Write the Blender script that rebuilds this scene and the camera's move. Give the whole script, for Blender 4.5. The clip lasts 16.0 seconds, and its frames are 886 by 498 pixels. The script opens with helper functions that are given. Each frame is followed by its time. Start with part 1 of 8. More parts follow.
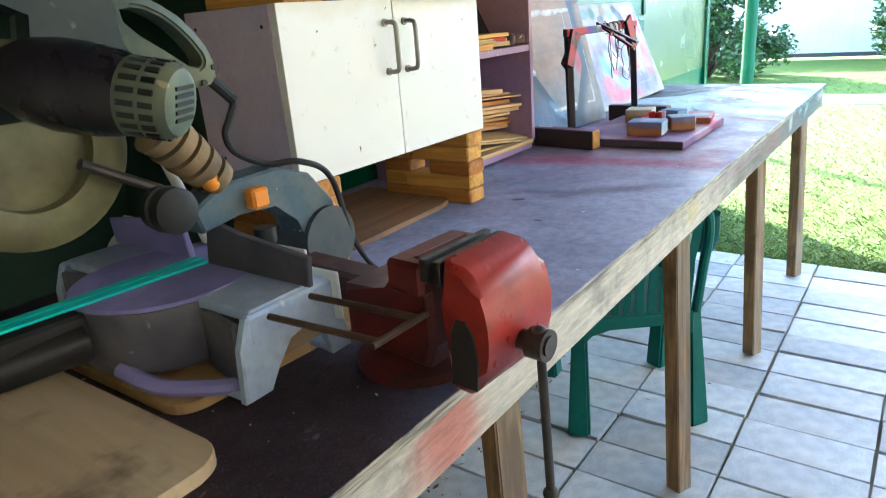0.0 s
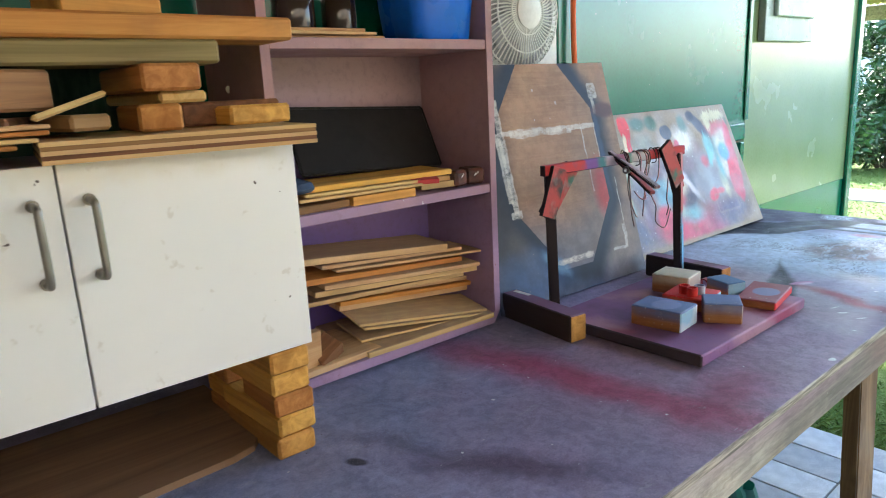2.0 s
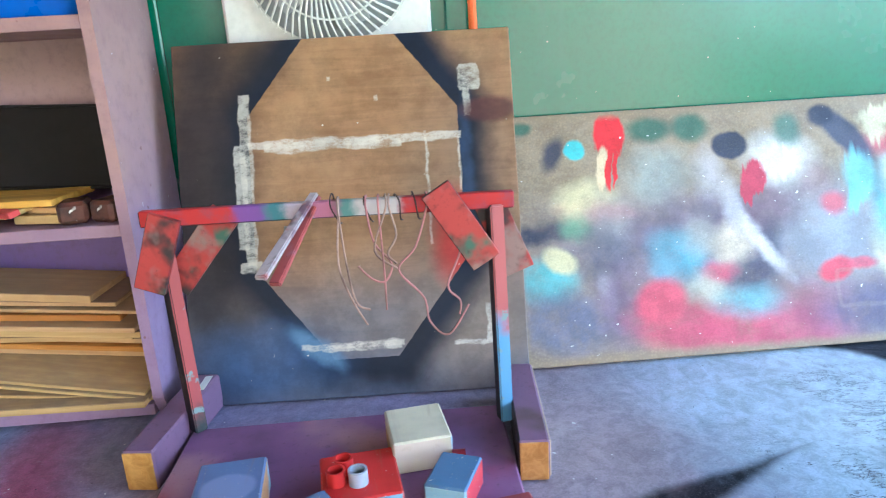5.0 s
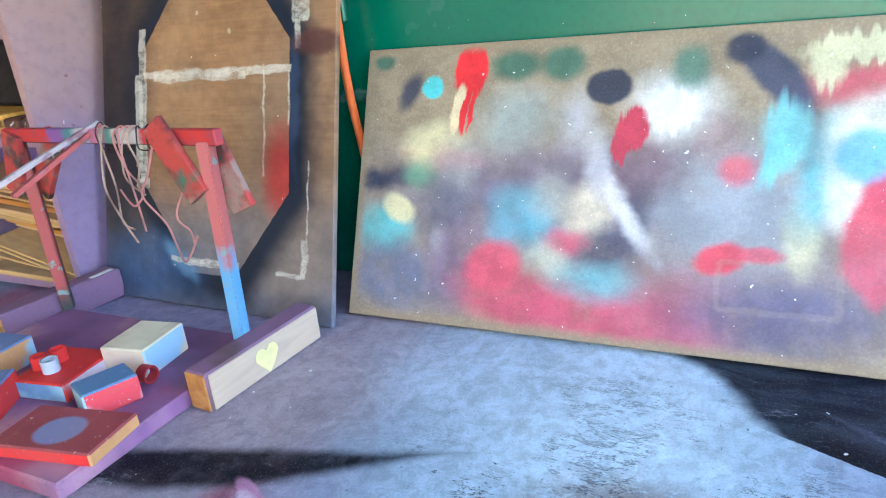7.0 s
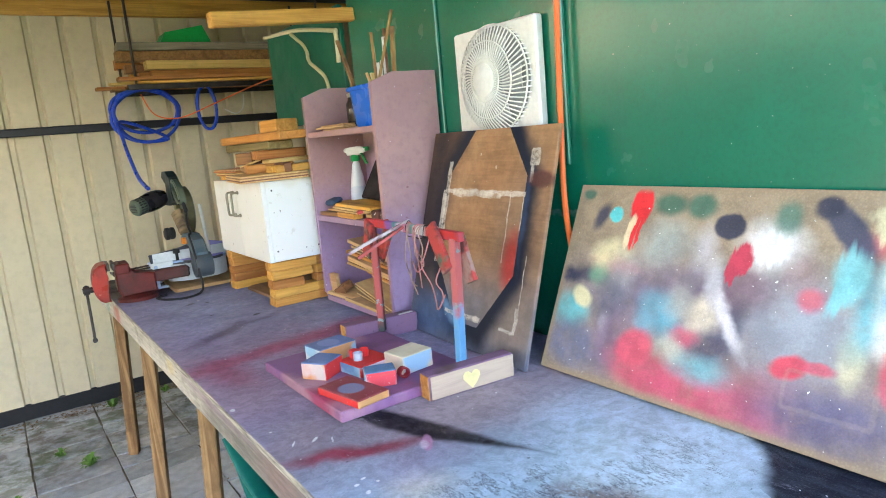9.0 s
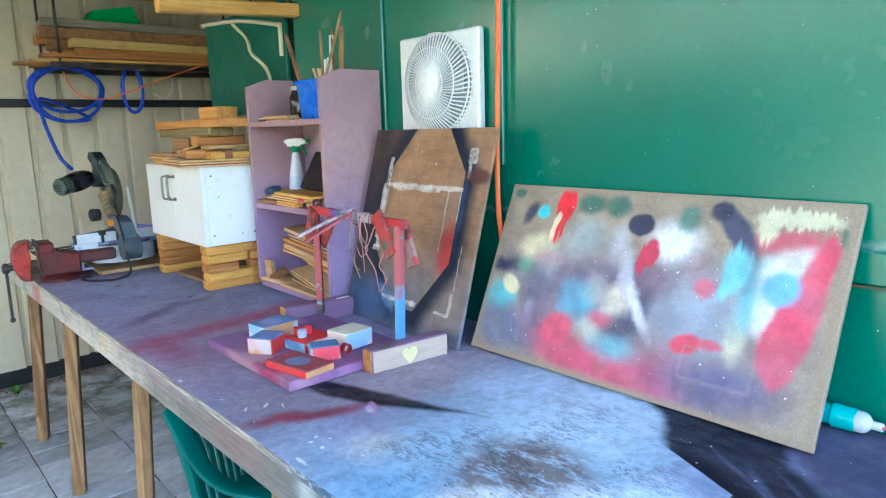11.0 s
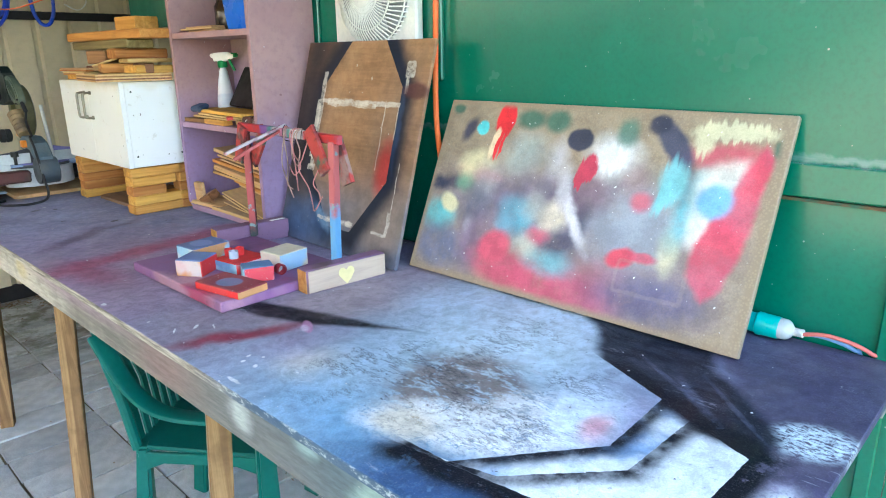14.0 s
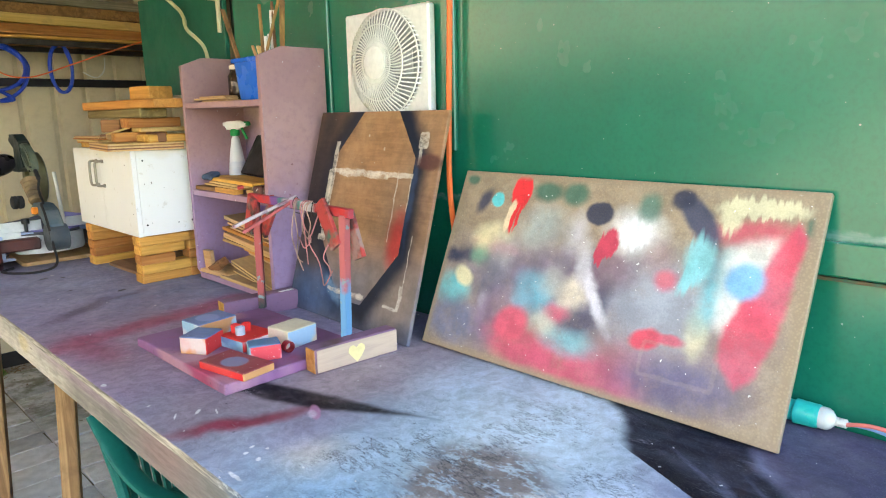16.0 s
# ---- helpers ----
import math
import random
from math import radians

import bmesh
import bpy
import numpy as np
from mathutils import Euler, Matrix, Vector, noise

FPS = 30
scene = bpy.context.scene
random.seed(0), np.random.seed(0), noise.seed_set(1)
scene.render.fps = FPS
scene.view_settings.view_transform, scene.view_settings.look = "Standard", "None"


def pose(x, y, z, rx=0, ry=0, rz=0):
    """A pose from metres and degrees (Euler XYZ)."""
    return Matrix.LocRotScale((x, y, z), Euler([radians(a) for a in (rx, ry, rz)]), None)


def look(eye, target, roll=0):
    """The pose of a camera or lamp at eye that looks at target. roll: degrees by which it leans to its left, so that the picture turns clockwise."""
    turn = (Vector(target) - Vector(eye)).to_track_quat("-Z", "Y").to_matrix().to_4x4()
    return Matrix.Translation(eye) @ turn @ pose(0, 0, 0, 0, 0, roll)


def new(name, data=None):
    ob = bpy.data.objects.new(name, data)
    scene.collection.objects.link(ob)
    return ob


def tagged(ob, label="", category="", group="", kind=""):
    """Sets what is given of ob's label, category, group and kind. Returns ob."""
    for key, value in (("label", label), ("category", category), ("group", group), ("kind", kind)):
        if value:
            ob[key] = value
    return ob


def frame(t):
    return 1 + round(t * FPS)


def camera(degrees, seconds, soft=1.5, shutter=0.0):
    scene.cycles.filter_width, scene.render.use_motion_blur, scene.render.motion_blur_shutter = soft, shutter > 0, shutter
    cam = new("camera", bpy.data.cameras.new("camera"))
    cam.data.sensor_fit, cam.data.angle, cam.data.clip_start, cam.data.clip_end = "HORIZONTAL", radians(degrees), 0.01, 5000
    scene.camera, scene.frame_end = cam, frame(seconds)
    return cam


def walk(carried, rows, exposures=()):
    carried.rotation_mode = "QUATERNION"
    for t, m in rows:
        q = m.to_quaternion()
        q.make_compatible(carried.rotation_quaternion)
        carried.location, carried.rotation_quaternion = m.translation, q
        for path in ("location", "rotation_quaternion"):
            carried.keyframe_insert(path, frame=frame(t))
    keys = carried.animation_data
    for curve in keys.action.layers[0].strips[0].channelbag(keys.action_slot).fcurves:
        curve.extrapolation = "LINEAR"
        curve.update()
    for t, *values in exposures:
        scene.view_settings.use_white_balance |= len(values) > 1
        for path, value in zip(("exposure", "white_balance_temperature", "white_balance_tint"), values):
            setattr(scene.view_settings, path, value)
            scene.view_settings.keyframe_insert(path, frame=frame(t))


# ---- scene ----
cam = camera(67.0, 16.0, soft=1.0, shutter=0.12)
PATH = [
    (0, (1.442, 2.418, 1.399), (0.305, 3.928, 0.744), -4.6),
    (0.5, (1.478, 2.608, 1.442), (0.179, 4.048, 0.953), -4.2),
    (1, (1.419, 2.857, 1.459), (0.109, 4.297, 1.002), -1.9),
    (1.5, (1.396, 3.054, 1.476), (0.038, 4.456, 1.037), -1.2),
    (2, (1.432, 3.349, 1.503), (-0.053, 4.608, 1.044), -2.9),
    (2.5, (1.404, 3.559, 1.509), (-0.083, 4.82, 1.063), -3.5),
    (3, (1.319, 3.797, 1.51), (-0.209, 5.0, 1.043), -1.5),
    (3.5, (1.341, 4.07, 1.482), (-0.373, 5.022, 1.088), -4.7),
    (4, (1.331, 4.33, 1.503), (-0.485, 5.023, 1.036), -2.5),
    (4.5, (1.3, 4.603, 1.484), (-0.571, 5.029, 0.919), -2.2),
    (5, (1.406, 4.873, 1.513), (-0.517, 4.965, 0.97), -3.4),
    (5.2, (1.431, 4.961, 1.525), (-0.5, 5.039, 1.012), -3.5),
    (7.5, (1.166, 5.925, 1.458), (-0.312, 4.752, 0.796), -5.3),
    (8, (1.237, 6.097, 1.481), (-0.039, 4.675, 0.89), -3.7),
    (8.5, (1.286, 6.21, 1.54), (0.178, 4.628, 1.019), -4.6),
    (8.7, (1.325, 6.262, 1.562), (0.246, 4.617, 1.199), -5.3),
    (10.8, (1.56, 6.379, 1.582), (0.303, 4.851, 1.294), -1.5),
    (11, (1.541, 6.382, 1.562), (0.245, 4.901, 1.208), -1.6),
    (11.5, (1.515, 6.38, 1.547), (0.141, 5.007, 1.069), -2.0),
    (12, (1.506, 6.373, 1.538), (0.109, 5.03, 1.041), -1.7),
    (12.5, (1.509, 6.366, 1.542), (0.12, 5.027, 1.016), -1.2),
    (13, (1.504, 6.37, 1.538), (0.121, 5.024, 1.012), -1.3),
    (13.5, (1.506, 6.369, 1.532), (0.115, 5.032, 1.005), -1.1),
    (14, (1.511, 6.368, 1.519), (0.127, 5.036, 0.962), -0.8),
    (14.5, (1.488, 6.366, 1.49), (0.13, 5.118, 0.716), -0.8),
    (15, (1.493, 6.367, 1.494), (0.111, 5.109, 0.782), -1.1),
    (15.5, (1.482, 6.355, 1.532), (0.067, 5.052, 0.987), -1.0),
    (16, (1.464, 6.312, 1.554), (0.073, 4.932, 1.156), -1.1),
]
EXPOSURES = [(0, 4.15, 5800, 6), (0.5, 3.55, 6100, 7), (1.5, 3.45, 6100, 9), (2.5, 3.75, 6100, 13), (3, 4.1, 6200, 15), (3.5, 4.22, 6000, 11), (4, 4.25, 5750, 7), (5, 4.15, 5550, 6), (7.5, 4.05, 6050, 9), (8.5, 4.05, 6500, 12), (11, 4.0, 5300, 8), (12.5, 4.08, 5700, 7), (14, 4.03, 6050, 7), (14.5, 3.95, 6150, 8), (15.5, 3.93, 6700, 10), (16, 4.03, 6900, 11)]
walk(cam, [(t, look(eye, target, roll)) for t, eye, target, roll in PATH], EXPOSURES)

# world, sun and exposure
world = bpy.data.worlds.new("sky")
scene.world = world
world.use_nodes = True
wn, wl = world.node_tree.nodes, world.node_tree.links
wn.clear()
sky = wn.new("ShaderNodeTexSky")
sky.sky_type = "NISHITA"
sky.sun_disc = False
sky.sun_elevation = radians(24)
sky.sun_rotation = radians(-52)
sky.air_density, sky.dust_density, sky.ozone_density = 1.0, 2.2, 1.0
bg = wn.new("ShaderNodeBackground")
bg.inputs["Strength"].default_value = 0.15
wo = wn.new("ShaderNodeOutputWorld")
wl.new(sky.outputs["Color"], bg.inputs["Color"])
wl.new(bg.outputs["Background"], wo.inputs["Surface"])
sun = new("sun", bpy.data.lights.new("sun", "SUN"))
sun.data.energy, sun.data.angle, sun.data.color = 3.2, radians(0.53), (1.0, 0.91, 0.78)
sun.matrix_world = look((-7.2, 5.624, 4.067), (0, 0, 0))

# ---------------------------------------------------------------- materials
class Sh:
    """A node material with short ways to make noises, ramps, mixes and paint marks."""

    def __init__(s, name, rough=0.6, metal=0.0, spec=0.28):
        s.m = bpy.data.materials.new(name)
        s.m.use_nodes = True
        s.nodes, s.links = s.m.node_tree.nodes, s.m.node_tree.links
        s.b = s.nodes["Principled BSDF"]
        s.b.inputs["Roughness"].default_value = rough
        s.b.inputs["Metallic"].default_value = metal
        s.b.inputs["Specular IOR Level"].default_value = spec
        s.co = s.nodes.new("ShaderNodeTexCoord").outputs["Object"]

    def put(s, socket, v):
        if isinstance(v, bpy.types.NodeSocket):
            s.links.new(v, socket)
        elif isinstance(v, (tuple, list)) and len(v) == 3 and socket.type == "RGBA":
            socket.default_value = (*v, 1)
        else:
            socket.default_value = v

    def math(s, op, a, b=0.0, clamp=False):
        n = s.nodes.new("ShaderNodeMath")
        n.operation, n.use_clamp = op, clamp
        s.put(n.inputs[0], a), s.put(n.inputs[1], b)
        return n.outputs[0]

    def vmath(s, op, a, b=(0, 0, 0)):
        n = s.nodes.new("ShaderNodeVectorMath")
        n.operation = op
        s.put(n.inputs[0], a), s.put(n.inputs[1], b)
        return n.outputs["Value"] if op in ("LENGTH", "DOT_PRODUCT") else n.outputs["Vector"]

    def noise(s, scale, detail=3, rough=0.55, vec=None, dist=0.0, colour=False):
        n = s.nodes.new("ShaderNodeTexNoise")
        s.put(n.inputs["Vector"], vec or s.co)
        n.inputs["Scale"].default_value, n.inputs["Detail"].default_value = scale, detail
        n.inputs["Roughness"].default_value, n.inputs["Distortion"].default_value = rough, dist
        return n.outputs["Color" if colour else "Fac"]

    def voronoi(s, scale, vec=None, feature="F1"):
        n = s.nodes.new("ShaderNodeTexVoronoi")
        n.feature = feature
        s.put(n.inputs["Vector"], vec or s.co)
        n.inputs["Scale"].default_value = scale
        return n.outputs["Distance"]

    def ramp(s, v, a, b, lo=0.0, hi=1.0):
        n = s.nodes.new("ShaderNodeMapRange")
        n.interpolation_type = "SMOOTHSTEP"
        s.put(n.inputs["Value"], v)
        n.inputs["From Min"].default_value, n.inputs["From Max"].default_value = a, b
        n.inputs["To Min"].default_value, n.inputs["To Max"].default_value = lo, hi
        return n.outputs["Result"]

    def mix(s, f, a, b, blend="MIX"):
        n = s.nodes.new("ShaderNodeMix")
        n.data_type, n.blend_type = "RGBA", blend
        s.put(n.inputs[0], f), s.put(n.inputs[6], a), s.put(n.inputs[7], b)
        return n.outputs[2]

    def stretch(s, scale, rot=(0, 0, 0), vec=None):
        n = s.nodes.new("ShaderNodeMapping")
        s.put(n.inputs["Vector"], vec or s.co)
        n.inputs["Scale"].default_value, n.inputs["Rotation"].default_value = scale, rot
        return n.outputs["Vector"]

    def mark(s, vec, at, radii, turn=0.0, soft=0.3):
        """A soft-edged oval patch: 1 inside, 0 outside."""
        n = s.nodes.new("ShaderNodeMapping")
        n.vector_type = "TEXTURE"
        s.put(n.inputs["Vector"], vec)
        n.inputs["Location"].default_value = (at[0], at[1], 0)
        n.inputs["Rotation"].default_value = (0, 0, radians(turn))
        n.inputs["Scale"].default_value = (radii[0], radii[1], 1000)
        return s.ramp(s.vmath("LENGTH", n.outputs["Vector"]), 1 - soft, 1 + soft, 1.0, 0.0)

    def plate(s, vec, at, radii, sides, turn=0.0, soft=0.01):
        """Distance outside an even polygon, below 0 inside, in units of the plate's own radii."""
        n = s.nodes.new("ShaderNodeMapping")
        n.vector_type = "TEXTURE"
        s.put(n.inputs["Vector"], vec)
        n.inputs["Location"].default_value = (at[0], at[1], 0)
        n.inputs["Rotation"].default_value = (0, 0, radians(turn))
        n.inputs["Scale"].default_value = (radii[0], radii[1], 1000)
        far = None
        for i in range(sides // 2):
            a = 2 * math.pi * (i + 0.5) / sides
            d = s.math("ABSOLUTE", s.vmath("DOT_PRODUCT", n.outputs["Vector"], (math.cos(a), math.sin(a), 0)))
            far = d if far is None else s.math("MAXIMUM", far, d)
        return s.math("SUBTRACT", far, 1.0)

    def random(s):
        return s.nodes.new("ShaderNodeObjectInfo").outputs["Random"]

    def island(s):
        return s.nodes.new("ShaderNodeNewGeometry").outputs["Random Per Island"]

    def vary(s, colour, by, amount, hue=0.0):
        n = s.nodes.new("ShaderNodeHueSaturation")
        s.put(n.inputs["Color"], colour)
        s.put(n.inputs["Value"], s.ramp(by, 0, 1, 1 - amount, 1 + amount))
        if hue:
            s.put(n.inputs["Hue"], s.ramp(by, 0, 1, 0.5 - hue, 0.5 + hue))
        return n.outputs["Color"]

    def bump(s, height, strength=0.3, dist=0.002):
        n = s.nodes.new("ShaderNodeBump")
        s.put(n.inputs["Height"], height)
        n.inputs["Strength"].default_value, n.inputs["Distance"].default_value = strength, dist
        s.links.new(n.outputs["Normal"], s.b.inputs["Normal"])

    def done(s, colour, rough=None):
        s.put(s.b.inputs["Base Color"], colour)
        if rough is not None:
            s.put(s.b.inputs["Roughness"], rough)
        return s.m


def surface(name, a, b, scale=6, fine=60, rough=(0.45, 0.7), metal=0.0, bump=0.25, dist=0.001, spec=0.28, specks=None, vary=0.0):
    """A surface of two tones in patches, with fine grain, uneven gloss and, if asked, specks of another colour."""
    s = Sh(name, metal=metal, spec=spec)
    big, small = s.noise(scale, 5, 0.6), s.noise(fine, 4, 0.6)
    c = s.mix(s.ramp(big, 0.32, 0.68), a, b)
    c = s.mix(s.ramp(small, 0.4, 0.75, 0, 0.35), c, tuple(v * 0.7 for v in a))
    if specks:
        c = s.mix(s.math("MULTIPLY", s.ramp(s.noise(fine * 0.7, 2), 0.68, 0.74), s.ramp(big, 0.4, 0.6)), c, specks)
    if vary:
        c = s.vary(c, s.random(), vary)
    s.bump(s.math("ADD", small, s.math("MULTIPLY", big, 0.5)), bump, dist)
    return s.done(c, s.ramp(s.noise(scale * 2.3, 4), 0.3, 0.7, *rough))


def timber(name, light, dark, along=1, grain=45, rough=0.62, vary=0.18, grime=0.25, hue=0.012):
    """Sawn timber with grain along one axis of the piece, knots, and each piece a little different."""
    s = Sh(name, rough, spec=0.2)
    n = s.nodes.new("ShaderNodeCombineXYZ")
    r = s.random()
    for i in range(3):
        s.put(n.inputs[i], s.math("MULTIPLY", r, 7.3 + 3 * i))
    off = s.vmath("ADD", s.co, n.outputs[0])
    sc = [grain, grain, grain]
    sc[along] = grain * 0.05
    g = s.noise(1.0, 5, 0.65, s.stretch(sc, vec=off), 0.8)
    sc2 = [v * 0.22 for v in sc]
    w = s.noise(1.0, 3, 0.5, s.stretch(sc2, vec=off), 1.2)
    c = s.mix(s.ramp(g, 0.3, 0.72), light, dark)
    c = s.mix(s.ramp(w, 0.5, 0.72, 0, 0.6), c, tuple(v * 0.72 for v in dark))
    blot = s.noise(9, 4, 0.6, off)
    c = s.mix(s.ramp(blot, 0.52, 0.78, 0, grime), c, (0.09, 0.075, 0.06))
    c = s.vary(c, r, vary, hue)
    s.bump(g, 0.25, 0.001)
    return s.done(c)


def plain(name, c, rough=0.5, metal=0.0, spec=0.3):
    s = Sh(name, rough, metal, spec)
    small = s.noise(55, 4, 0.6)
    d = s.mix(s.ramp(small, 0.35, 0.75, 0, 0.3), c, tuple(v * 0.65 for v in c))
    s.bump(small, 0.12, 0.0006)
    return s.done(d, s.ramp(s.noise(14, 4), 0.3, 0.7, max(0.05, rough - 0.12), min(1, rough + 0.12)))


def wobble_z(s):
    """Object coordinates, shaken a little, for stains with uneven rims."""
    n = s.noise(18, 4, 0.6, colour=True)
    return s.vmath("ADD", s.co, s.vmath("MULTIPLY", s.vmath("SUBTRACT", n, (0.5, 0.5, 0.5)), (0, 0, 0.06)))


PINE = timber("pine", (0.73, 0.38, 0.09), (0.5, 0.22, 0.045))
PINE_X = timber("pine_x", (0.66, 0.34, 0.09), (0.42, 0.18, 0.042), along=0)
PINE_Z = timber("pine_z", (0.36, 0.2, 0.075), (0.1, 0.05, 0.022), along=2, grain=34, vary=0.12, grime=0.6)
s = Sh("bench_leg_timber", 0.7, spec=0.2)
n = s.nodes.new("ShaderNodeCombineXYZ")
for i in range(3):
    s.put(n.inputs[i], s.math("MULTIPLY", s.random(), 5.1 + 2 * i))
off = s.vmath("ADD", s.co, n.outputs[0])
g = s.noise(1, 5, 0.65, s.stretch((26, 26, 1.6), vec=off), 1.4)
c = s.mix(s.ramp(g, 0.34, 0.66), (0.41, 0.245, 0.11), (0.2, 0.11, 0.05))
c = s.mix(s.ramp(s.noise(7, 5, 0.6, off), 0.45, 0.7, 0, 0.8), c, (0.12, 0.065, 0.03))
c = s.mix(s.ramp(s.voronoi(6, s.stretch((1, 1, 0.6), vec=off)), 0.04, 0.1, 0.85, 0), c, (0.06, 0.03, 0.015))
front = s.ramp(s.vmath("DOT_PRODUCT", s.nodes.new("ShaderNodeNewGeometry").outputs["Normal"], (1, 0, 0)), 0.5, 0.8)
c = s.mix(s.math("MULTIPLY", front, s.ramp(s.noise(5, 4, 0.6, off), 0.3, 0.6, 0.5, 0.9)), c, s.mix(s.ramp(g, 0.3, 0.7), (0.3, 0.26, 0.2), (0.15, 0.13, 0.11)))
s.bump(g, 0.3, 0.001)
LEG_TIMBER = s.done(c)
PALE = timber("pale_pine", (0.75, 0.52, 0.25), (0.58, 0.35, 0.14), vary=0.12)
PALE_X = timber("pale_pine_x", (0.72, 0.48, 0.19), (0.54, 0.32, 0.1), along=0, vary=0.12)
GREYWOOD = timber("weathered_timber", (0.42, 0.39, 0.33), (0.2, 0.18, 0.15), grime=0.4, hue=0)
REDWOOD = timber("hardwood", (0.33, 0.16, 0.07), (0.17, 0.08, 0.036))
PLYWOOD = timber("plywood_face", (0.54, 0.36, 0.17), (0.4, 0.25, 0.1), grain=22, grime=0.3)
DARKPLY = timber("stained_plywood", (0.3, 0.19, 0.11), (0.17, 0.1, 0.06), grain=18, grime=0.5)
s = Sh("white_laminate", 0.35)
c = s.mix(s.ramp(s.noise(4, 3), 0.35, 0.65), (0.82, 0.82, 0.79), (0.79, 0.795, 0.765))
c = s.mix(s.ramp(s.vmath("DOT_PRODUCT", wobble_z(s), (0, 0, 1)), 1.4, 1.445, 0, 0.35), c, (0.62, 0.52, 0.3))
c = s.mix(s.math("MULTIPLY", s.ramp(s.noise(26, 3, 0.7), 0.64, 0.72), 0.35), c, (0.5, 0.45, 0.36))
c = s.mix(s.ramp(s.noise(44, 2, 0.5), 0.755, 0.77), c, (0.12, 0.1, 0.09))
s.bump(s.noise(160, 3), 0.06, 0.0005)
WHITE = s.done(c)
WHITE_EDGE = surface("lilac_dusted_laminate", (0.6, 0.52, 0.66), (0.54, 0.46, 0.61), 5, 90, (0.4, 0.6), bump=0.05)
s = Sh("mauve_paint", 0.6, spec=0.25)
n = s.noise(3.5, 5, 0.65)
hz = s.math("ADD", s.vmath("DOT_PRODUCT", s.co, (0, 0, 1)), s.math("MULTIPLY", s.noise(4, 4, 0.6, s.vmath("ADD", s.co, (4, 2, 7))), 0.5))
c = s.mix(s.ramp(n, 0.35, 0.65), (0.42, 0.25, 0.235), (0.35, 0.2, 0.21))
c = s.mix(s.ramp(hz, 1.35, 1.75, 1, 0), c, s.mix(s.ramp(n, 0.35, 0.65), (0.37, 0.25, 0.39), (0.3, 0.2, 0.34)))
c = s.mix(s.ramp(s.noise(50, 4, 0.7), 0.45, 0.75, 0, 0.35), c, (0.24, 0.14, 0.17))
c = s.mix(s.ramp(s.noise(24, 3, 0.6), 0.72, 0.75, 0, 0.8), c, (0.22, 0.1, 0.1))
c = s.mix(s.ramp(s.noise(70, 2, 0.5), 0.76, 0.77), c, (0.6, 0.55, 0.58))
s.bump(s.noise(50, 4, 0.7), 0.25, 0.001)
MAUVE = s.done(c, s.ramp(s.noise(8, 4), 0.3, 0.7, 0.5, 0.75))
s = Sh("green_wall_paint", 0.24, spec=0.32)
big, small = s.noise(2.2, 5, 0.6), s.noise(110, 4, 0.6)
c = s.mix(s.ramp(big, 0.32, 0.68), (0.003, 0.14, 0.08), (0.004, 0.165, 0.095))
c = s.mix(s.ramp(small, 0.4, 0.75, 0, 0.35), c, (0.002, 0.1, 0.06))
c = s.mix(s.ramp(s.noise(1, 5, 0.7, s.stretch((3, 9, 1.1))), 0.55, 0.8, 0, 0.3), c, (0.02, 0.15, 0.11))
# overspray drops, and a scuffed whitish line that paints in the light on the fold
c = s.mix(s.ramp(s.voronoi(20), 0.028, 0.045, 0.6, 0), c, (0.42, 0.5, 0.47))
c = s.mix(s.ramp(s.voronoi(37), 0.025, 0.04, 0.6, 0), c, (0.42, 0.52, 0.48))
up = s.math("ABSOLUTE", s.math("SUBTRACT", s.vmath("DOT_PRODUCT", wobble_z(s), (0, 0, 1)), 1.316))
c = s.mix(s.math("MULTIPLY", s.ramp(up, 0.002, 0.014, 0.3, 0), s.ramp(s.noise(1, 4, 0.7, s.stretch((4, 7, 60))), 0.3, 0.65, 0.3, 1)), c, (0.4, 0.5, 0.52))
s.bump(s.math("ADD", small, s.math("MULTIPLY", big, 0.5)), 0.025, 0.001)
GREEN_WALL = s.done(c, s.ramp(s.noise(5, 4), 0.3, 0.7, 0.2, 0.28))
gw = GREEN_WALL.node_tree.nodes["Principled BSDF"]
gw.inputs["Coat Weight"].default_value, gw.inputs["Coat Roughness"].default_value, gw.inputs["Coat IOR"].default_value = 1.0, 0.22, 1.46
gw.inputs["Sheen Weight"].default_value, gw.inputs["Sheen Roughness"].default_value, gw.inputs["Sheen Tint"].default_value = 0.45, 0.2, (0.85, 1.0, 0.9, 1)
GREEN_TRIM = surface("green_trim_paint", (0.005, 0.1, 0.06), (0.008, 0.13, 0.075), 3, 40, (0.3, 0.5))
CLAD = surface("cream_cladding", (0.69, 0.595, 0.4), (0.62, 0.535, 0.37), 1.6, 20, (0.4, 0.55), bump=0.05)
BLACK = plain("black_plastic", (0.018, 0.018, 0.018), 0.42)
RUBBER = plain("black_rubber", (0.022, 0.022, 0.024), 0.7)
STEEL = surface("steel", (0.42, 0.42, 0.41), (0.3, 0.29, 0.27), 20, 120, (0.3, 0.5), 1.0, specks=(0.2, 0.1, 0.05))
DULLSTEEL = plain("dull_nickel", (0.28, 0.26, 0.22), 0.4, 0.8)
WHITEPLASTIC = plain("white_plastic", (0.78, 0.77, 0.72), 0.42)
BLUEPLASTIC = plain("blue_plastic", (0.01, 0.13, 0.62), 0.3)
ORANGE = plain("orange_plastic", (0.85, 0.16, 0.035), 0.45)

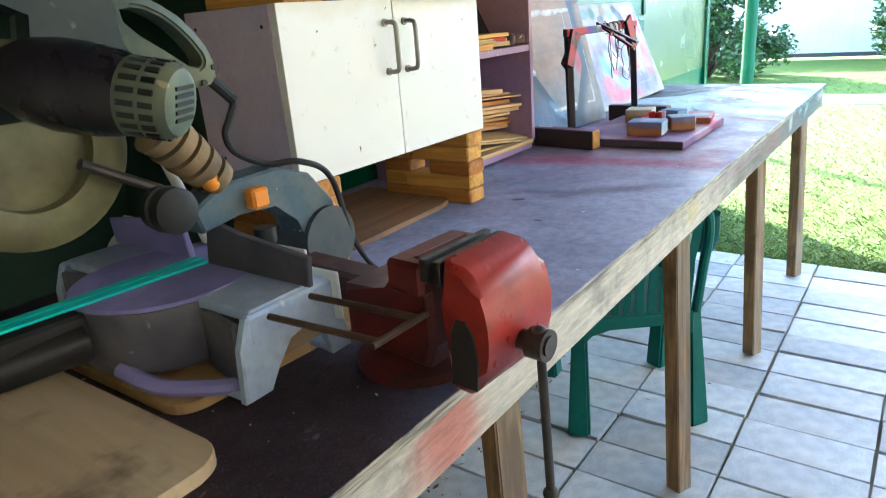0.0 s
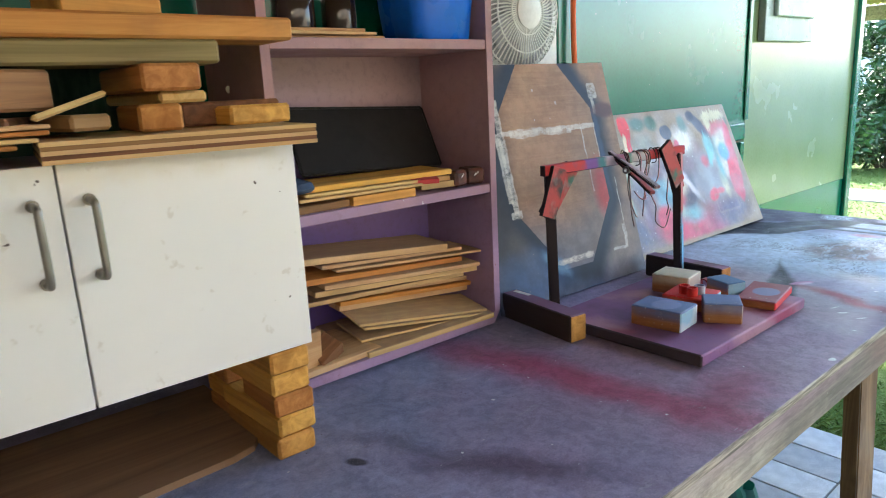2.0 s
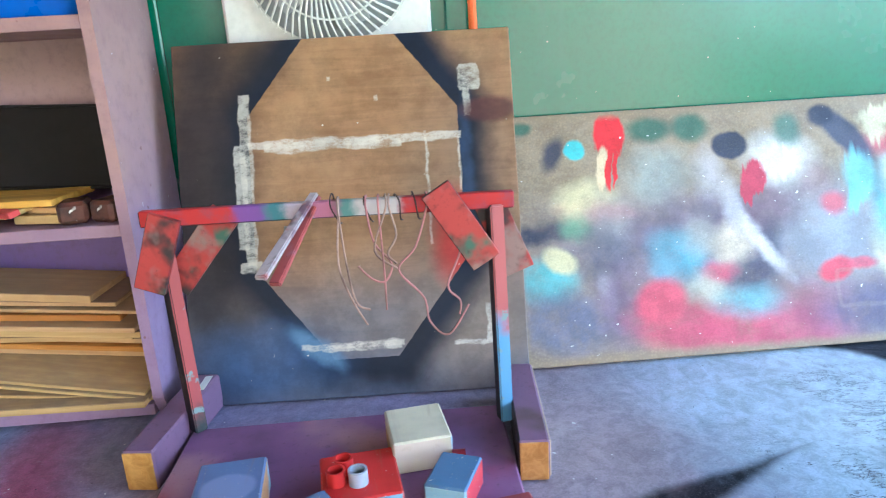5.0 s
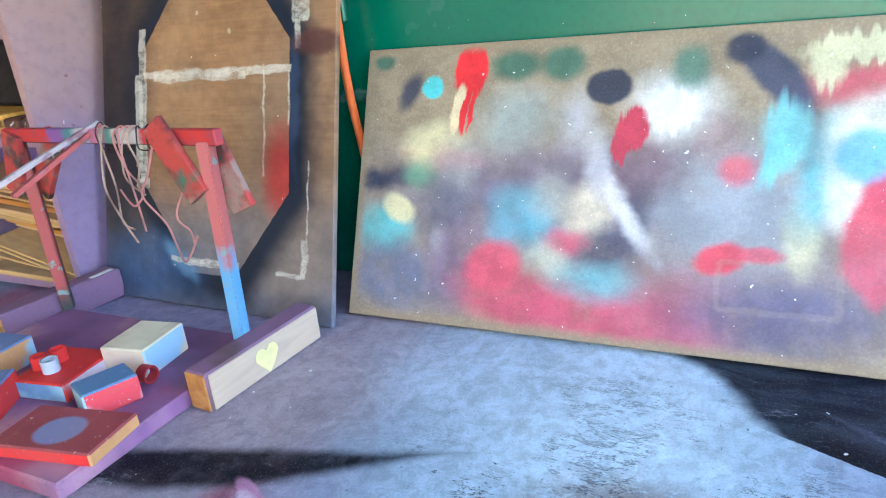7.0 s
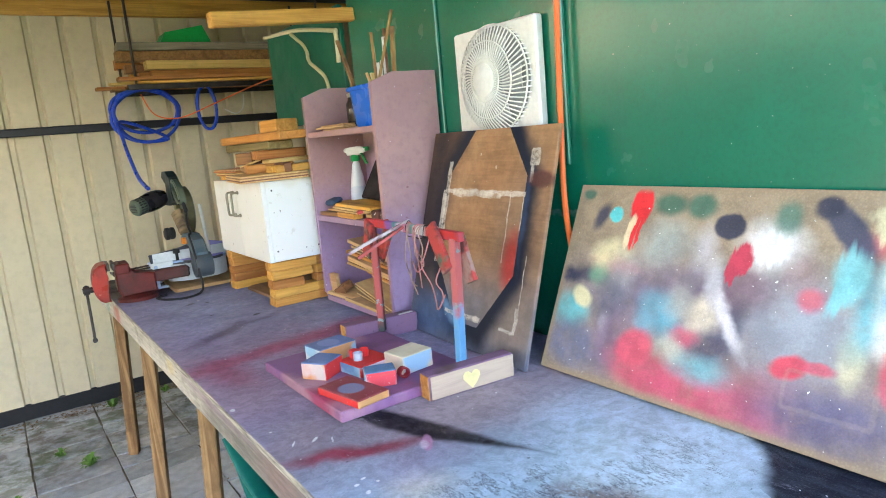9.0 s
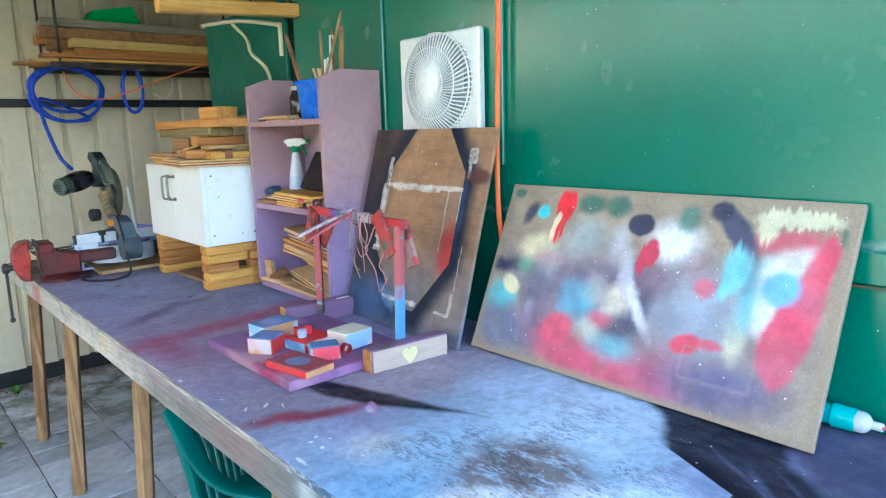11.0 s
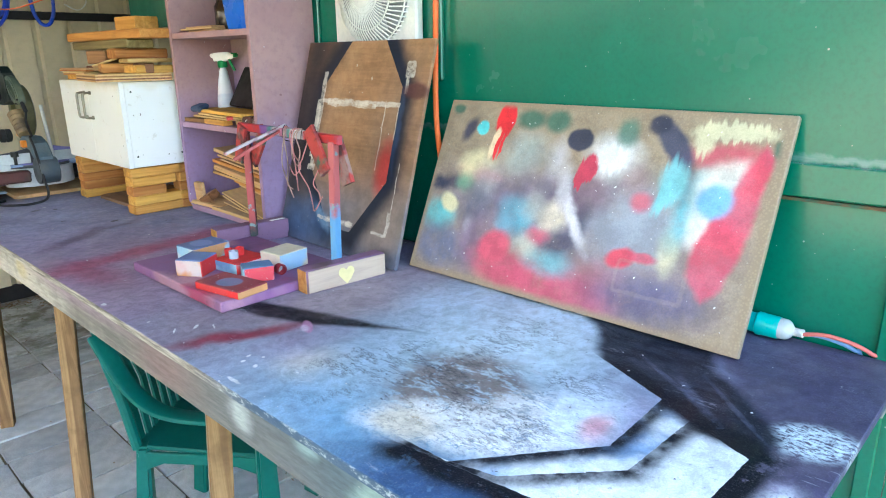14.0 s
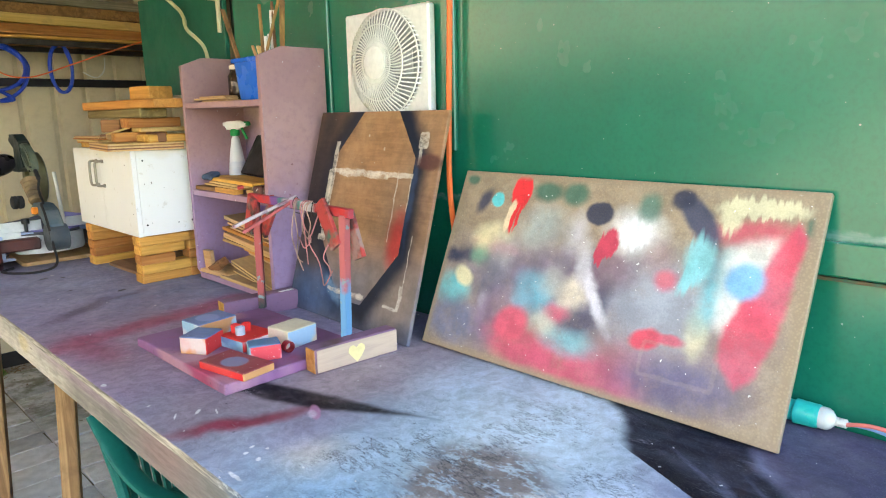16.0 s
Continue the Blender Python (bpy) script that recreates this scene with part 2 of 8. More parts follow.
# ---------------------------------------------------------------- sprayed paint
def edges(s, vec, corners):
    """How far a place lies outside the straight edges between corners, in metres; below 0 inside."""
    far = None
    for (ax, ay), (bx, by) in zip(corners, corners[1:]):
        l = math.hypot(bx - ax, by - ay)
        nx, ny = (by - ay) / l, -(bx - ax) / l
        d = s.math("SUBTRACT", s.vmath("DOT_PRODUCT", vec, (nx, ny, 0)), nx * ax + ny * ay)
        far = d if far is None else s.math("MAXIMUM", far, d)
    return far


def octagon(s, vec, at, a, b, p, q):
    """The same for an upright octagon with half width a, half height b, flats p and q."""
    v = s.vmath("ABSOLUTE", s.vmath("SUBTRACT", vec, (at[0], at[1], 0)))
    nx, ny = b - q, a - p
    l = math.hypot(nx, ny)
    nx, ny = nx / l, ny / l
    d = s.math("SUBTRACT", s.vmath("DOT_PRODUCT", v, (nx, ny, 0)), nx * p + ny * b)
    d = s.math("MAXIMUM", d, s.math("SUBTRACT", s.vmath("DOT_PRODUCT", v, (1, 0, 0)), a))
    return s.math("MAXIMUM", d, s.math("SUBTRACT", s.vmath("DOT_PRODUCT", v, (0, 1, 0)), b))


def wobble(s, amount, scale, detail=3):
    c = s.noise(scale, detail, 0.6, colour=True)
    return s.vmath("ADD", s.co, s.vmath("MULTIPLY", s.vmath("SUBTRACT", c, (0.5, 0.5, 0.5)), (amount, amount, 0)))


def spray(s, c, vec, marks, grit=None):
    """Lay soft patches one over the other: place, radii, turn, softness, strength, colour."""
    for at, radii, turn, soft, strength, col in marks:
        m = s.math("MULTIPLY", s.mark(vec, at, radii, turn, soft), strength)
        if grit is not None:
            m = s.math("MULTIPLY", m, grit)
        c = s.mix(m, c, col)
    return c


# bench top
s = Sh("bench_paint", 0.5, spec=0.16)
soft, crisp = wobble(s, 0.09, 7, 4), wobble(s, 0.006, 60)
grit = s.ramp(s.noise(260, 3, 0.7), 0.25, 0.62, 0.62, 1.0)
c = s.mix(s.ramp(s.noise(2.6, 4), 0.35, 0.65), (0.2, 0.23, 0.36), (0.28, 0.25, 0.38))
INK, ICE, SNOW = (0.004, 0.005, 0.011), (0.35, 0.48, 0.6), (0.7, 0.72, 0.74)
c = spray(s, c, soft, [
    ((0.55, 2.3), (0.8, 0.86), 0, 0.16, 0.96, (0.03, 0.018, 0.022)),
    ((0.62, 3.55), (0.42, 0.35), 0, 0.5, 0.6, (0.26, 0.29, 0.43)),
    ((0.85, 4.5), (0.35, 0.35), 0, 0.6, 0.8, (0.31, 0.21, 0.29)),
    ((0.5, 4.28), (0.2, 0.07), 10, 0.7, 0.7, (0.27, 0.085, 0.17)),
    ((0.74, 4.32), (0.3, 0.05), 10, 0.7, 0.85, (0.33, 0.07, 0.13)),
    ((0.9, 4.45), (0.05, 0.16), 10, 0.8, 0.7, (0.3, 0.06, 0.12)),
    ((0.8, 4.0), (0.15, 0.035), 38, 0.8, 0.75, (0.075, 0.045, 0.08)),
    ((0.62, 3.92), (0.1, 0.02), 30, 0.8, 0.5, (0.07, 0.06, 0.09)),
    ((0.72, 4.72), (0.3, 0.2), 0, 0.6, 0.6, (0.25, 0.19, 0.26)),
    ((0.738, 5.086), (0.34, 0.18), -8, 0.6, 0.75, (0.26, 0.2, 0.23)),
    ((0.398, 5.145), (0.3, 0.16), 0, 0.7, 0.7, (0.36, 0.29, 0.32)),
    ((0.905, 5.464), (0.24, 0.3), 0, 0.7, 0.85, (0.27, 0.35, 0.46)),
    ((0.604, 5.585), (0.42, 0.26), 0, 0.6, 0.95, ICE),
    ((0.393, 5.445), (0.25, 0.2), 20, 0.7, 0.85, (0.45, 0.55, 0.66)),
    ((0.458, 5.613), (0.2, 0.16), 0, 0.8, 0.8, (0.5, 0.6, 0.68)),
    ((0.935, 5.672), (0.1, 0.26), 0, 0.7, 0.85, (0.14, 0.29, 0.45)),
    ((0.832, 5.150), (0.15, 0.028), -22, 0.8, 0.9, (0.2, 0.02, 0.04)),
    ((0.918, 5.117), (0.06, 0.02), -22, 0.8, 0.7, (0.26, 0.02, 0.05)),
    ((0.835, 5.345), (0.06, 0.05), 0, 0.9, 0.6, (0.55, 0.5, 0.42)),
    ((0.786, 5.266), (0.09, 0.06), 0, 0.9, 0.35, (0.3, 0.2, 0.34)),
])
# rough grey and white chafed middle
flake = s.ramp(s.noise(30, 9, 0.84, s.stretch((1.5, 0.6, 1), (0, 0, 0.6))), 0.478, 0.495)
fine = s.ramp(s.noise(110, 7, 0.85), 0.47, 0.5)
c = s.mix(s.math("MULTIPLY", s.mark(soft, (0.722, 5.641), (0.15, 0.13), 25, 0.3), s.ramp(s.noise(24, 9, 0.84, s.stretch((1.4, 0.7, 1), (0, 0, 0.5))), 0.44, 0.49, 0.2, 0.95)), c, (0.17, 0.14, 0.13))
c = s.mix(s.math("MULTIPLY", s.mark(soft, (0.812, 5.730), (0.075, 0.17), 25, 0.35), s.math("MAXIMUM", flake, s.math("MULTIPLY", fine, 0.8))), c, SNOW)
c = s.mix(s.math("MULTIPLY", s.mark(soft, (0.691, 5.819), (0.07, 0.09), 20, 0.45), s.math("MULTIPLY", flake, 0.95)), c, SNOW)
c = s.mix(s.math("MULTIPLY", s.mark(soft, (0.863, 5.654), (0.045, 0.06), 0, 0.6), 0.6), c, (0.5, 0.42, 0.28))
c = s.mix(s.math("MULTIPLY", s.mark(soft, (0.641, 5.852), (0.1, 0.06), 30, 0.6), 0.8), c, (0.52, 0.6, 0.72))
c = s.mix(s.math("MULTIPLY", s.mark(soft, (0.676, 5.892), (0.032, 0.022), 20, 0.9), 0.75), c, (0.6, 0.24, 0.28))
crackle = s.math("ABSOLUTE", s.math("SUBTRACT", s.noise(26, 6, 0.75), 0.5))
crackle2 = s.math("ABSOLUTE", s.math("SUBTRACT", s.noise(17, 7, 0.8, s.stretch((2.2, 0.7, 1), (0, 0, 0.5))), 0.5))
lines = s.math("MAXIMUM", s.math("MULTIPLY", s.ramp(crackle2, 0.009, 0.018, 1, 0), s.ramp(s.noise(9, 4), 0.47, 0.56)), s.math("MULTIPLY", s.ramp(s.noise(70, 6, 0.8, s.stretch((1.8, 0.6, 1), (0, 0, 0.4))), 0.62, 0.645), s.ramp(s.noise(12, 3), 0.42, 0.52)))
for at, radii, turn, k in (((0.744, 5.474), (0.2, 0.14), 20, 0.95), ((0.682, 5.705), (0.19, 0.18), 0, 0.95), ((0.487, 5.643), (0.2, 0.2), 0, 0.6)):
    c = s.mix(s.math("MULTIPLY", s.math("MULTIPLY", s.mark(soft, at, radii, turn, 0.4), lines), k), c, (0.03, 0.03, 0.045))
# the end of the bench: slate, white and cyan overspray
slate = s.ramp(s.vmath("DOT_PRODUCT", soft, (-0.55, 0.84, 0)), 4.78, 4.85)
slate_c = s.mix(s.ramp(s.noise(8, 5, 0.6), 0.35, 0.65), (0.07, 0.062, 0.12), (0.095, 0.085, 0.135))
c = s.mix(slate, c, slate_c)
chalk = s.math("MULTIPLY", s.ramp(s.vmath("DOT_PRODUCT", soft, (0.5, 0.866, 0)), 5.635, 5.69), s.ramp(s.vmath("DOT_PRODUCT", soft, (-0.55, 0.84, 0)), 4.78, 4.86, 1, 0))
c = s.mix(s.math("MULTIPLY", chalk, s.ramp(s.noise(95, 7, 0.82), 0.4, 0.5, 0.3, 0.95)), c, (0.7, 0.75, 0.79))
c = s.mix(s.math("MULTIPLY", s.mark(soft, (0.959, 5.840), (0.075, 0.2), 8, 0.6), s.ramp(s.noise(50, 6, 0.75), 0.3, 0.5, 0.6, 1)), c, (0.035, 0.075, 0.17))
c = s.mix(s.math("MULTIPLY", s.mark(soft, (0.886, 6.049), (0.08, 0.045), -50, 0.9), s.math("MULTIPLY", grit, 0.9)), c, (0.06, 0.36, 0.54))
c = s.mix(s.math("MULTIPLY", s.mark(soft, (0.901, 6.123), (0.03, 0.02), -30, 0.9), s.math("MULTIPLY", grit, 0.7)), c, (0.09, 0.4, 0.52))
c = s.mix(s.math("MULTIPLY", s.mark(crisp, (0.489, 6.152), (0.05, 0.06), 35, 0.35), s.ramp(s.noise(120, 5, 0.75, s.stretch((1.4, 0.6, 1))), 0.42, 0.54)), c, (0.6, 0.72, 0.82))
# black rims left by a stencil laid down three times
o1 = edges(s, crisp, [(0.901, 5.569), (0.897, 5.779), (0.701, 5.932), (0.517, 5.925), (0.449, 5.775)])
o2 = edges(s, crisp, [(0.919, 5.673), (0.876, 5.855), (0.740, 5.983), (0.551, 5.990), (0.455, 5.797)])
o3 = edges(s, crisp, [(0.916, 5.652), (0.881, 5.927), (0.749, 6.093), (0.598, 6.098), (0.552, 5.989)])
low = s.ramp(s.vmath("DOT_PRODUCT", soft, (0.25, 0.97, 0)), 5.705, 5.76)
mott = s.ramp(s.noise(26, 3), 0.3, 0.6, 0.65, 1.0)
in2, in3 = s.ramp(o2, -0.0008, 0.0008, 1, 0), s.ramp(o3, -0.0008, 0.0008, 1, 0)
white2 = s.mix(s.ramp(s.noise(9, 3), 0.4, 0.62), (0.62, 0.67, 0.74), (0.2, 0.32, 0.52))
white3 = s.mix(s.math("MULTIPLY", s.ramp(s.noise(80, 5, 0.75), 0.56, 0.7), 0.6), (0.64, 0.69, 0.75), (0.2, 0.21, 0.25))
c = s.mix(s.math("MULTIPLY", s.math("MULTIPLY", s.ramp(o1, -0.0005, 0.0005), in2), low), c, white2)
c = s.mix(s.math("MULTIPLY", s.math("MULTIPLY", s.ramp(o2, -0.0005, 0.0005), in3), low), c, white3)
k1 = s.math("MULTIPLY", s.math("MULTIPLY", s.ramp(o1, -0.0005, 0.0005), s.ramp(o1, 0.008, 0.042, 1, 0)), s.math("MULTIPLY", low, mott))
k2 = s.math("MULTIPLY", s.math("MULTIPLY", s.ramp(o2, -0.0005, 0.0005), s.ramp(o2, 0.008, 0.042, 1, 0)), s.math("MULTIPLY", low, mott))
k3 = s.math("MULTIPLY", s.math("MULTIPLY", s.ramp(o3, -0.0005, 0.0005), s.ramp(s.math("ADD", o3, s.math("MULTIPLY", s.noise(18, 4), 0.03)), 0.04, 0.078, 1, 0)), s.math("MULTIPLY", low, s.math("SUBTRACT", 1.0, s.math("MULTIPLY", s.ramp(o3, 0.01, 0.016), s.ramp(s.noise(24, 5, 0.7), 0.54, 0.62, 0, 0.45)))))
outside1 = s.ramp(o1, -0.0008, 0.0008)
# blue-black drift between the rims and the leaning board
dusk = s.math("MAXIMUM", s.ramp(edges(s, wobble(s, 0.025, 14, 4), [(0.448, 5.772), (0.617, 6.100), (0.515, 6.109), (0.399, 5.994), (0.280, 5.841), (0.310, 5.688), (0.448, 5.772)]), -0.006, 0.026, 1, 0),
              s.ramp(edges(s, wobble(s, 0.03, 14, 4), [(0.277, 5.643), (0.374, 5.739), (0.359, 5.821), (0.347, 5.934), (0.262, 5.906), (0.277, 5.643)]), -0.006, 0.024, 1, 0))
streak = s.ramp(s.noise(1, 4, 0.6, s.stretch((34, 7, 1), (0, 0, 0.42), soft)), 0.36, 0.62, 1.0, 0.92)
out_all = s.math("MULTIPLY", outside1, s.math("SUBTRACT", 1.0, s.math("MULTIPLY", in3, s.ramp(s.vmath("DOT_PRODUCT", crisp, (1, 0, 0)), 0.57, 0.6))))
c = s.mix(s.math("MULTIPLY", s.math("MULTIPLY", dusk, streak), out_all), c, (0.007, 0.009, 0.02))
brushed = s.math("MULTIPLY", s.ramp(s.noise(60, 5, 0.7, s.stretch((1, 0.35, 1), (0, 0, 0.8))), 0.3, 0.6), s.ramp(o3, 0.004, 0.012))
for at, radii, turn, k in (((0.515, 6.0), (0.011, 0.13), -46, 0.6), ((0.44, 5.9), (0.006, 0.09), -34, 0.45), ((0.47, 6.03), (0.005, 0.1), -44, 0.4)):
    c = s.mix(s.math("MULTIPLY", s.math("MULTIPLY", s.mark(crisp, at, radii, turn, 0.5), brushed), k), c, (0.13, 0.15, 0.24))
for k, cov in ((k1, in2), (k2, in3), (k3, None)):
    m = s.math("MULTIPLY", k, cov) if cov is not None else k
    c = s.mix(s.math("MULTIPLY", m, outside1), c, INK)
# long black wedge beside the board of blocks
wedge = s.ramp(edges(s, wobble(s, 0.012, 25, 4), [(0.795, 4.940), (0.775, 5.064), (0.722, 5.2), (0.6, 5.39), (0.685, 5.090), (0.728, 4.965), (0.795, 4.940)]), -0.012, 0.012, 1, 0)
c = s.mix(s.math("MULTIPLY", wedge, s.ramp(s.noise(30, 4), 0.25, 0.6, 0.8, 1)), c, INK)
c = spray(s, c, crisp, [((0.735, 5.205), (0.035, 0.011), 60, 0.25, 0.9, (0.5, 0.24, 0.4)), ((0.744, 5.208), (0.018, 0.009), 60, 0.4, 0.7, (0.62, 0.52, 0.64)),
                        ((0.901, 5.021), (0.012, 0.004), 40, 0.3, 0.95, SNOW), ((0.873, 5.049), (0.013, 0.002), 70, 0.3, 0.8, SNOW), ((0.944, 5.007), (0.014, 0.002), 60, 0.3, 0.8, SNOW),
                        ((0.922, 5.256), (0.005, 0.004), 0, 0.3, 0.9, SNOW), ((0.902, 5.242), (0.006, 0.0035), 20, 0.3, 0.9, SNOW), ((0.917, 5.292), (0.007, 0.004), 50, 0.3, 0.9, SNOW), ((0.886, 5.269), (0.004, 0.003), 50, 0.3, 0.9, SNOW),
                        ((0.985, 4.72), (0.006, 0.009), 0, 0.3, 0.9, SNOW), ((0.976, 5.314), (0.004, 0.02), 0, 0.4, 0.9, SNOW), ((0.960, 4.913), (0.004, 0.003), 0, 0.4, 0.9, SNOW),
                        ((0.62, 3.84), (0.018, 0.01), 30, 0.3, 0.9, (0.03, 0.03, 0.04)), ((0.75, 3.7), (0.01, 0.006), 0, 0.4, 0.8, (0.03, 0.03, 0.04)), ((0.7, 3.45), (0.008, 0.012), 0, 0.4, 0.8, (0.03, 0.03, 0.04)),
                        ((0.72, 3.38), (0.006, 0.008), 0, 0.3, 0.9, (0.55, 0.56, 0.58)), ((0.76, 3.42), (0.02, 0.012), 30, 0.5, 0.7, (0.05, 0.045, 0.04))])
# knife scores, grit and dust
scratch = s.noise(9, 2, 0.5, s.stretch((18, 1.5, 1), (0, 0, 0.6)))
c = s.mix(s.math("MULTIPLY", s.ramp(scratch, 0.7, 0.73), s.ramp(s.noise(6, 2), 0.55, 0.65, 0, 0.3)), c, (0.6, 0.62, 0.66))
dent = s.math("MULTIPLY", s.ramp(s.noise(75, 4, 0.75), 0.66, 0.7), s.mark(soft, (0.604, 5.585), (0.4, 0.35), 0, 0.4))
c = s.mix(s.math("MULTIPLY", dent, 0.8), c, (0.05, 0.06, 0.09))
c = s.mix(s.math("MULTIPLY", s.ramp(s.noise(48, 4, 0.75), 0.7, 0.72), 0.85), c, (0.04, 0.04, 0.055))
c = s.mix(s.ramp(s.noise(300, 2, 0.6), 0.55, 0.8, 0, 0.2), c, (0.5, 0.5, 0.55))
c = s.mix(s.ramp(s.noise(10, 8, 0.8), 0.58, 0.66, 0, 0.22), c, (0.06, 0.05, 0.07))
c = s.mix(s.ramp(s.noise(13, 8, 0.82, s.stretch((1.6, 0.6, 1), (0, 0, -0.5))), 0.6, 0.66, 0, 0.35), c, (0.42, 0.42, 0.48))
c = s.vary(c, s.ramp(s.noise(38, 7, 0.78, soft), 0.3, 0.7), 0.16)
c = s.vary(c, s.ramp(s.noise(5, 6, 0.7, soft), 0.3, 0.7), 0.12)
c = s.vary(c, s.ramp(s.noise(260, 4, 0.8), 0.25, 0.75), 0.1)
c = s.mix(s.ramp(s.noise(62, 2, 0.5), 0.755, 0.765), c, (0.66, 0.67, 0.68))
edge_c = s.mix(s.ramp(s.noise(1, 4, 0.7, s.stretch((40, 6, 120))), 0.35, 0.65), (0.5, 0.46, 0.38), (0.12, 0.11, 0.1))
edge_c = s.mix(s.ramp(s.vmath("DOT_PRODUCT", soft, (0, 1, 0)), 5.15, 5.45), edge_c, s.mix(s.ramp(s.noise(60, 5, 0.75, s.stretch((1, 0.4, 1))), 0.52, 0.62), (0.06, 0.1, 0.16), (0.36, 0.42, 0.47)))
c = s.mix(s.ramp(s.vmath("DOT_PRODUCT", wobble(s, 0.004, 40), (1, 0, 0)), 0.9975, 0.999), c, edge_c)
s.bump(s.math("ADD", s.math("MULTIPLY", flake, 0.4), s.noise(180, 4, 0.7)), 0.35, 0.0012)
BENCH_TOP = s.done(c, s.ramp(s.noise(12, 4), 0.3, 0.7, 0.38, 0.62))

# chipboard with test sprays
s = Sh("test_spray_paint", 0.5, spec=0.4)
soft, crisp = wobble(s, 0.05, 11, 4), wobble(s, 0.012, 34, 3)
drip = s.vmath("ADD", crisp, s.vmath("MULTIPLY", s.vmath("SUBTRACT", s.noise(1, 2, 0.5, s.stretch((110, 4, 1)), colour=True), (0.5, 0.5, 0.5)), (0, 0.05, 0)))
chip = s.mix(s.ramp(s.voronoi(190), 0.1, 0.6), (0.36, 0.275, 0.18), (0.3, 0.225, 0.15))
c = s.mix(s.ramp(s.noise(60, 5, 0.7), 0.35, 0.7, 0, 0.6), chip, (0.33, 0.27, 0.2))
RED, PINK, TEAL, NAVY, CREAM = (0.72, 0.03, 0.04), (0.6, 0.09, 0.14), (0.14, 0.5, 0.52), (0.025, 0.035, 0.075), (0.66, 0.6, 0.36)
MOSS, PALEWHITE, PLUM = (0.04, 0.14, 0.1), (0.72, 0.73, 0.74), (0.15, 0.11, 0.17)
fleck = s.ramp(s.noise(300, 4, 0.75), 0.28, 0.58, 0.88, 1.0)
cloud = s.math("MULTIPLY", fleck, s.ramp(s.noise(18, 5, 0.7), 0.25, 0.6, 0.6, 1.0))
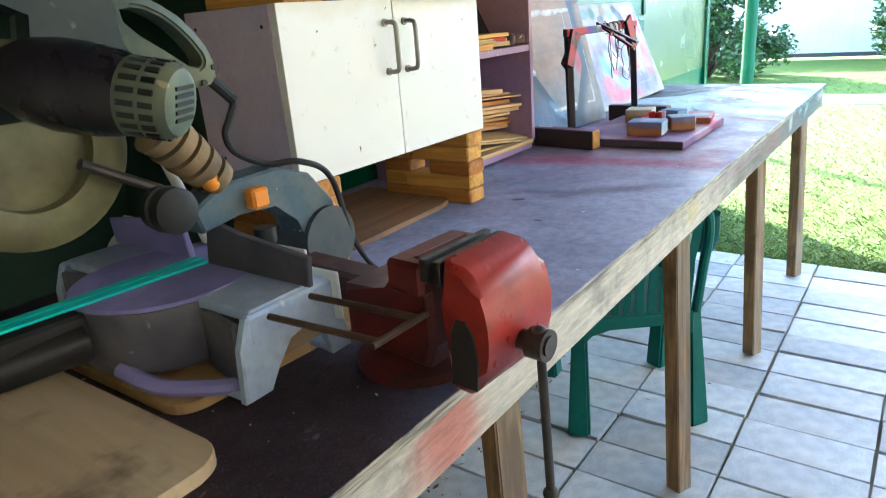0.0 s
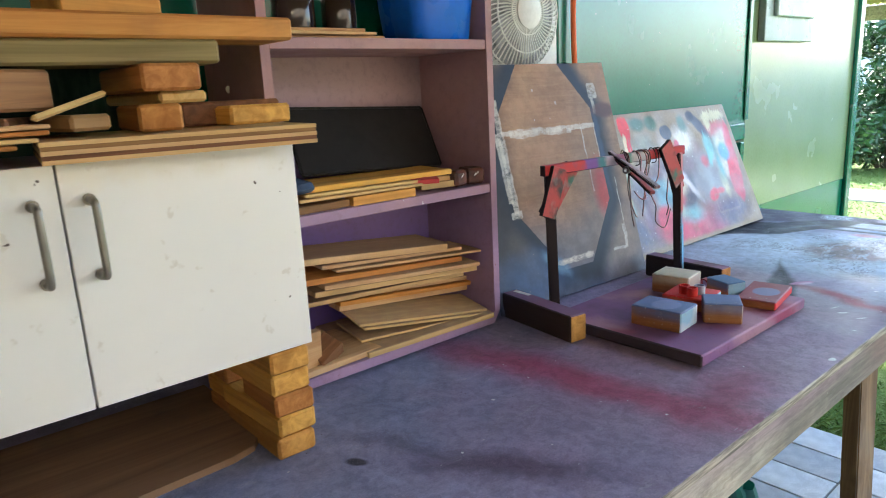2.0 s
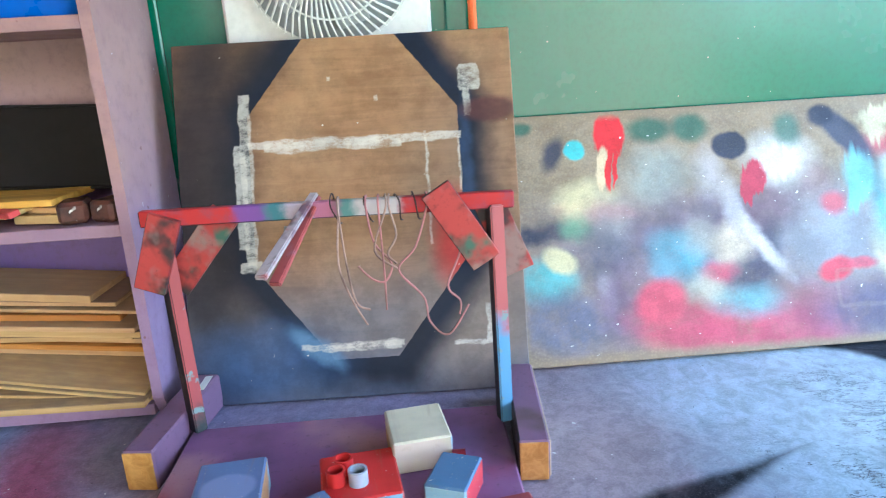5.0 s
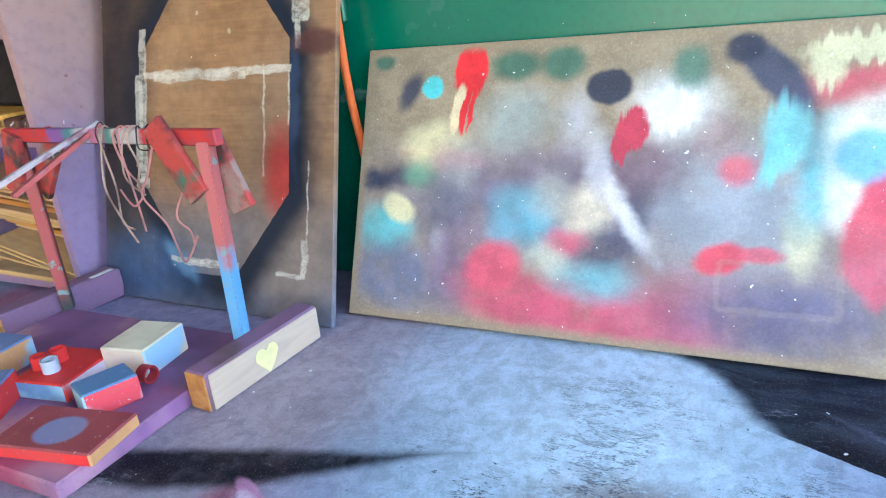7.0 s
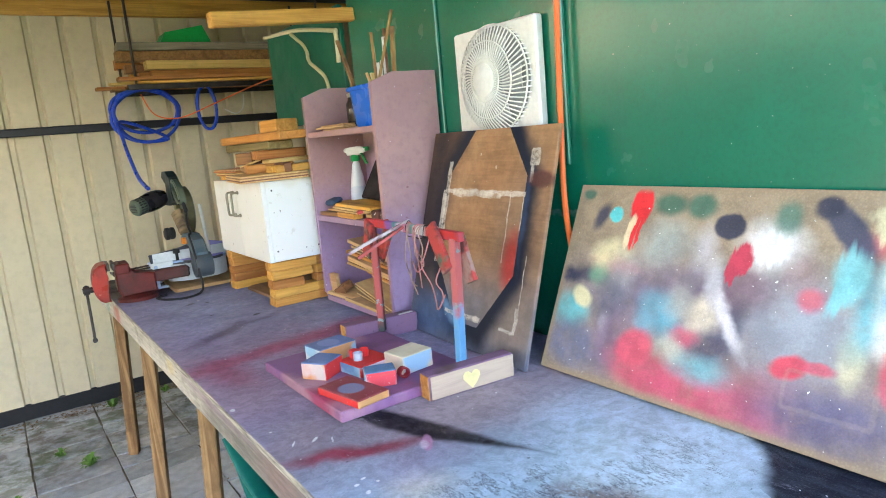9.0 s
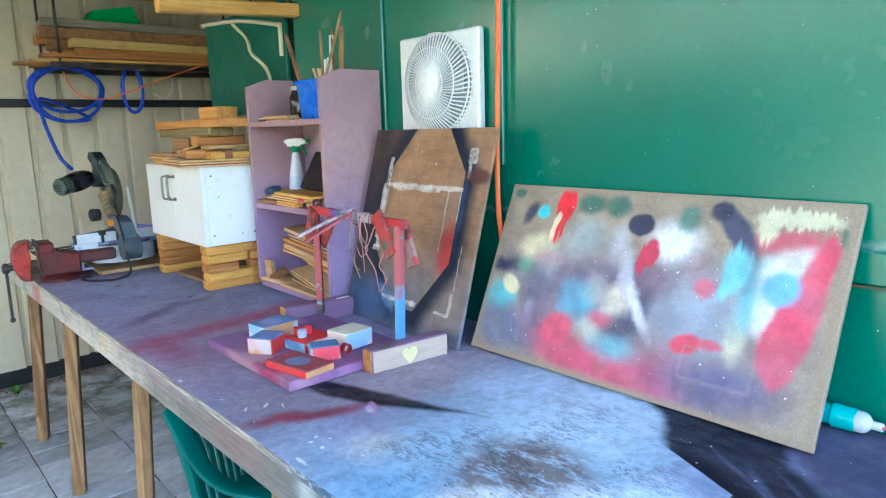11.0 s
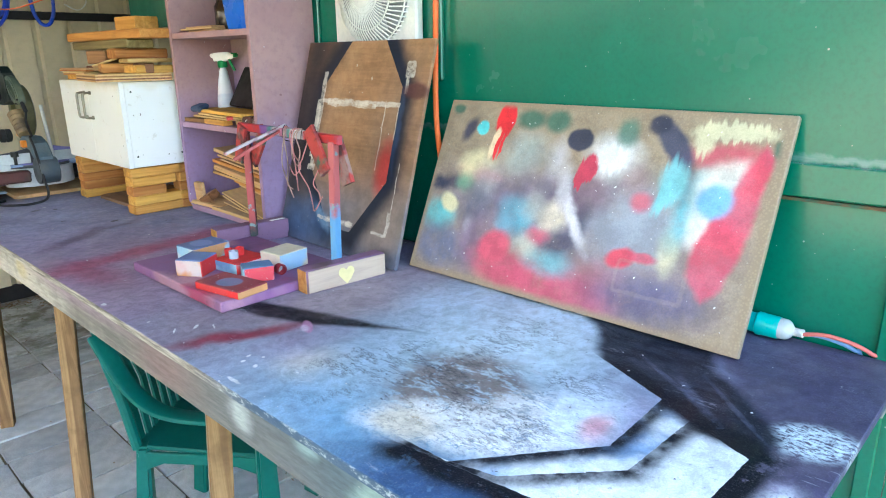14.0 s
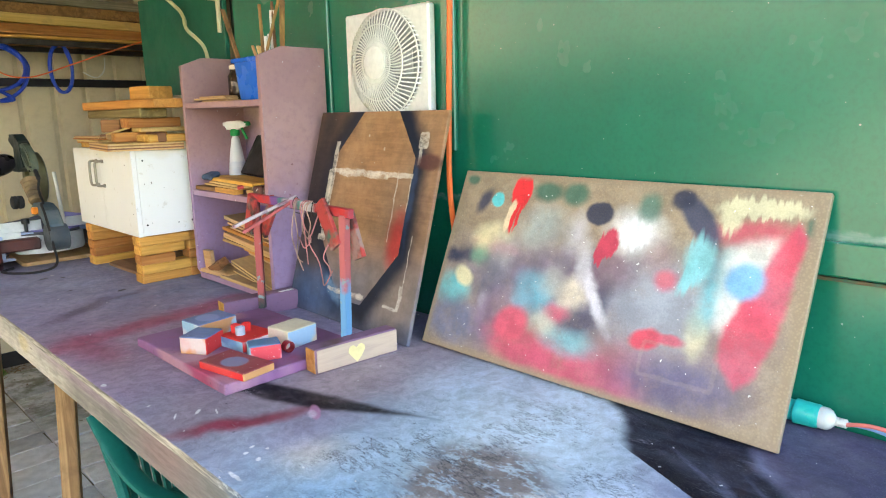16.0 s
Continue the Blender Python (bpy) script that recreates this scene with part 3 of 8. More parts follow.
c = spray(s, c, soft, [
    ((0.42, 0.2), (0.38, 0.1), -4, 0.6, 0.85, (0.21, 0.19, 0.24)), ((0.61, 0.23), (0.1, 0.09), 0, 0.7, 0.9, (0.3, 0.33, 0.38)),
    ((0.29, 0.35), (0.065, 0.05), 0, 0.7, 0.9, (0.33, 0.37, 0.36)), ((0.392, 0.335), (0.025, 0.055), 0, 0.8, 0.8, (0.45, 0.44, 0.48)),
    ((0.39, 0.245), (0.1, 0.045), -10, 0.7, 0.8, PLUM), ((0.5, 0.27), (0.06, 0.04), 10, 0.7, 0.75, (0.18, 0.1, 0.14)), ((0.25, 0.23), (0.05, 0.05), 0, 0.7, 0.75, PLUM),
    ((0.16, 0.285), (0.055, 0.02), -8, 0.7, 0.8, PINK), ((0.14, 0.31), (0.05, 0.035), 10, 0.6, 0.9, CREAM), ((0.19, 0.26), (0.035, 0.05), 0, 0.7, 0.7, (0.42, 0.42, 0.42)),
    ((0.015, 0.247), (0.05, 0.02), 0, 0.5, 1.0, NAVY), ((0.08, 0.255), (0.04, 0.022), 0, 0.6, 0.8, NAVY), ((0.125, 0.262), (0.03, 0.024), 0, 0.7, 0.85, (0.16, 0.34, 0.22)),
    ((0.06, 0.16), (0.05, 0.042), 0, 0.6, 0.95, TEAL), ((0.17, 0.2), (0.05, 0.05), 20, 0.7, 0.8, (0.11, 0.11, 0.17)), ((0.175, 0.14), (0.016, 0.03), 10, 0.7, 0.7, (0.45, 0.47, 0.5)),
    ((0.09, 0.075), (0.1, 0.06), -8, 0.6, 0.9, (0.13, 0.15, 0.25)), ((0.2, 0.1), (0.05, 0.07), 0, 0.6, 0.85, (0.19, 0.12, 0.2)),
    ((0.32, 0.185), (0.06, 0.042), -30, 0.6, 0.95, (0.13, 0.36, 0.46)), ((0.36, 0.225), (0.03, 0.035), 0, 0.7, 0.7, (0.45, 0.47, 0.42)), ((0.285, 0.165), (0.03, 0.02), 0, 0.7, 0.8, (0.2, 0.42, 0.56)),
    ((0.42, 0.208), (0.038, 0.036), 0, 0.6, 0.95, (0.68, 0.6, 0.46)), ((0.45, 0.145), (0.05, 0.035), 0, 0.6, 0.85, (0.04, 0.045, 0.09)), ((0.496, 0.2), (0.025, 0.04), 0, 0.7, 0.7, NAVY),
    ((0.385, 0.155), (0.035, 0.022), 20, 0.6, 0.75, PINK), ((0.36, 0.115), (0.03, 0.035), 0, 0.7, 0.85, (0.5, 0.5, 0.4)), ((0.3, 0.06), (0.09, 0.045), -8, 0.5, 0.95, (0.5, 0.08, 0.13)),
    ((0.46, 0.035), (0.16, 0.05), -3, 0.45, 0.95, (0.52, 0.08, 0.14)), ((0.56, 0.06), (0.08, 0.055), 0, 0.7, 0.75, (0.42, 0.1, 0.16)), ((0.437, 0.092), (0.06, 0.028), 0, 0.7, 0.92, (0.17, 0.4, 0.46)),
    ((0.47, 0.215), (0.015, 0.08), 36, 0.7, 0.9, (0.66, 0.64, 0.68)), ((0.43, 0.285), (0.016, 0.05), 5, 0.7, 0.65, (0.52, 0.52, 0.56)), ((0.535, 0.365), (0.058, 0.045), 0, 0.7, 0.98, PALEWHITE),
    ((0.7, 0.065), (0.13, 0.06), 5, 0.6, 0.92, (0.12, 0.11, 0.2)), ((0.715, 0.176), (0.024, 0.045), 5, 0.6, 0.9, (0.62, 0.58, 0.38)), ((0.655, 0.2), (0.05, 0.05), 0, 0.7, 0.7, (0.32, 0.35, 0.4)),
    ((0.735, 0.27), (0.03, 0.08), -12, 0.6, 0.9, (0.16, 0.46, 0.52)), ((0.78, 0.385), (0.08, 0.03), 2, 0.6, 0.85, PINK), ((0.8, 0.325), (0.06, 0.045), 20, 0.5, 0.95, (0.68, 0.67, 0.62)),
    ((0.77, 0.225), (0.03, 0.05), 25, 0.5, 0.92, (0.68, 0.66, 0.62)), ((0.815, 0.265), (0.022, 0.05), 0, 0.6, 0.9, (0.1, 0.12, 0.2)), ((0.6, 0.31), (0.03, 0.035), 0, 0.8, 0.5, (0.3, 0.14, 0.16)),
], cloud)
band = s.ramp(edges(s, wobble(s, 0.02, 26, 4), [(0.808, 0.085), (0.84, 0.12), (0.862, 0.2), (0.88, 0.39), (0.858, 0.415), (0.832, 0.37), (0.765, 0.2), (0.762, 0.135), (0.808, 0.085)]), -0.01, 0.008, 1, 0)
c = s.mix(s.math("MULTIPLY", band, s.math("MULTIPLY", fleck, 0.97)), c, s.mix(s.ramp(s.noise(12, 4), 0.35, 0.65), (0.62, 0.07, 0.12), (0.5, 0.11, 0.16)))
c = spray(s, c, crisp, [
    ((0.785, 0.293), (0.036, 0.036), 0, 0.3, 0.95, (0.17, 0.42, 0.68)),
    ((0.092, 0.4), (0.018, 0.035), -25, 0.5, 0.9, NAVY), ((0.035, 0.455), (0.02, 0.014), 0, 0.4, 0.9, MOSS), ((0.885, 0.41), (0.012, 0.02), 0, 0.4, 0.9, MOSS),
    ((0.135, 0.407), (0.02, 0.02), 0, 0.2, 1.0, (0.1, 0.55, 0.58)), ((0.285, 0.438), (0.042, 0.024), 0, 0.4, 0.9, MOSS), ((0.365, 0.438), (0.035, 0.028), 0, 0.4, 0.9, MOSS),
    ((0.558, 0.42), (0.026, 0.032), 0, 0.5, 0.85, (0.06, 0.17, 0.13)), ((0.44, 0.396), (0.036, 0.027), 0, 0.15, 1.0, (0.04, 0.045, 0.075)),
    ((0.672, 0.405), (0.026, 0.07), 42, 0.3, 0.95, (0.045, 0.055, 0.1)), ((0.63, 0.446), (0.026, 0.022), 20, 0.3, 0.95, (0.035, 0.04, 0.07)), ((0.7, 0.33), (0.03, 0.05), 10, 0.6, 0.6, (0.06, 0.07, 0.12)),
    ((0.086, 0.195), (0.034, 0.022), -30, 0.3, 0.98, CREAM), ((0.63, 0.27), (0.024, 0.022), 0, 0.5, 0.85, (0.55, 0.1, 0.14)),
    ((0.615, 0.142), (0.034, 0.022), 20, 0.3, 0.95, (0.62, 0.06, 0.1)), ((0.665, 0.15), (0.03, 0.012), 0, 0.4, 0.85, PINK), ((0.27, 0.105), (0.048, 0.042), 20, 0.3, 0.96, PINK),
], fleck)
c = spray(s, c, drip, [
    ((0.206, 0.437), (0.03, 0.045), -8, 0.12, 1.0, RED), ((0.188, 0.37), (0.014, 0.04), -8, 0.2, 1.0, (0.7, 0.56, 0.36)), ((0.2, 0.37), (0.006, 0.05), -10, 0.2, 1.0, RED), ((0.212, 0.375), (0.004, 0.05), -8, 0.2, 1.0, RED),
    ((0.48, 0.33), (0.025, 0.036), -15, 0.15, 1.0, (0.5, 0.05, 0.09)), ((0.46, 0.296), (0.011, 0.018), 0, 0.2, 1.0, (0.5, 0.05, 0.09)),
    ((0.535, 0.358), (0.034, 0.03), 0, 0.35, 0.97, (0.78, 0.79, 0.79)),
    ((0.69, 0.325), (0.03, 0.042), 8, 0.4, 0.9, (0.2, 0.5, 0.53)), ((0.677, 0.285), (0.017, 0.04), -14, 0.35, 0.95, (0.2, 0.5, 0.53)),
    ((0.79, 0.437), (0.085, 0.02), 2, 0.25, 0.95, (0.56, 0.52, 0.34)), ((0.735, 0.415), (0.022, 0.035), 0, 0.3, 0.95, (0.56, 0.52, 0.34)),
])
frm = s.math("ABSOLUTE", s.math("SUBTRACT", octagon(s, crisp, (0.69, 0.105), 0.072, 0.03, 0.071, 0.029), 0.004))
c = s.mix(s.ramp(frm, 0.002, 0.006, 0.18, 0), c, (0.4, 0.34, 0.28))
c = s.mix(s.ramp(s.noise(150, 3, 0.7), 0.64, 0.74, 0, 0.3), c, chip)
c = s.mix(s.ramp(s.noise(90, 2), 0.72, 0.74), c, (0.7, 0.7, 0.68))
c = s.vary(c, s.ramp(s.noise(230, 5, 0.8), 0.25, 0.75), 0.09)
c = s.vary(c, s.ramp(s.noise(14, 5, 0.7), 0.3, 0.7), 0.14)
rim = s.math("MAXIMUM", s.math("ABSOLUTE", s.math("SUBTRACT", s.vmath("DOT_PRODUCT", crisp, (1, 0, 0)), 0.4475)), s.math("ADD", s.math("ABSOLUTE", s.math("SUBTRACT", s.vmath("DOT_PRODUCT", crisp, (0, 1, 0)), 0.24)), 0.2075))
c = s.mix(s.ramp(rim, 0.425, 0.445), c, chip)
s.bump(s.noise(200, 4, 0.7), 0.5, 0.001)
PANEL_TWO = s.done(c, s.ramp(s.noise(15, 3), 0.3, 0.7, 0.4, 0.62))

# plywood with an octagon outline
s = Sh("stencilled_plywood", 0.5, spec=0.28)
soft, crisp = wobble(s, 0.05, 9, 4), wobble(s, 0.004, 70, 3)
g = s.noise(1, 5, 0.65, s.stretch((5, 60, 5)), 0.8)
c = s.mix(s.ramp(g, 0.3, 0.7), (0.36, 0.195, 0.095), (0.28, 0.145, 0.07))
c = s.mix(s.ramp(s.noise(7, 4), 0.42, 0.7, 0, 0.7), c, (0.4, 0.24, 0.125))
plain_ply = c
d = octagon(s, crisp, (0.309, 0.365), 0.184, 0.298, 0.056, 0.134)
v = s.vmath("DOT_PRODUCT", soft, (0, 1, 0))
c = s.mix(s.ramp(v, 0.3, 0.12, 0, 0.75), c, (0.115, 0.145, 0.19))
c = s.mix(s.math("MULTIPLY", s.ramp(v, 0.1, 0.02), 0.5), c, (0.05, 0.11, 0.22))
c = spray(s, c, soft, [((0.52, 0.25), (0.12, 0.3), 0, 0.6, 0.4, (0.1, 0.085, 0.08)), ((0.5, 0.1), (0.1, 0.1), 0, 0.6, 0.5, (0.3, 0.22, 0.16))])
out = s.ramp(d, -0.0008, 0.0008)
c = s.mix(s.math("MULTIPLY", out, s.ramp(s.math("ADD", d, s.math("MULTIPLY", s.noise(6, 3), 0.05)), 0.045, 0.11, 1, 0)), c, (0.006, 0.012, 0.028))
c = spray(s, c, soft, [((0.04, 0.36), (0.085, 0.34), 0, 0.6, 0.92, (0.012, 0.014, 0.022)), ((0.1, 0.6), (0.1, 0.05), 0, 0.6, 0.7, (0.02, 0.02, 0.025)), ((0.13, 0.07), (0.12, 0.06), 0, 0.7, 0.7, (0.03, 0.09, 0.22)), ((0.505, 0.4), (0.012, 0.12), 0, 0.6, 0.35, (0.04, 0.09, 0.2)), ((0.22, 0.09), (0.05, 0.02), -35, 0.5, 0.7, (0.13, 0.26, 0.42))])
worn = s.ramp(s.noise(38, 8, 0.82, s.stretch((0.6, 1, 1))), 0.36, 0.56, 0.1, 0.7)
ragged = wobble(s, 0.018, 20, 8)
WHT = (0.64, 0.6, 0.52)
for at, radii in (((0.31, 0.449), (0.187, 0.008)), ((0.27, 0.444), (0.12, 0.01)), ((0.12, 0.39), (0.011, 0.15)), ((0.108, 0.36), (0.011, 0.09)), ((0.118, 0.238), (0.02, 0.01)), ((0.285, 0.092), (0.09, 0.006)), ((0.3, 0.088), (0.07, 0.007)),
                  ((0.528, 0.115), (0.006, 0.035)), ((0.495, 0.083), (0.03, 0.004)), ((0.516, 0.55), (0.019, 0.022)), ((0.51, 0.512), (0.006, 0.03)), ((0.435, 0.36), (0.0025, 0.1)), ((0.492, 0.4), (0.002, 0.05)), ((0.535, 0.2), (0.002, 0.09)), ((0.35, 0.52), (0.004, 0.005)), ((0.27, 0.56), (0.003, 0.004))):
    m = s.math("MULTIPLY", s.ramp(octagon(s, ragged, at, radii[0], radii[1], radii[0] * 0.8, radii[1] * 0.7), -0.002, 0.0015, 1, 0), worn)
    c = s.mix(m, c, WHT)
red = s.math("MULTIPLY", s.mark(soft, (0.475, 0.27), (0.04, 0.07), 0, 0.6), s.ramp(d, -0.001, 0.001, 1, 0))
c = s.mix(s.math("MULTIPLY", red, 0.85), c, (0.5, 0.03, 0.03))
c = s.mix(s.math("MULTIPLY", s.mark(crisp, (0.55, 0.49), (0.05, 0.022), 0, 0.3), 0.85), c, (0.09, 0.03, 0.03))
c = s.vary(c, s.ramp(s.noise(12, 6, 0.75), 0.3, 0.7), 0.16)
c = s.mix(s.ramp(s.noise(80, 2), 0.75, 0.77), c, WHT)
s.bump(g, 0.3, 0.0008)
PANEL_ONE = s.done(c)

# ---------------------------------------------------------------- mesh helpers
def box(bm, size, at=(0, 0, 0), turn=(0, 0, 0), bevel=0.0, segments=1):
    """A box of that size centred at a point, turned by degrees, with bevelled edges."""
    m = Matrix.LocRotScale(at, Euler([radians(a) for a in turn]), size)
    vs = bmesh.ops.create_cube(bm, size=1, matrix=m)["verts"]
    if bevel:
        es = list({e for v in vs for e in v.link_edges})
        bmesh.ops.bevel(bm, geom=es, offset=bevel, segments=segments, affect="EDGES", profile=0.6)
    return bm


def rod(bm, a, b, r, r2=None, sides=12, caps=True):
    """A round bar from a to b."""
    a, b = Vector(a), Vector(b)
    d = b - a
    m = Matrix.Translation((a + b) / 2) @ d.to_track_quat("Z", "Y").to_matrix().to_4x4()
    bmesh.ops.create_cone(bm, cap_ends=caps, segments=sides, radius1=r, radius2=r if r2 is None else r2, depth=d.length, matrix=m)
    return bm


def ring(bm, inner, outer, at=(0, 0, 0), depth=0.01, sides=24, frame_m=None):
    """A flat ring with a hole, along its own z."""
    m = Matrix.Translation(at) @ (frame_m or Matrix())
    loops = []
    for r, z in ((inner, 0), (outer, 0), (outer, depth), (inner, depth)):
        loops.append([bm.verts.new(m @ Vector((r * math.cos(2 * math.pi * i / sides), r * math.sin(2 * math.pi * i / sides), z))) for i in range(sides)])
    for j in range(4):
        p, q = loops[j], loops[(j + 1) % 4]
        for i in range(sides):
            k = (i + 1) % sides
            bm.faces.new((p[i], q[i], q[k], p[k]))
    return bm


def lathe(bm, profile, at=(0, 0, 0), sides=24, frame_m=None):
    """A turned body from (radius, height) pairs round its own z."""
    m = Matrix.Translation(at) @ (frame_m or Matrix())
    loops = []
    for r, z in profile:
        loops.append([bm.verts.new(m @ Vector((r * math.cos(2 * math.pi * i / sides), r * math.sin(2 * math.pi * i / sides), z))) for i in range(sides)])
    for p, q in zip(loops, loops[1:]):
        for i in range(sides):
            k = (i + 1) % sides
            bm.faces.new((p[i], p[k], q[k], q[i]))
    bm.faces.new(loops[0][::-1])
    bm.faces.new(loops[-1])
    return bm


def tube(bm, points, r, sides=8):
    """A round hose or wire that follows a line of points, smoothed."""
    pts = [Vector(p) for p in points]
    path = []
    for i in range(len(pts) - 1):
        p0, p1, p2, p3 = pts[max(i - 1, 0)], pts[i], pts[i + 1], pts[min(i + 2, len(pts) - 1)]
        n = 6
        for k in range(n):
            t = k / n
            path.append(0.5 * ((2 * p1) + (p2 - p0) * t + (2 * p0 - 5 * p1 + 4 * p2 - p3) * t * t + (3 * p1 - p0 - 3 * p2 + p3) * t ** 3))
    path.append(pts[-1])
    side, loops = None, []
    for i, p in enumerate(path):
        d = (path[min(i + 1, len(path) - 1)] - path[max(i - 1, 0)]).normalized()
        if side is None:
            side = d.orthogonal().normalized()
        side = (side - d * side.dot(d)).normalized()
        up = d.cross(side)
        loops.append([bm.verts.new(p + r * (math.cos(2 * math.pi * j / sides) * side + math.sin(2 * math.pi * j / sides) * up)) for j in range(sides)])
    for p, q in zip(loops, loops[1:]):
        for j in range(sides):
            k = (j + 1) % sides
            bm.faces.new((p[j], p[k], q[k], q[j]))
    bm.faces.new(loops[0][::-1])
    bm.faces.new(loops[-1])
    return bm


def slab(bm, outline, z0, z1, bevel=0.0):
    """An upright prism over a flat outline."""
    lo = [bm.verts.new((x, y, z0)) for x, y in outline]
    hi = [bm.verts.new((x, y, z1)) for x, y in outline]
    fs = [bm.faces.new(lo[::-1]), bm.faces.new(hi)]
    n = len(lo)
    for i in range(n):
        fs.append(bm.faces.new((lo[i], lo[(i + 1) % n], hi[(i + 1) % n], hi[i])))
    if bevel:
        bmesh.ops.bevel(bm, geom=list({e for f in fs[:2] for e in f.edges}), offset=bevel, segments=1, affect="EDGES")
    return bm


def beam(bm, a, b, wide, deep, w2=None, bevel=0.006):
    """A straight moulded bar from a to b that may taper."""
    a, b = Vector(a), Vector(b)
    d = b - a
    m = Matrix.Translation((a + b) / 2) @ d.to_track_quat("Z", "Y").to_matrix().to_4x4()
    vs = bmesh.ops.create_cube(bm, size=1, matrix=Matrix.Diagonal((wide, deep, d.length, 1)))["verts"]
    for v in vs:
        if v.co.z < 0 and w2:
            v.co.x *= w2
            v.co.y *= w2
    bmesh.ops.transform(bm, matrix=m, verts=vs)
    bmesh.ops.bevel(bm, geom=list({e for v in vs for e in v.link_edges}), offset=bevel, segments=2, affect="EDGES")


def strap(bm, points, wide, thick):
    """A moulded band with rounded edges that follows a line, its flat side up."""
    pts = [Vector(p) for p in points]
    path = []
    for i in range(len(pts) - 1):
        p0, p1, p2, p3 = pts[max(i - 1, 0)], pts[i], pts[i + 1], pts[min(i + 2, len(pts) - 1)]
        for k in range(5):
            t = k / 5
            path.append(0.5 * ((2 * p1) + (p2 - p0) * t + (2 * p0 - 5 * p1 + 4 * p2 - p3) * t * t + (3 * p1 - p0 - 3 * p2 + p3) * t ** 3))
    path.append(pts[-1])
    outline = [(math.copysign(abs(math.cos(a)) ** 0.5, math.cos(a)) * wide / 2, math.copysign(abs(math.sin(a)) ** 0.6, math.sin(a)) * thick / 2) for a in [2 * math.pi * j / 16 for j in range(16)]]
    loops = []
    for i, p in enumerate(path):
        d = (path[min(i + 1, len(path) - 1)] - path[max(i - 1, 0)]).normalized()
        side = d.cross(Vector((0, 0, 1))).normalized()
        up = side.cross(d)
        loops.append([bm.verts.new(p + side * u + up * v) for u, v in outline])
    for p, q in zip(loops, loops[1:]):
        for j in range(16):
            k = (j + 1) % 16
            bm.faces.new((p[j], p[k], q[k], q[j]))
    bm.faces.new(loops[0][::-1])
    bm.faces.new(loops[-1])
    return bm


def turned(bm, m):
    bmesh.ops.transform(bm, matrix=m, verts=bm.verts)
    return bm


def mesh_of(name, bm, material, smooth=False):
    bmesh.ops.recalc_face_normals(bm, faces=bm.faces)
    me = bpy.data.meshes.new(name)
    bm.to_mesh(me)
    bm.free()
    for m in material if isinstance(material, (list, tuple)) else (material,):
        me.materials.append(m)
    if smooth:
        me.shade_smooth()
        me.set_sharp_from_angle(angle=radians(35))
    return me


def part(name, bm, material, parent=None, label="", smooth=False, at=None):
    """Links a bmesh as one mesh object, under a thing or a part if given."""
    ob = new(name, mesh_of(name, bm, material, smooth))
    ob.parent = parent
    if at is not None:
        ob.matrix_basis = at
    return tagged(ob, label)


def thing(name, m, label, category, group="", kind=""):
    ob = new(name)
    ob.empty_display_size = 0.05
    ob.matrix_basis = m if isinstance(m, Matrix) else Matrix.Translation(m)
    return tagged(ob, label, category, group, kind)


def solo(name, bm, material, m, label, category, group="", kind="", smooth=False):
    """A thing of one single mesh."""
    ob = part(name, bm, material, None, "", smooth, m if isinstance(m, Matrix) else Matrix.Translation(m))
    return tagged(ob, label, category, group, kind)


def structure(name, bm, material, label, category, smooth=False):
    return solo(name, bm, material, Matrix(), label, category, "", "structure", smooth)


B = bmesh.new

# ---------------------------------------------------------------- the setting
WALL_X, TOP, FRONT = 0.085, 0.95, 1.0

# lawn: one sheet out to the horizon
s = Sh("lawn_soil", 0.9, spec=0.2)
c = s.mix(s.ramp(s.noise(0.8, 4), 0.3, 0.7), (0.065, 0.125, 0.022), (0.105, 0.175, 0.035))
c = s.mix(s.ramp(s.noise(14, 5), 0.35, 0.7), c, (0.09, 0.15, 0.025))
c = s.mix(s.ramp(s.noise(5, 5), 0.62, 0.75, 0, 0.6), c, (0.2, 0.17, 0.08))
s.bump(s.noise(70, 4), 0.8, 0.02)
LAWN = s.done(c)
bm = B()
bmesh.ops.create_grid(bm, x_segments=2, y_segments=2, size=400, matrix=Matrix.Translation((0, 0, -0.035)))
structure("ground", bm, LAWN, "green lawn that reaches out behind the workshop", "lawn")

s = Sh("grass_blade", 0.5, spec=0.3)
c = s.vary(s.mix(s.island(), (0.085, 0.15, 0.02), (0.135, 0.2, 0.035)), s.noise(1.2, 2), 0.25)
s.b.inputs["Transmission Weight"].default_value = 0.0
BLADE = s.done(c)
rg = random.Random(4)
verts, faces = [], []
for k in range(36000):
    u = rg.random()
    y = 6.28 + 9.0 * u * u
    x = rg.uniform(-2.2 - 0.3 * (y - 6.3), 2.6)
    if x < 0.05 and y < 7.5:
        continue
    h, w, a, l = rg.uniform(0.012, 0.03), rg.uniform(0.0025, 0.005) * (1 + 0.15 * (y - 6.3)), rg.uniform(0, 6.283), rg.uniform(0.01, 0.055)
    dx, dy, i = math.cos(a) * w, math.sin(a) * w, len(verts)
    lx, ly = -math.sin(a) * l, math.cos(a) * l
    verts += [(x - dx, y - dy, -0.036), (x + dx, y + dy, -0.036), (x + lx * 0.5, y + ly * 0.5, -0.036 + h * 0.75), (x + lx, y + ly, -0.036 + h)]
    faces += [(i, i + 1, i + 2), (i + 1, i + 3, i + 2)]
me = bpy.data.meshes.new("grass")
me.from_pydata(verts, [], faces)
me.materials.append(BLADE)
tagged(new("grass", me), "short green grass blades along the edge of the paving", "grass", kind="stuff")

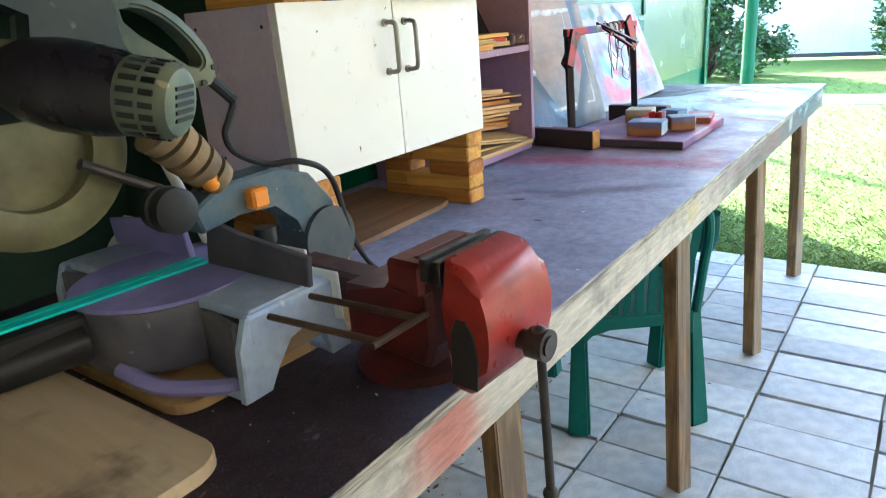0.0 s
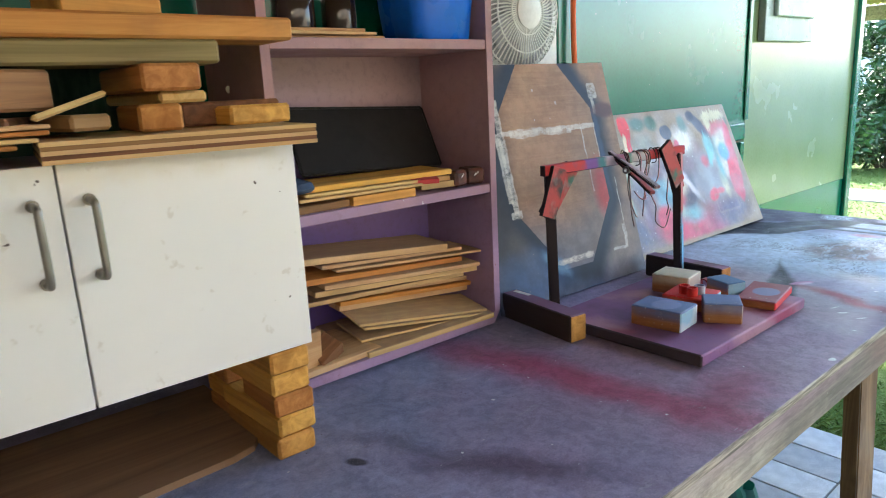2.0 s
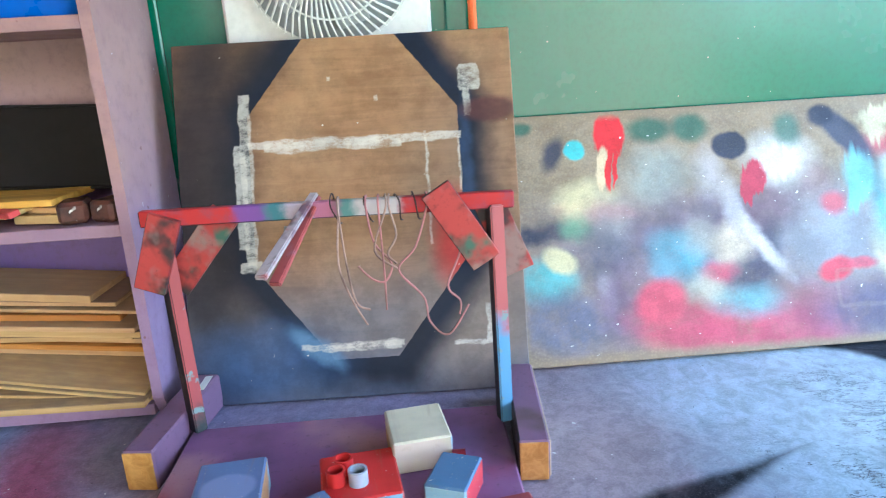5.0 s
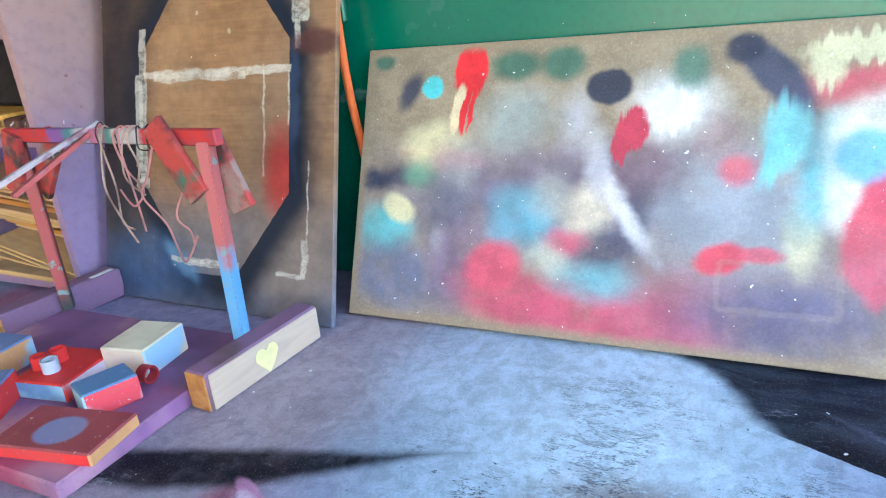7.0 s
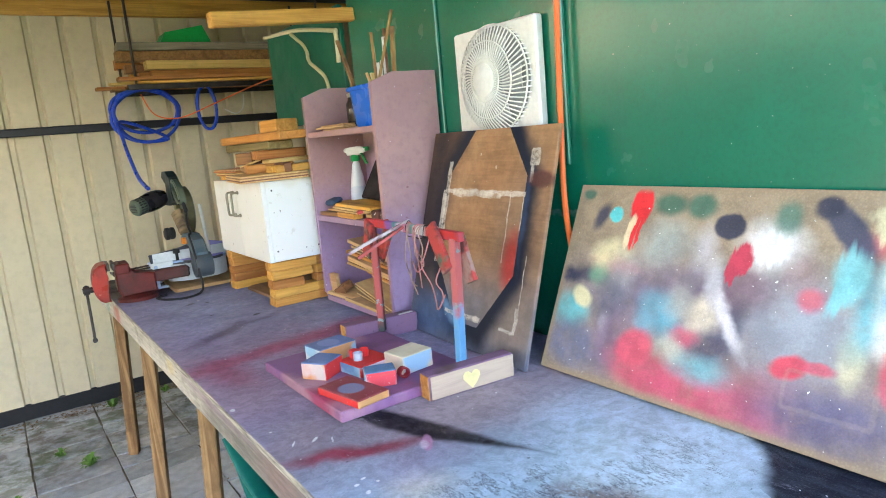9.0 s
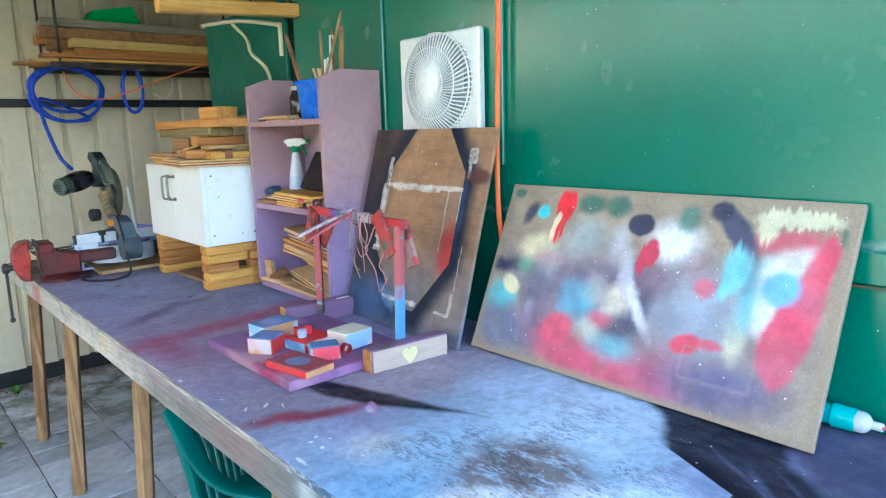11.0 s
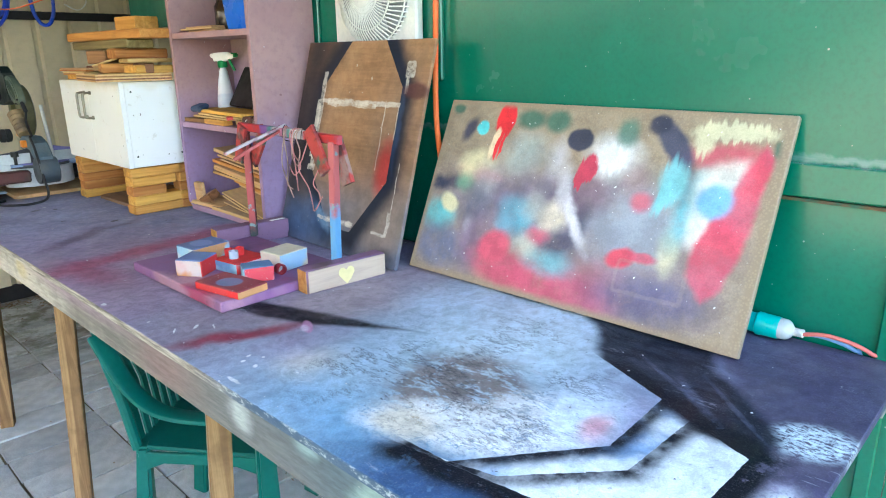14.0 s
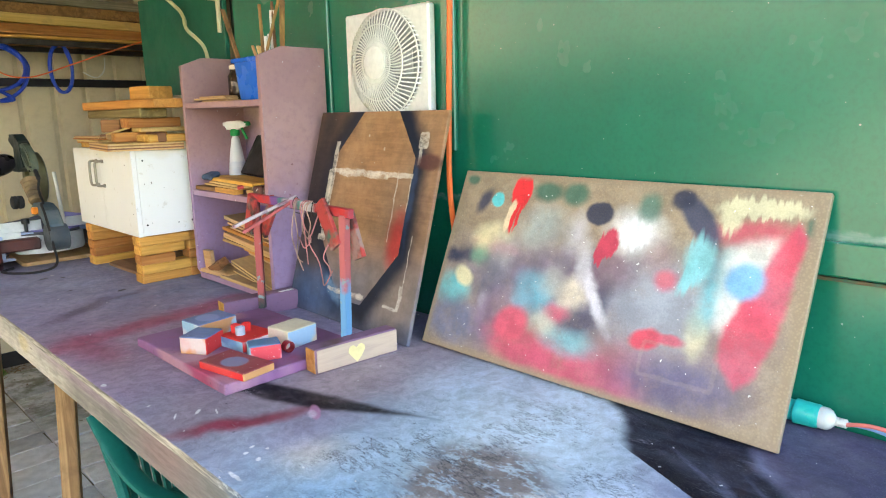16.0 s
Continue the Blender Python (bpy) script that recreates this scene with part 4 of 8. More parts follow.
# bedding below the pavers, litter strip along the wall under the bench
bm = B()
box(bm, (6.0, 6.1, 0.03), (0.9, 3.2, -0.03))
structure("pavement", bm, surface("sandy_bedding", (0.22, 0.18, 0.12), (0.1, 0.085, 0.06), 5, 70, (0.8, 0.95), bump=0.6, dist=0.004), "grey concrete paving slabs laid on soil", "paving")
pave = bpy.data.objects["pavement"]

# garden path across the lawn
s = Sh("path_concrete", 0.9)
bm = B()
box(bm, (60, 0.85, 0.03), (0, 12.75, -0.035))
structure("path", bm, s.done(s.mix(s.noise(3, 4), (0.3, 0.29, 0.28), (0.4, 0.38, 0.36))), "pale concrete garden path across the lawn", "path")

# green wall behind the bench: a sheet wall with thickness, standing on its sill
bm = B()
box(bm, (0.09, 2.38, 2.5), (WALL_X - 0.045, 5.01, 1.25))
box(bm, (0.09, 1.248, 0.928), (WALL_X - 0.045, 6.826, 0.464))
wall_w = structure("wall_west", bm, GREEN_WALL, "glossy dark green painted sheet wall with paint specks", "wall")
for nm, sz, at in (("rail", (0.012, 1.17, 0.066), (0, 5.6, 1.275)), ("cover_strip", (0.008, 0.03, 1.16), (0, 6.2, 1.9)), ("cover_strip", (0.014, 0.03, 1.2), (0, 6.165, 0.63)),
                   ("cover_strip", (0.012, 0.05, 1.6), (0, 4.42, 1.7)), ("corner_strip", (0.02, 0.06, 2.5), (0, 7.42, 1.25)), ("cover_strip", (0.014, 0.05, 1.0), (0, 4.99, 1.95))):
    bm = B()
    box(bm, sz, (WALL_X + sz[0] / 2 + 0.001, at[1], at[2]), bevel=0.003)
    part(nm, bm, GREEN_WALL, wall_w)
bm = B()
box(bm, (0.01, 1.17, 0.006), (WALL_X + 0.004, 5.6, 1.236))
part("seam", bm, surface("rusty_seam", (0.12, 0.07, 0.03), (0.02, 0.1, 0.06), 30, 90), wall_w, "rust along a sheet joint")

# last stretch of the wall, its grazing reflection painted in as a paler green
GLARE_GREEN = surface("glare_green_wall_paint", (0.2, 0.27, 0.13), (0.24, 0.31, 0.16), 2.2, 110, (0.2, 0.28), bump=0.025, spec=0.5)
pg = GLARE_GREEN.node_tree.nodes["Principled BSDF"]
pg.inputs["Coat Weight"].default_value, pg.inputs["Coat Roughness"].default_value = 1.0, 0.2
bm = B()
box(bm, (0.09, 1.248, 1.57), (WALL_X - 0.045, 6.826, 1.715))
structure("wall_west_end", bm, GLARE_GREEN, "end of the green sheet wall, coloured pale for its grazing reflection", "wall")

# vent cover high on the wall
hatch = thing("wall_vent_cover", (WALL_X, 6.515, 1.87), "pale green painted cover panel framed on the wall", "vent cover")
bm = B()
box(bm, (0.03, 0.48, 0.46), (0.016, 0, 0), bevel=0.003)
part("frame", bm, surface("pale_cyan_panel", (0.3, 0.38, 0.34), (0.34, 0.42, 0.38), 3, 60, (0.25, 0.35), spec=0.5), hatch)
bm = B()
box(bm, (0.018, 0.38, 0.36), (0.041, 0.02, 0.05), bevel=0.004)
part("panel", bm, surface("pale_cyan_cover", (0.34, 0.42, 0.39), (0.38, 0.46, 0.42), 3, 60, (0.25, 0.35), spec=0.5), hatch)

GIRT = 1.79
# end wall of ribbed sheet
bm = B()
prof, x = [], -2.0
while x < 4.1:
    prof += [(x, 0), (x + 0.145, 0), (x + 0.155, -0.03), (x + 0.18, -0.03)]
    x += 0.19
lo = [bm.verts.new((x, 1.42 + d, 0.09)) for x, d in prof]
hi = [bm.verts.new((x, 1.42 + d, 2.75)) for x, d in prof]
bk = [bm.verts.new((x, 1.37, z)) for x in (prof[0][0], prof[-1][0]) for z in (0.09, 2.75)]
for i in range(len(prof) - 1):
    bm.faces.new((lo[i], lo[i + 1], hi[i + 1], hi[i]))
bm.faces.new((bk[0], bk[1], bk[3], bk[2]))
wall_s = structure("wall_south", bm, CLAD, "cream ribbed steel sheet end wall", "wall")
bm = B()
box(bm, (6.1, 0.05, 0.1), (1.1, 1.405, 0.045))
part("bottom_plate", bm, plain("black_plate", (0.02, 0.02, 0.022), 0.6), wall_s, "black steel plate along the foot")
bm = B()
box(bm, (6.1, 0.035, 0.05), (1.1, 1.44, GIRT), bevel=0.006)
part("girt", bm, plain("black_rail", (0.022, 0.022, 0.026), 0.5), wall_s, "black steel rail across the sheets")

# far side of the shelter: an unseen plain wall, added to block light and bright reflections
bm = B()
box(bm, (0.08, 6.2, 3.2), (4.24, 4.17, 1.6))
structure("wall_east", bm, surface("light_blocker_grey", (0.24, 0.22, 0.19), (0.17, 0.16, 0.14), 2, 20, (0.7, 0.9)), "unseen plain grey-brown wall added to block light from the far side", "wall")

# the storage corner behind the green wall, its deep shade put into the sheet colour
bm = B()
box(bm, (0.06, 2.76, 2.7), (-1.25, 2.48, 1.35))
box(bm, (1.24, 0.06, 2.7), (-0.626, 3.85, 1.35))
structure("wall_recess", bm, plain("shade_dark_sheet", (0.02, 0.055, 0.035), 0.6), "sheet walls of the storage corner, coloured dark for its shade", "wall")

# ceiling: sheet roof over the bench on rafters
bm = B()
box(bm, (4.5, 5.85, 0.03), (1.0, 3.725, 2.62))
structure("ceiling", bm, surface("roof_sheet", (0.075, 0.085, 0.115), (0.05, 0.058, 0.085), 2, 20), "dark blue-grey sheet roof above the bench", "roof")
for i, y in enumerate((1.45, 2.35, 3.4, 4.6, 5.8)):
    bm = B()
    box(bm, (4.5, 0.05, 0.12), (1.0, y, 2.54), bevel=0.004)
    solo("rafter", bm, PINE_X, Matrix(), "orange-brown pine rafter under the roof", "rafter", "rafters", "structure")

# far verandah: green post, beam and ribbed clear roof
bm = B()
rod(bm, (0.02, 9.1, -0.03), (0.02, 9.1, 1.86), 0.055, sides=20)
solo("verandah_post", bm, GREEN_TRIM, Matrix(), "dark green round steel verandah post", "post", "", "structure", True)
bm = B()
box(bm, (2.6, 0.07, 0.1), (-1.2, 9.1, 1.9), bevel=0.004)
solo("verandah_beam", bm, GREYWOOD, Matrix(), "weathered grey timber beam on the post", "beam", "", "structure")
bm = B()
for i in range(60):
    x = -2.5 + i * 0.045
    rod(bm, (x, 7.55, 2.14), (x, 9.2, 1.985), 0.024, sides=6)
solo("verandah_roof", bm, surface("yellowed_clear_sheet", (0.75, 0.66, 0.36), (0.65, 0.55, 0.28), 3, 30), Matrix(), "yellowed corrugated sheet verandah roof", "roof", "", "structure")

# fence and house far behind the lawn
fence = thing("garden_fence", (0, 18.6, 0), "pale grey steel sheet garden fence", "fence", "", "structure")
FENCE = surface("pale_fence_sheet", (0.72, 0.74, 0.76), (0.64, 0.66, 0.68), 2, 20)
for i in range(14):
    bm = B()
    for k in range(8):
        box(bm, (0.2, 0.03 if k % 2 else 0.045, 1.75), (-14 + i * 2.4 + 0.3 * k, 0, 0.9))
        box(bm, (0.1, 0.02, 1.75), (-14 + i * 2.4 + 0.3 * k + 0.15, 0, 0.9))
    part("panel", bm, FENCE, fence)
bm = B()
box(bm, (34, 0.06, 0.08), (2.5, -0.02, 0.06))
part("rail", bm, plain("dark_rail", (0.06, 0.06, 0.06), 0.6), fence)
house = thing("house", (-6, 26, 0), "cream house with a pale roof behind the fence", "house", "", "structure")
bm = B()
box(bm, (15, 6, 2.7), (0, 3, 1.35))
part("wall", bm, surface("house_render", (0.72, 0.66, 0.52), (0.66, 0.6, 0.48), 1, 10), house)
bm = B()
box(bm, (16, 4.2, 0.15), (0, 1.2, 3.25), (22, 0, 0))
part("roof", bm, surface("pale_roof", (0.6, 0.58, 0.55), (0.5, 0.48, 0.46), 1, 10), house)


# bushes: trunk, limbs and a crown of small leaves
s = Sh("bush_leaf", 0.35, spec=0.5)
LEAF = s.done(s.vary(s.mix(s.island(), (0.02, 0.06, 0.018), (0.06, 0.13, 0.035)), s.noise(2, 2), 0.3))
BARK = surface("bark", (0.12, 0.09, 0.06), (0.06, 0.045, 0.03), 8, 60, (0.8, 0.95), bump=0.8, dist=0.01)


def bush(at, wide, high, leaves, seed, label):
    r = random.Random(seed)
    ob = thing("bush", (at[0], at[1], -0.03), label, "bush", "garden bushes")
    bm = B()
    tips = []
    for i in range(9):
        a, l = r.uniform(0, 6.283), r.uniform(0.25, 0.75) * wide
        tip = (math.cos(a) * l, math.sin(a) * l, high * r.uniform(0.45, 0.85))
        rod(bm, (math.cos(a) * 0.06, math.sin(a) * 0.06, 0), tip, 0.035, 0.01, 6)
        tips.append(tip)
    part("trunk", bm, BARK, ob)
    clumps = []
    for i in range(46):
        z = r.uniform(0.1, 1.0)
        w = wide * math.sqrt(max(0.05, 1 - (abs(z - 0.42) / 0.62) ** 2.2))
        a, l = r.uniform(0, 6.283), math.sqrt(r.random()) * w
        clumps.append((math.cos(a) * l, math.sin(a) * l, z * high, r.uniform(0.12, 0.3) * wide))
    vs, fs = [], []
    for i in range(leaves):
        cx, cy, cz, cr = clumps[r.randrange(len(clumps))]
        d = Vector((r.gauss(0, 1), r.gauss(0, 1), r.gauss(0, 1))).normalized() * cr * r.uniform(0.5, 1.05)
        p = Vector((cx, cy, max(0.03, cz + d.z))) + Vector((d.x, d.y, 0))
        u = Vector((r.gauss(0, 1), r.gauss(0, 1), r.gauss(0, 0.7))).normalized()
        v = u.cross(Vector((r.gauss(0, 1), r.gauss(0, 1), r.gauss(0, 1)))).normalized()
        l, w2, k = r.uniform(0.045, 0.08), r.uniform(0.018, 0.03), len(vs)
        vs += [p - u * l, p + v * w2, p + u * l, p - v * w2]
        fs += [(k, k + 1, k + 2), (k, k + 2, k + 3)]
    me = bpy.data.meshes.new("crown")
    me.from_pydata([tuple(v) for v in vs], [], fs)
    me.materials.append(LEAF)
    cr = new("crown", me)
    cr.parent = ob
    return ob


bush((-2.1, 15.6), 1.25, 2.1, 15000, 3, "dense dark green shrub by the fence")
bush((1.9, 16.8), 1.5, 1.6, 14000, 5, "dark green hedge shrub in front of the fence")
bush((7.4, 16.6), 1.7, 1.7, 12000, 7, "dark green hedge shrub in front of the fence")

# ---------------------------------------------------------------- the workbench
bench = thing("workbench", (0, 0, 0), "long spray-paint-stained timber workbench against the green wall", "workbench")
bm = B()
box(bm, (FRONT - WALL_X - 0.012, 3.8, 0.018), ((FRONT + WALL_X) / 2 + 0.006, 4.305, TOP - 0.009), bevel=0.002)
part("tabletop", bm, BENCH_TOP, bench, "plywood top covered in blue, black, white and red overspray")
s = Sh("sprayed_grey_board", 0.75, spec=0.3)
soft = wobble(s, 0.08, 9, 4)
g = s.noise(1, 6, 0.7, s.stretch((60, 1.6, 60)), 0.35)
worn = s.mix(s.ramp(g, 0.3, 0.7), (0.52, 0.49, 0.42), (0.4, 0.37, 0.31))
grey = s.mix(s.ramp(g, 0.3, 0.7), (0.22, 0.205, 0.175), (0.13, 0.12, 0.11))
c = s.mix(s.ramp(s.math("ADD", s.vmath("DOT_PRODUCT", soft, (0, 1, 0)), s.math("MULTIPLY", s.noise(4, 4), 1.2)), 4.7, 5.4), worn, grey)
c = s.mix(s.ramp(s.noise(7, 5, 0.7), 0.52, 0.7, 0, 0.5), c, (0.14, 0.13, 0.12))
turn_yz = s.nodes.new("ShaderNodeCombineXYZ")
s.put(turn_yz.inputs[0], s.vmath("DOT_PRODUCT", soft, (0, 1, 0)))
s.put(turn_yz.inputs[1], s.vmath("DOT_PRODUCT", soft, (0, 0, 1)))
c = spray(s, c, turn_yz.outputs[0], [
    ((3.0, 0.9), (0.07, 0.08), 0, 0.6, 0.7, (0.4, 0.07, 0.05)), ((2.72, 0.87), (0.05, 0.05), 0, 0.7, 0.5, (0.1, 0.3, 0.28)),
    ((4.5, 0.93), (0.35, 0.03), 0, 0.7, 0.5, (0.3, 0.2, 0.28)), ((4.05, 0.9), (0.05, 0.03), 0, 0.5, 0.7, (0.5, 0.42, 0.22)),
    ((5.05, 0.9), (0.14, 0.05), 0, 0.7, 0.6, (0.2, 0.12, 0.12)), ((5.5, 0.9), (0.3, 0.07), 0, 0.6, 0.6, (0.09, 0.11, 0.13)),
    ((5.36, 0.9), (0.035, 0.03), 0, 0.7, 0.7, (0.45, 0.5, 0.5)), ((5.85, 0.9), (0.3, 0.09), 0, 0.5, 0.6, (0.07, 0.12, 0.15)), ((5.72, 0.91), (0.05, 0.02), 30, 0.7, 0.7, (0.3, 0.42, 0.38)), ((5.55, 0.92), (0.03, 0.015), 0, 0.7, 0.6, (0.3, 0.42, 0.42)),
    ((6.12, 0.92), (0.1, 0.03), 0, 0.6, 0.6, (0.4, 0.44, 0.44))])
knot = s.ramp(s.noise(11, 2, 0.4, s.stretch((1, 1, 2.2))), 0.74, 0.78)
c = s.mix(knot, c, (0.06, 0.05, 0.045))
c = s.mix(s.ramp(s.noise(70, 5, 0.8), 0.66, 0.74, 0, 0.5), c, (0.5, 0.49, 0.45))
c = s.vary(c, s.ramp(s.noise(1, 6, 0.8, s.stretch((90, 14, 90))), 0.25, 0.75), 0.2)
s.bump(g, 0.5, 0.002)
FASCIA = s.done(c)
bm = B()
box(bm, (0.028, 3.8, 0.088), (FRONT - 0.023, 4.305, TOP - 0.019 - 0.044), bevel=0.004)
part("front_rail", bm, FASCIA, bench, "weathered front board with paint spatter and nail holes")
bm = B()
box(bm, (0.04, 3.76, 0.08), (WALL_X + 0.03, 4.305, TOP - 0.06))
part("back_rail", bm, GREYWOOD, bench)
for i, y in enumerate((2.5, 3.24, 4.17, 5.13, 6.07)):
    if 0 < i < 4:
        bm = B()
        box(bm, (0.82, 0.04, 0.08), (0.52, y + 0.06, TOP - 0.06))
        part("cross_rail", bm, PINE_X, bench)
    bm = B()
    beam(bm, (0.964, y - 0.03, 0), (0.918, y - 0.01, TOP - 0.105), 0.054, 0.05, 1.0, 0.003)
    part("leg", bm, LEG_TIMBER, bench)
    bm = B()
    box(bm, (0.05, 0.07, TOP - 0.11), (WALL_X + 0.08, y, (TOP - 0.11) / 2), bevel=0.004)
    part("leg", bm, LEG_TIMBER, bench)


# ---------------------------------------------------------------- cabinet on blocks
CAB = (0.54, 3.215, 3.83)
cab = thing("wall_cabinet", (0, 0, 0), "white two-door laminate cabinet raised on timber blocks", "cabinet")
t = 0.016
for nm, sz, at in (("side", (0.235, t, 0.31), (0.4, CAB[1] + t / 2, 1.285)), ("side", (0.235, t, 0.31), (0.4, CAB[2] - t / 2, 1.285)),
                   ("bottom", (0.235, CAB[2] - CAB[1] - 2 * t, t), (0.4, (CAB[1] + CAB[2]) / 2, 1.138)), ("top", (0.235, CAB[2] - CAB[1] - 2 * t, t), (0.4, (CAB[1] + CAB[2]) / 2, 1.432)),
                   ("back", (0.006, CAB[2] - CAB[1] - 2 * t, 0.278), (0.288, (CAB[1] + CAB[2]) / 2, 1.285))):
    bm = B()
    box(bm, sz, at, bevel=0.0008)
    part(nm, bm, WHITE if at[1] > 3.7 else WHITE_EDGE, cab, "side dusted lilac by overspray" if nm == "side" and at[1] < 3.5 else "")
for sy, yy in ((-1, CAB[1]), (1, CAB[2])):
    for x, z in ((0.31, 1.41), (0.495, 1.405), (0.5, 1.17), (0.33, 1.17)):
        bm = B()
        rod(bm, (x, yy - 0.001 * sy, z), (x, yy + 0.0008 * sy, z), 0.0035, sides=10)
        part("screw_cap", bm, BLACK, cab, "dark screw head")
mid = 3.517
for a, b, hy in ((CAB[1], mid - 0.0015, 3.487), (mid + 0.0015, CAB[2], 3.548)):
    bm = B()
    box(bm, (0.017, b - a, 0.312), (0.527, (a + b) / 2, 1.285), bevel=0.0015, segments=2)
    door = part("door", bm, WHITE, cab)
    bm = B()
    tube(bm, [(0.535, hy, 1.396), (0.556, hy, 1.396), (0.565, hy, 1.388), (0.566, hy, 1.35), (0.565, hy, 1.31), (0.556, hy, 1.302), (0.535, hy, 1.302)], 0.0048, 10)
    for z in (1.396, 1.302):
        rod(bm, (0.535, hy, z), (0.541, hy, z), 0.0075, sides=12)
    part("handle", bm, DULLSTEEL, door, "dull metal bar handle", True)

# blocks under the cabinet
for y0, n, skew in ((3.285, 5, 0), (3.79, 5, 1)):
    for k in range(n):
        bm = B()
        l = (0.19, 0.2, 0.13, 0.17, 0.2)[k] if skew else 0.2
        box(bm, (l, 0.066, 0.0345), (0, 0, 0), bevel=0.004)
        solo("timber_block", bm, PINE_X, pose(0.535 - l / 2 - 0.003 * (k % 2), y0 + 0.003 * ((k * 7) % 3 - 1), TOP + 0.018 + k * 0.0352, 0, 0, (0, 2, -2, 1.5, 0)[k]), "short pine offcut stacked under the cabinet", "timber block", "cabinet blocks")
    for k in range(n):
        bm = B()
        box(bm, (0.09, 0.066, 0.0345), (0, 0, 0), bevel=0.004)
        solo("timber_block", bm, PINE_X, pose(0.305, y0, TOP + 0.018 + k * 0.0352, 0, 0, (0, 2, -2, 1.5, 0)[k]), "short pine offcut stacked under the cabinet", "timber block", "cabinet blocks")


# ---------------------------------------------------------------- open shelf
SH0, SH1, SHF, SHB = 3.885, 4.435, 0.352, 0.1
shelf = thing("open_shelf", (0, 0, 0), "mauve painted wooden open shelf unit on the bench", "shelf")
for y in (SH0 + 0.009, SH1 - 0.009):
    bm = B()
    prof = [(SHF - 0.02, TOP), (SHF, TOP + 0.04), (SHF, 1.738), (0.27, 1.768), (SHB + 0.01, 1.768), (SHB + 0.01, 1.56), (SHB + 0.015, TOP)]
    slab(bm, prof, -0.009, 0.009)
    turned(bm, Matrix.Translation((0, y, 0)) @ Matrix(((1, 0, 0, 0), (0, 0, 1, 0), (0, 1, 0, 0), (0, 0, 0, 1))))
    part("side", bm, MAUVE, shelf)
for z, f in ((0.978, 0.35), (1.293, 0.35), (1.607, 0.35)):
    bm = B()
    box(bm, (f - 0.11, SH1 - SH0 - 0.038, 0.02), ((f + 0.11) / 2, (SH0 + SH1) / 2, z - 0.01), bevel=0.001)
    part("shelf_board", bm, MAUVE, shelf)
bm = B()
box(bm, (0.006, SH1 - SH0 - 0.038, 0.64), (0.117, (SH0 + SH1) / 2, 1.28))
s = Sh("oversprayed_back_board", 0.65, spec=0.3)
v = s.vmath("DOT_PRODUCT", wobble(s, 0.2, 5, 4), (0, 0.15, 1))
c = s.mix(s.ramp(v, 1.9, 2.2), (0.3, 0.2, 0.42), (0.4, 0.27, 0.24))
c = s.mix(s.ramp(v, 1.75, 1.9, 1, 0), c, (0.2, 0.13, 0.42))
c = s.mix(s.ramp(s.noise(60, 4, 0.7), 0.45, 0.75, 0, 0.4), c, (0.2, 0.13, 0.16))
s.bump(s.noise(120, 4, 0.7), 0.3, 0.001)
part("back", bm, s.done(c), shelf, "back board with violet and brown overspray")


# ---------------------------------------------------------------- painted panels
def panel(name, w, h, foot, top_x, y0, mat, label, yaw=0.0, thick=0.016):
    """A board that leans: its face looks to the room, u runs along the wall and v up the board."""
    tilt = math.atan2(foot - top_x, math.sqrt(h * h - (foot - top_x) ** 2))
    bm = B()
    box(bm, (w, h, thick), (w / 2, h / 2, -thick / 2), bevel=0.0015)
    m = Matrix(((0, 0, 1, 0), (1, 0, 0, 0), (0, 1, 0, 0), (0, 0, 0, 1)))
    m = Matrix.Translation((foot, y0, TOP + 0.001 + thick * math.sin(tilt))) @ Matrix.Rotation(radians(yaw), 4, "Z") @ Matrix.Rotation(-tilt, 4, "Y") @ m
    return solo(name, bm, mat, m, label, "board")


panel("stencilled_board", 0.592, 0.632, 0.328, 0.157, 4.472, PANEL_ONE, "brown plywood board with a sprayed black octagon outline, leaning back", -2.0, 0.012)
panel("test_spray_board", 0.902, 0.48, 0.292, 0.103, 5.062, PANEL_TWO, "chipboard sheet covered in coloured spray paint blots, leaning back")


# ---------------------------------------------------------------- goal shaped drying frame and board of blocks
def coated(name, lit, patches, back, scale=16):
    """Sprayed wood: colour on the faces that look to the room; the shade of the others is painted in as a dark tone."""
    s = Sh(name, 0.6, spec=0.35)
    nrm = s.nodes.new("ShaderNodeNewGeometry").outputs["Normal"]
    n = s.noise(scale, 3, 0.5)
    c = s.mix(s.ramp(n, 0.3, 0.52), patches[0], lit)
    for i, p in enumerate(patches[1:]):
        c = s.mix(s.ramp(s.noise(scale * 0.8, 3, 0.5, s.vmath("ADD", s.co, (3.1 * i + 5, 1.7, 0.4))), 0.54, 0.68), c, p)
    # faces turned from the room get their shade as a near-black colour
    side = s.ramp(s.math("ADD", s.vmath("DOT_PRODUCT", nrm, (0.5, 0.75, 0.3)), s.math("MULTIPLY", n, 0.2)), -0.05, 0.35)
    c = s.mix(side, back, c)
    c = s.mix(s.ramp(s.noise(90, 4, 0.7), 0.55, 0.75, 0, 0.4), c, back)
    s.bump(s.noise(70, 4, 0.7), 0.3, 0.001)
    return s.done(c)


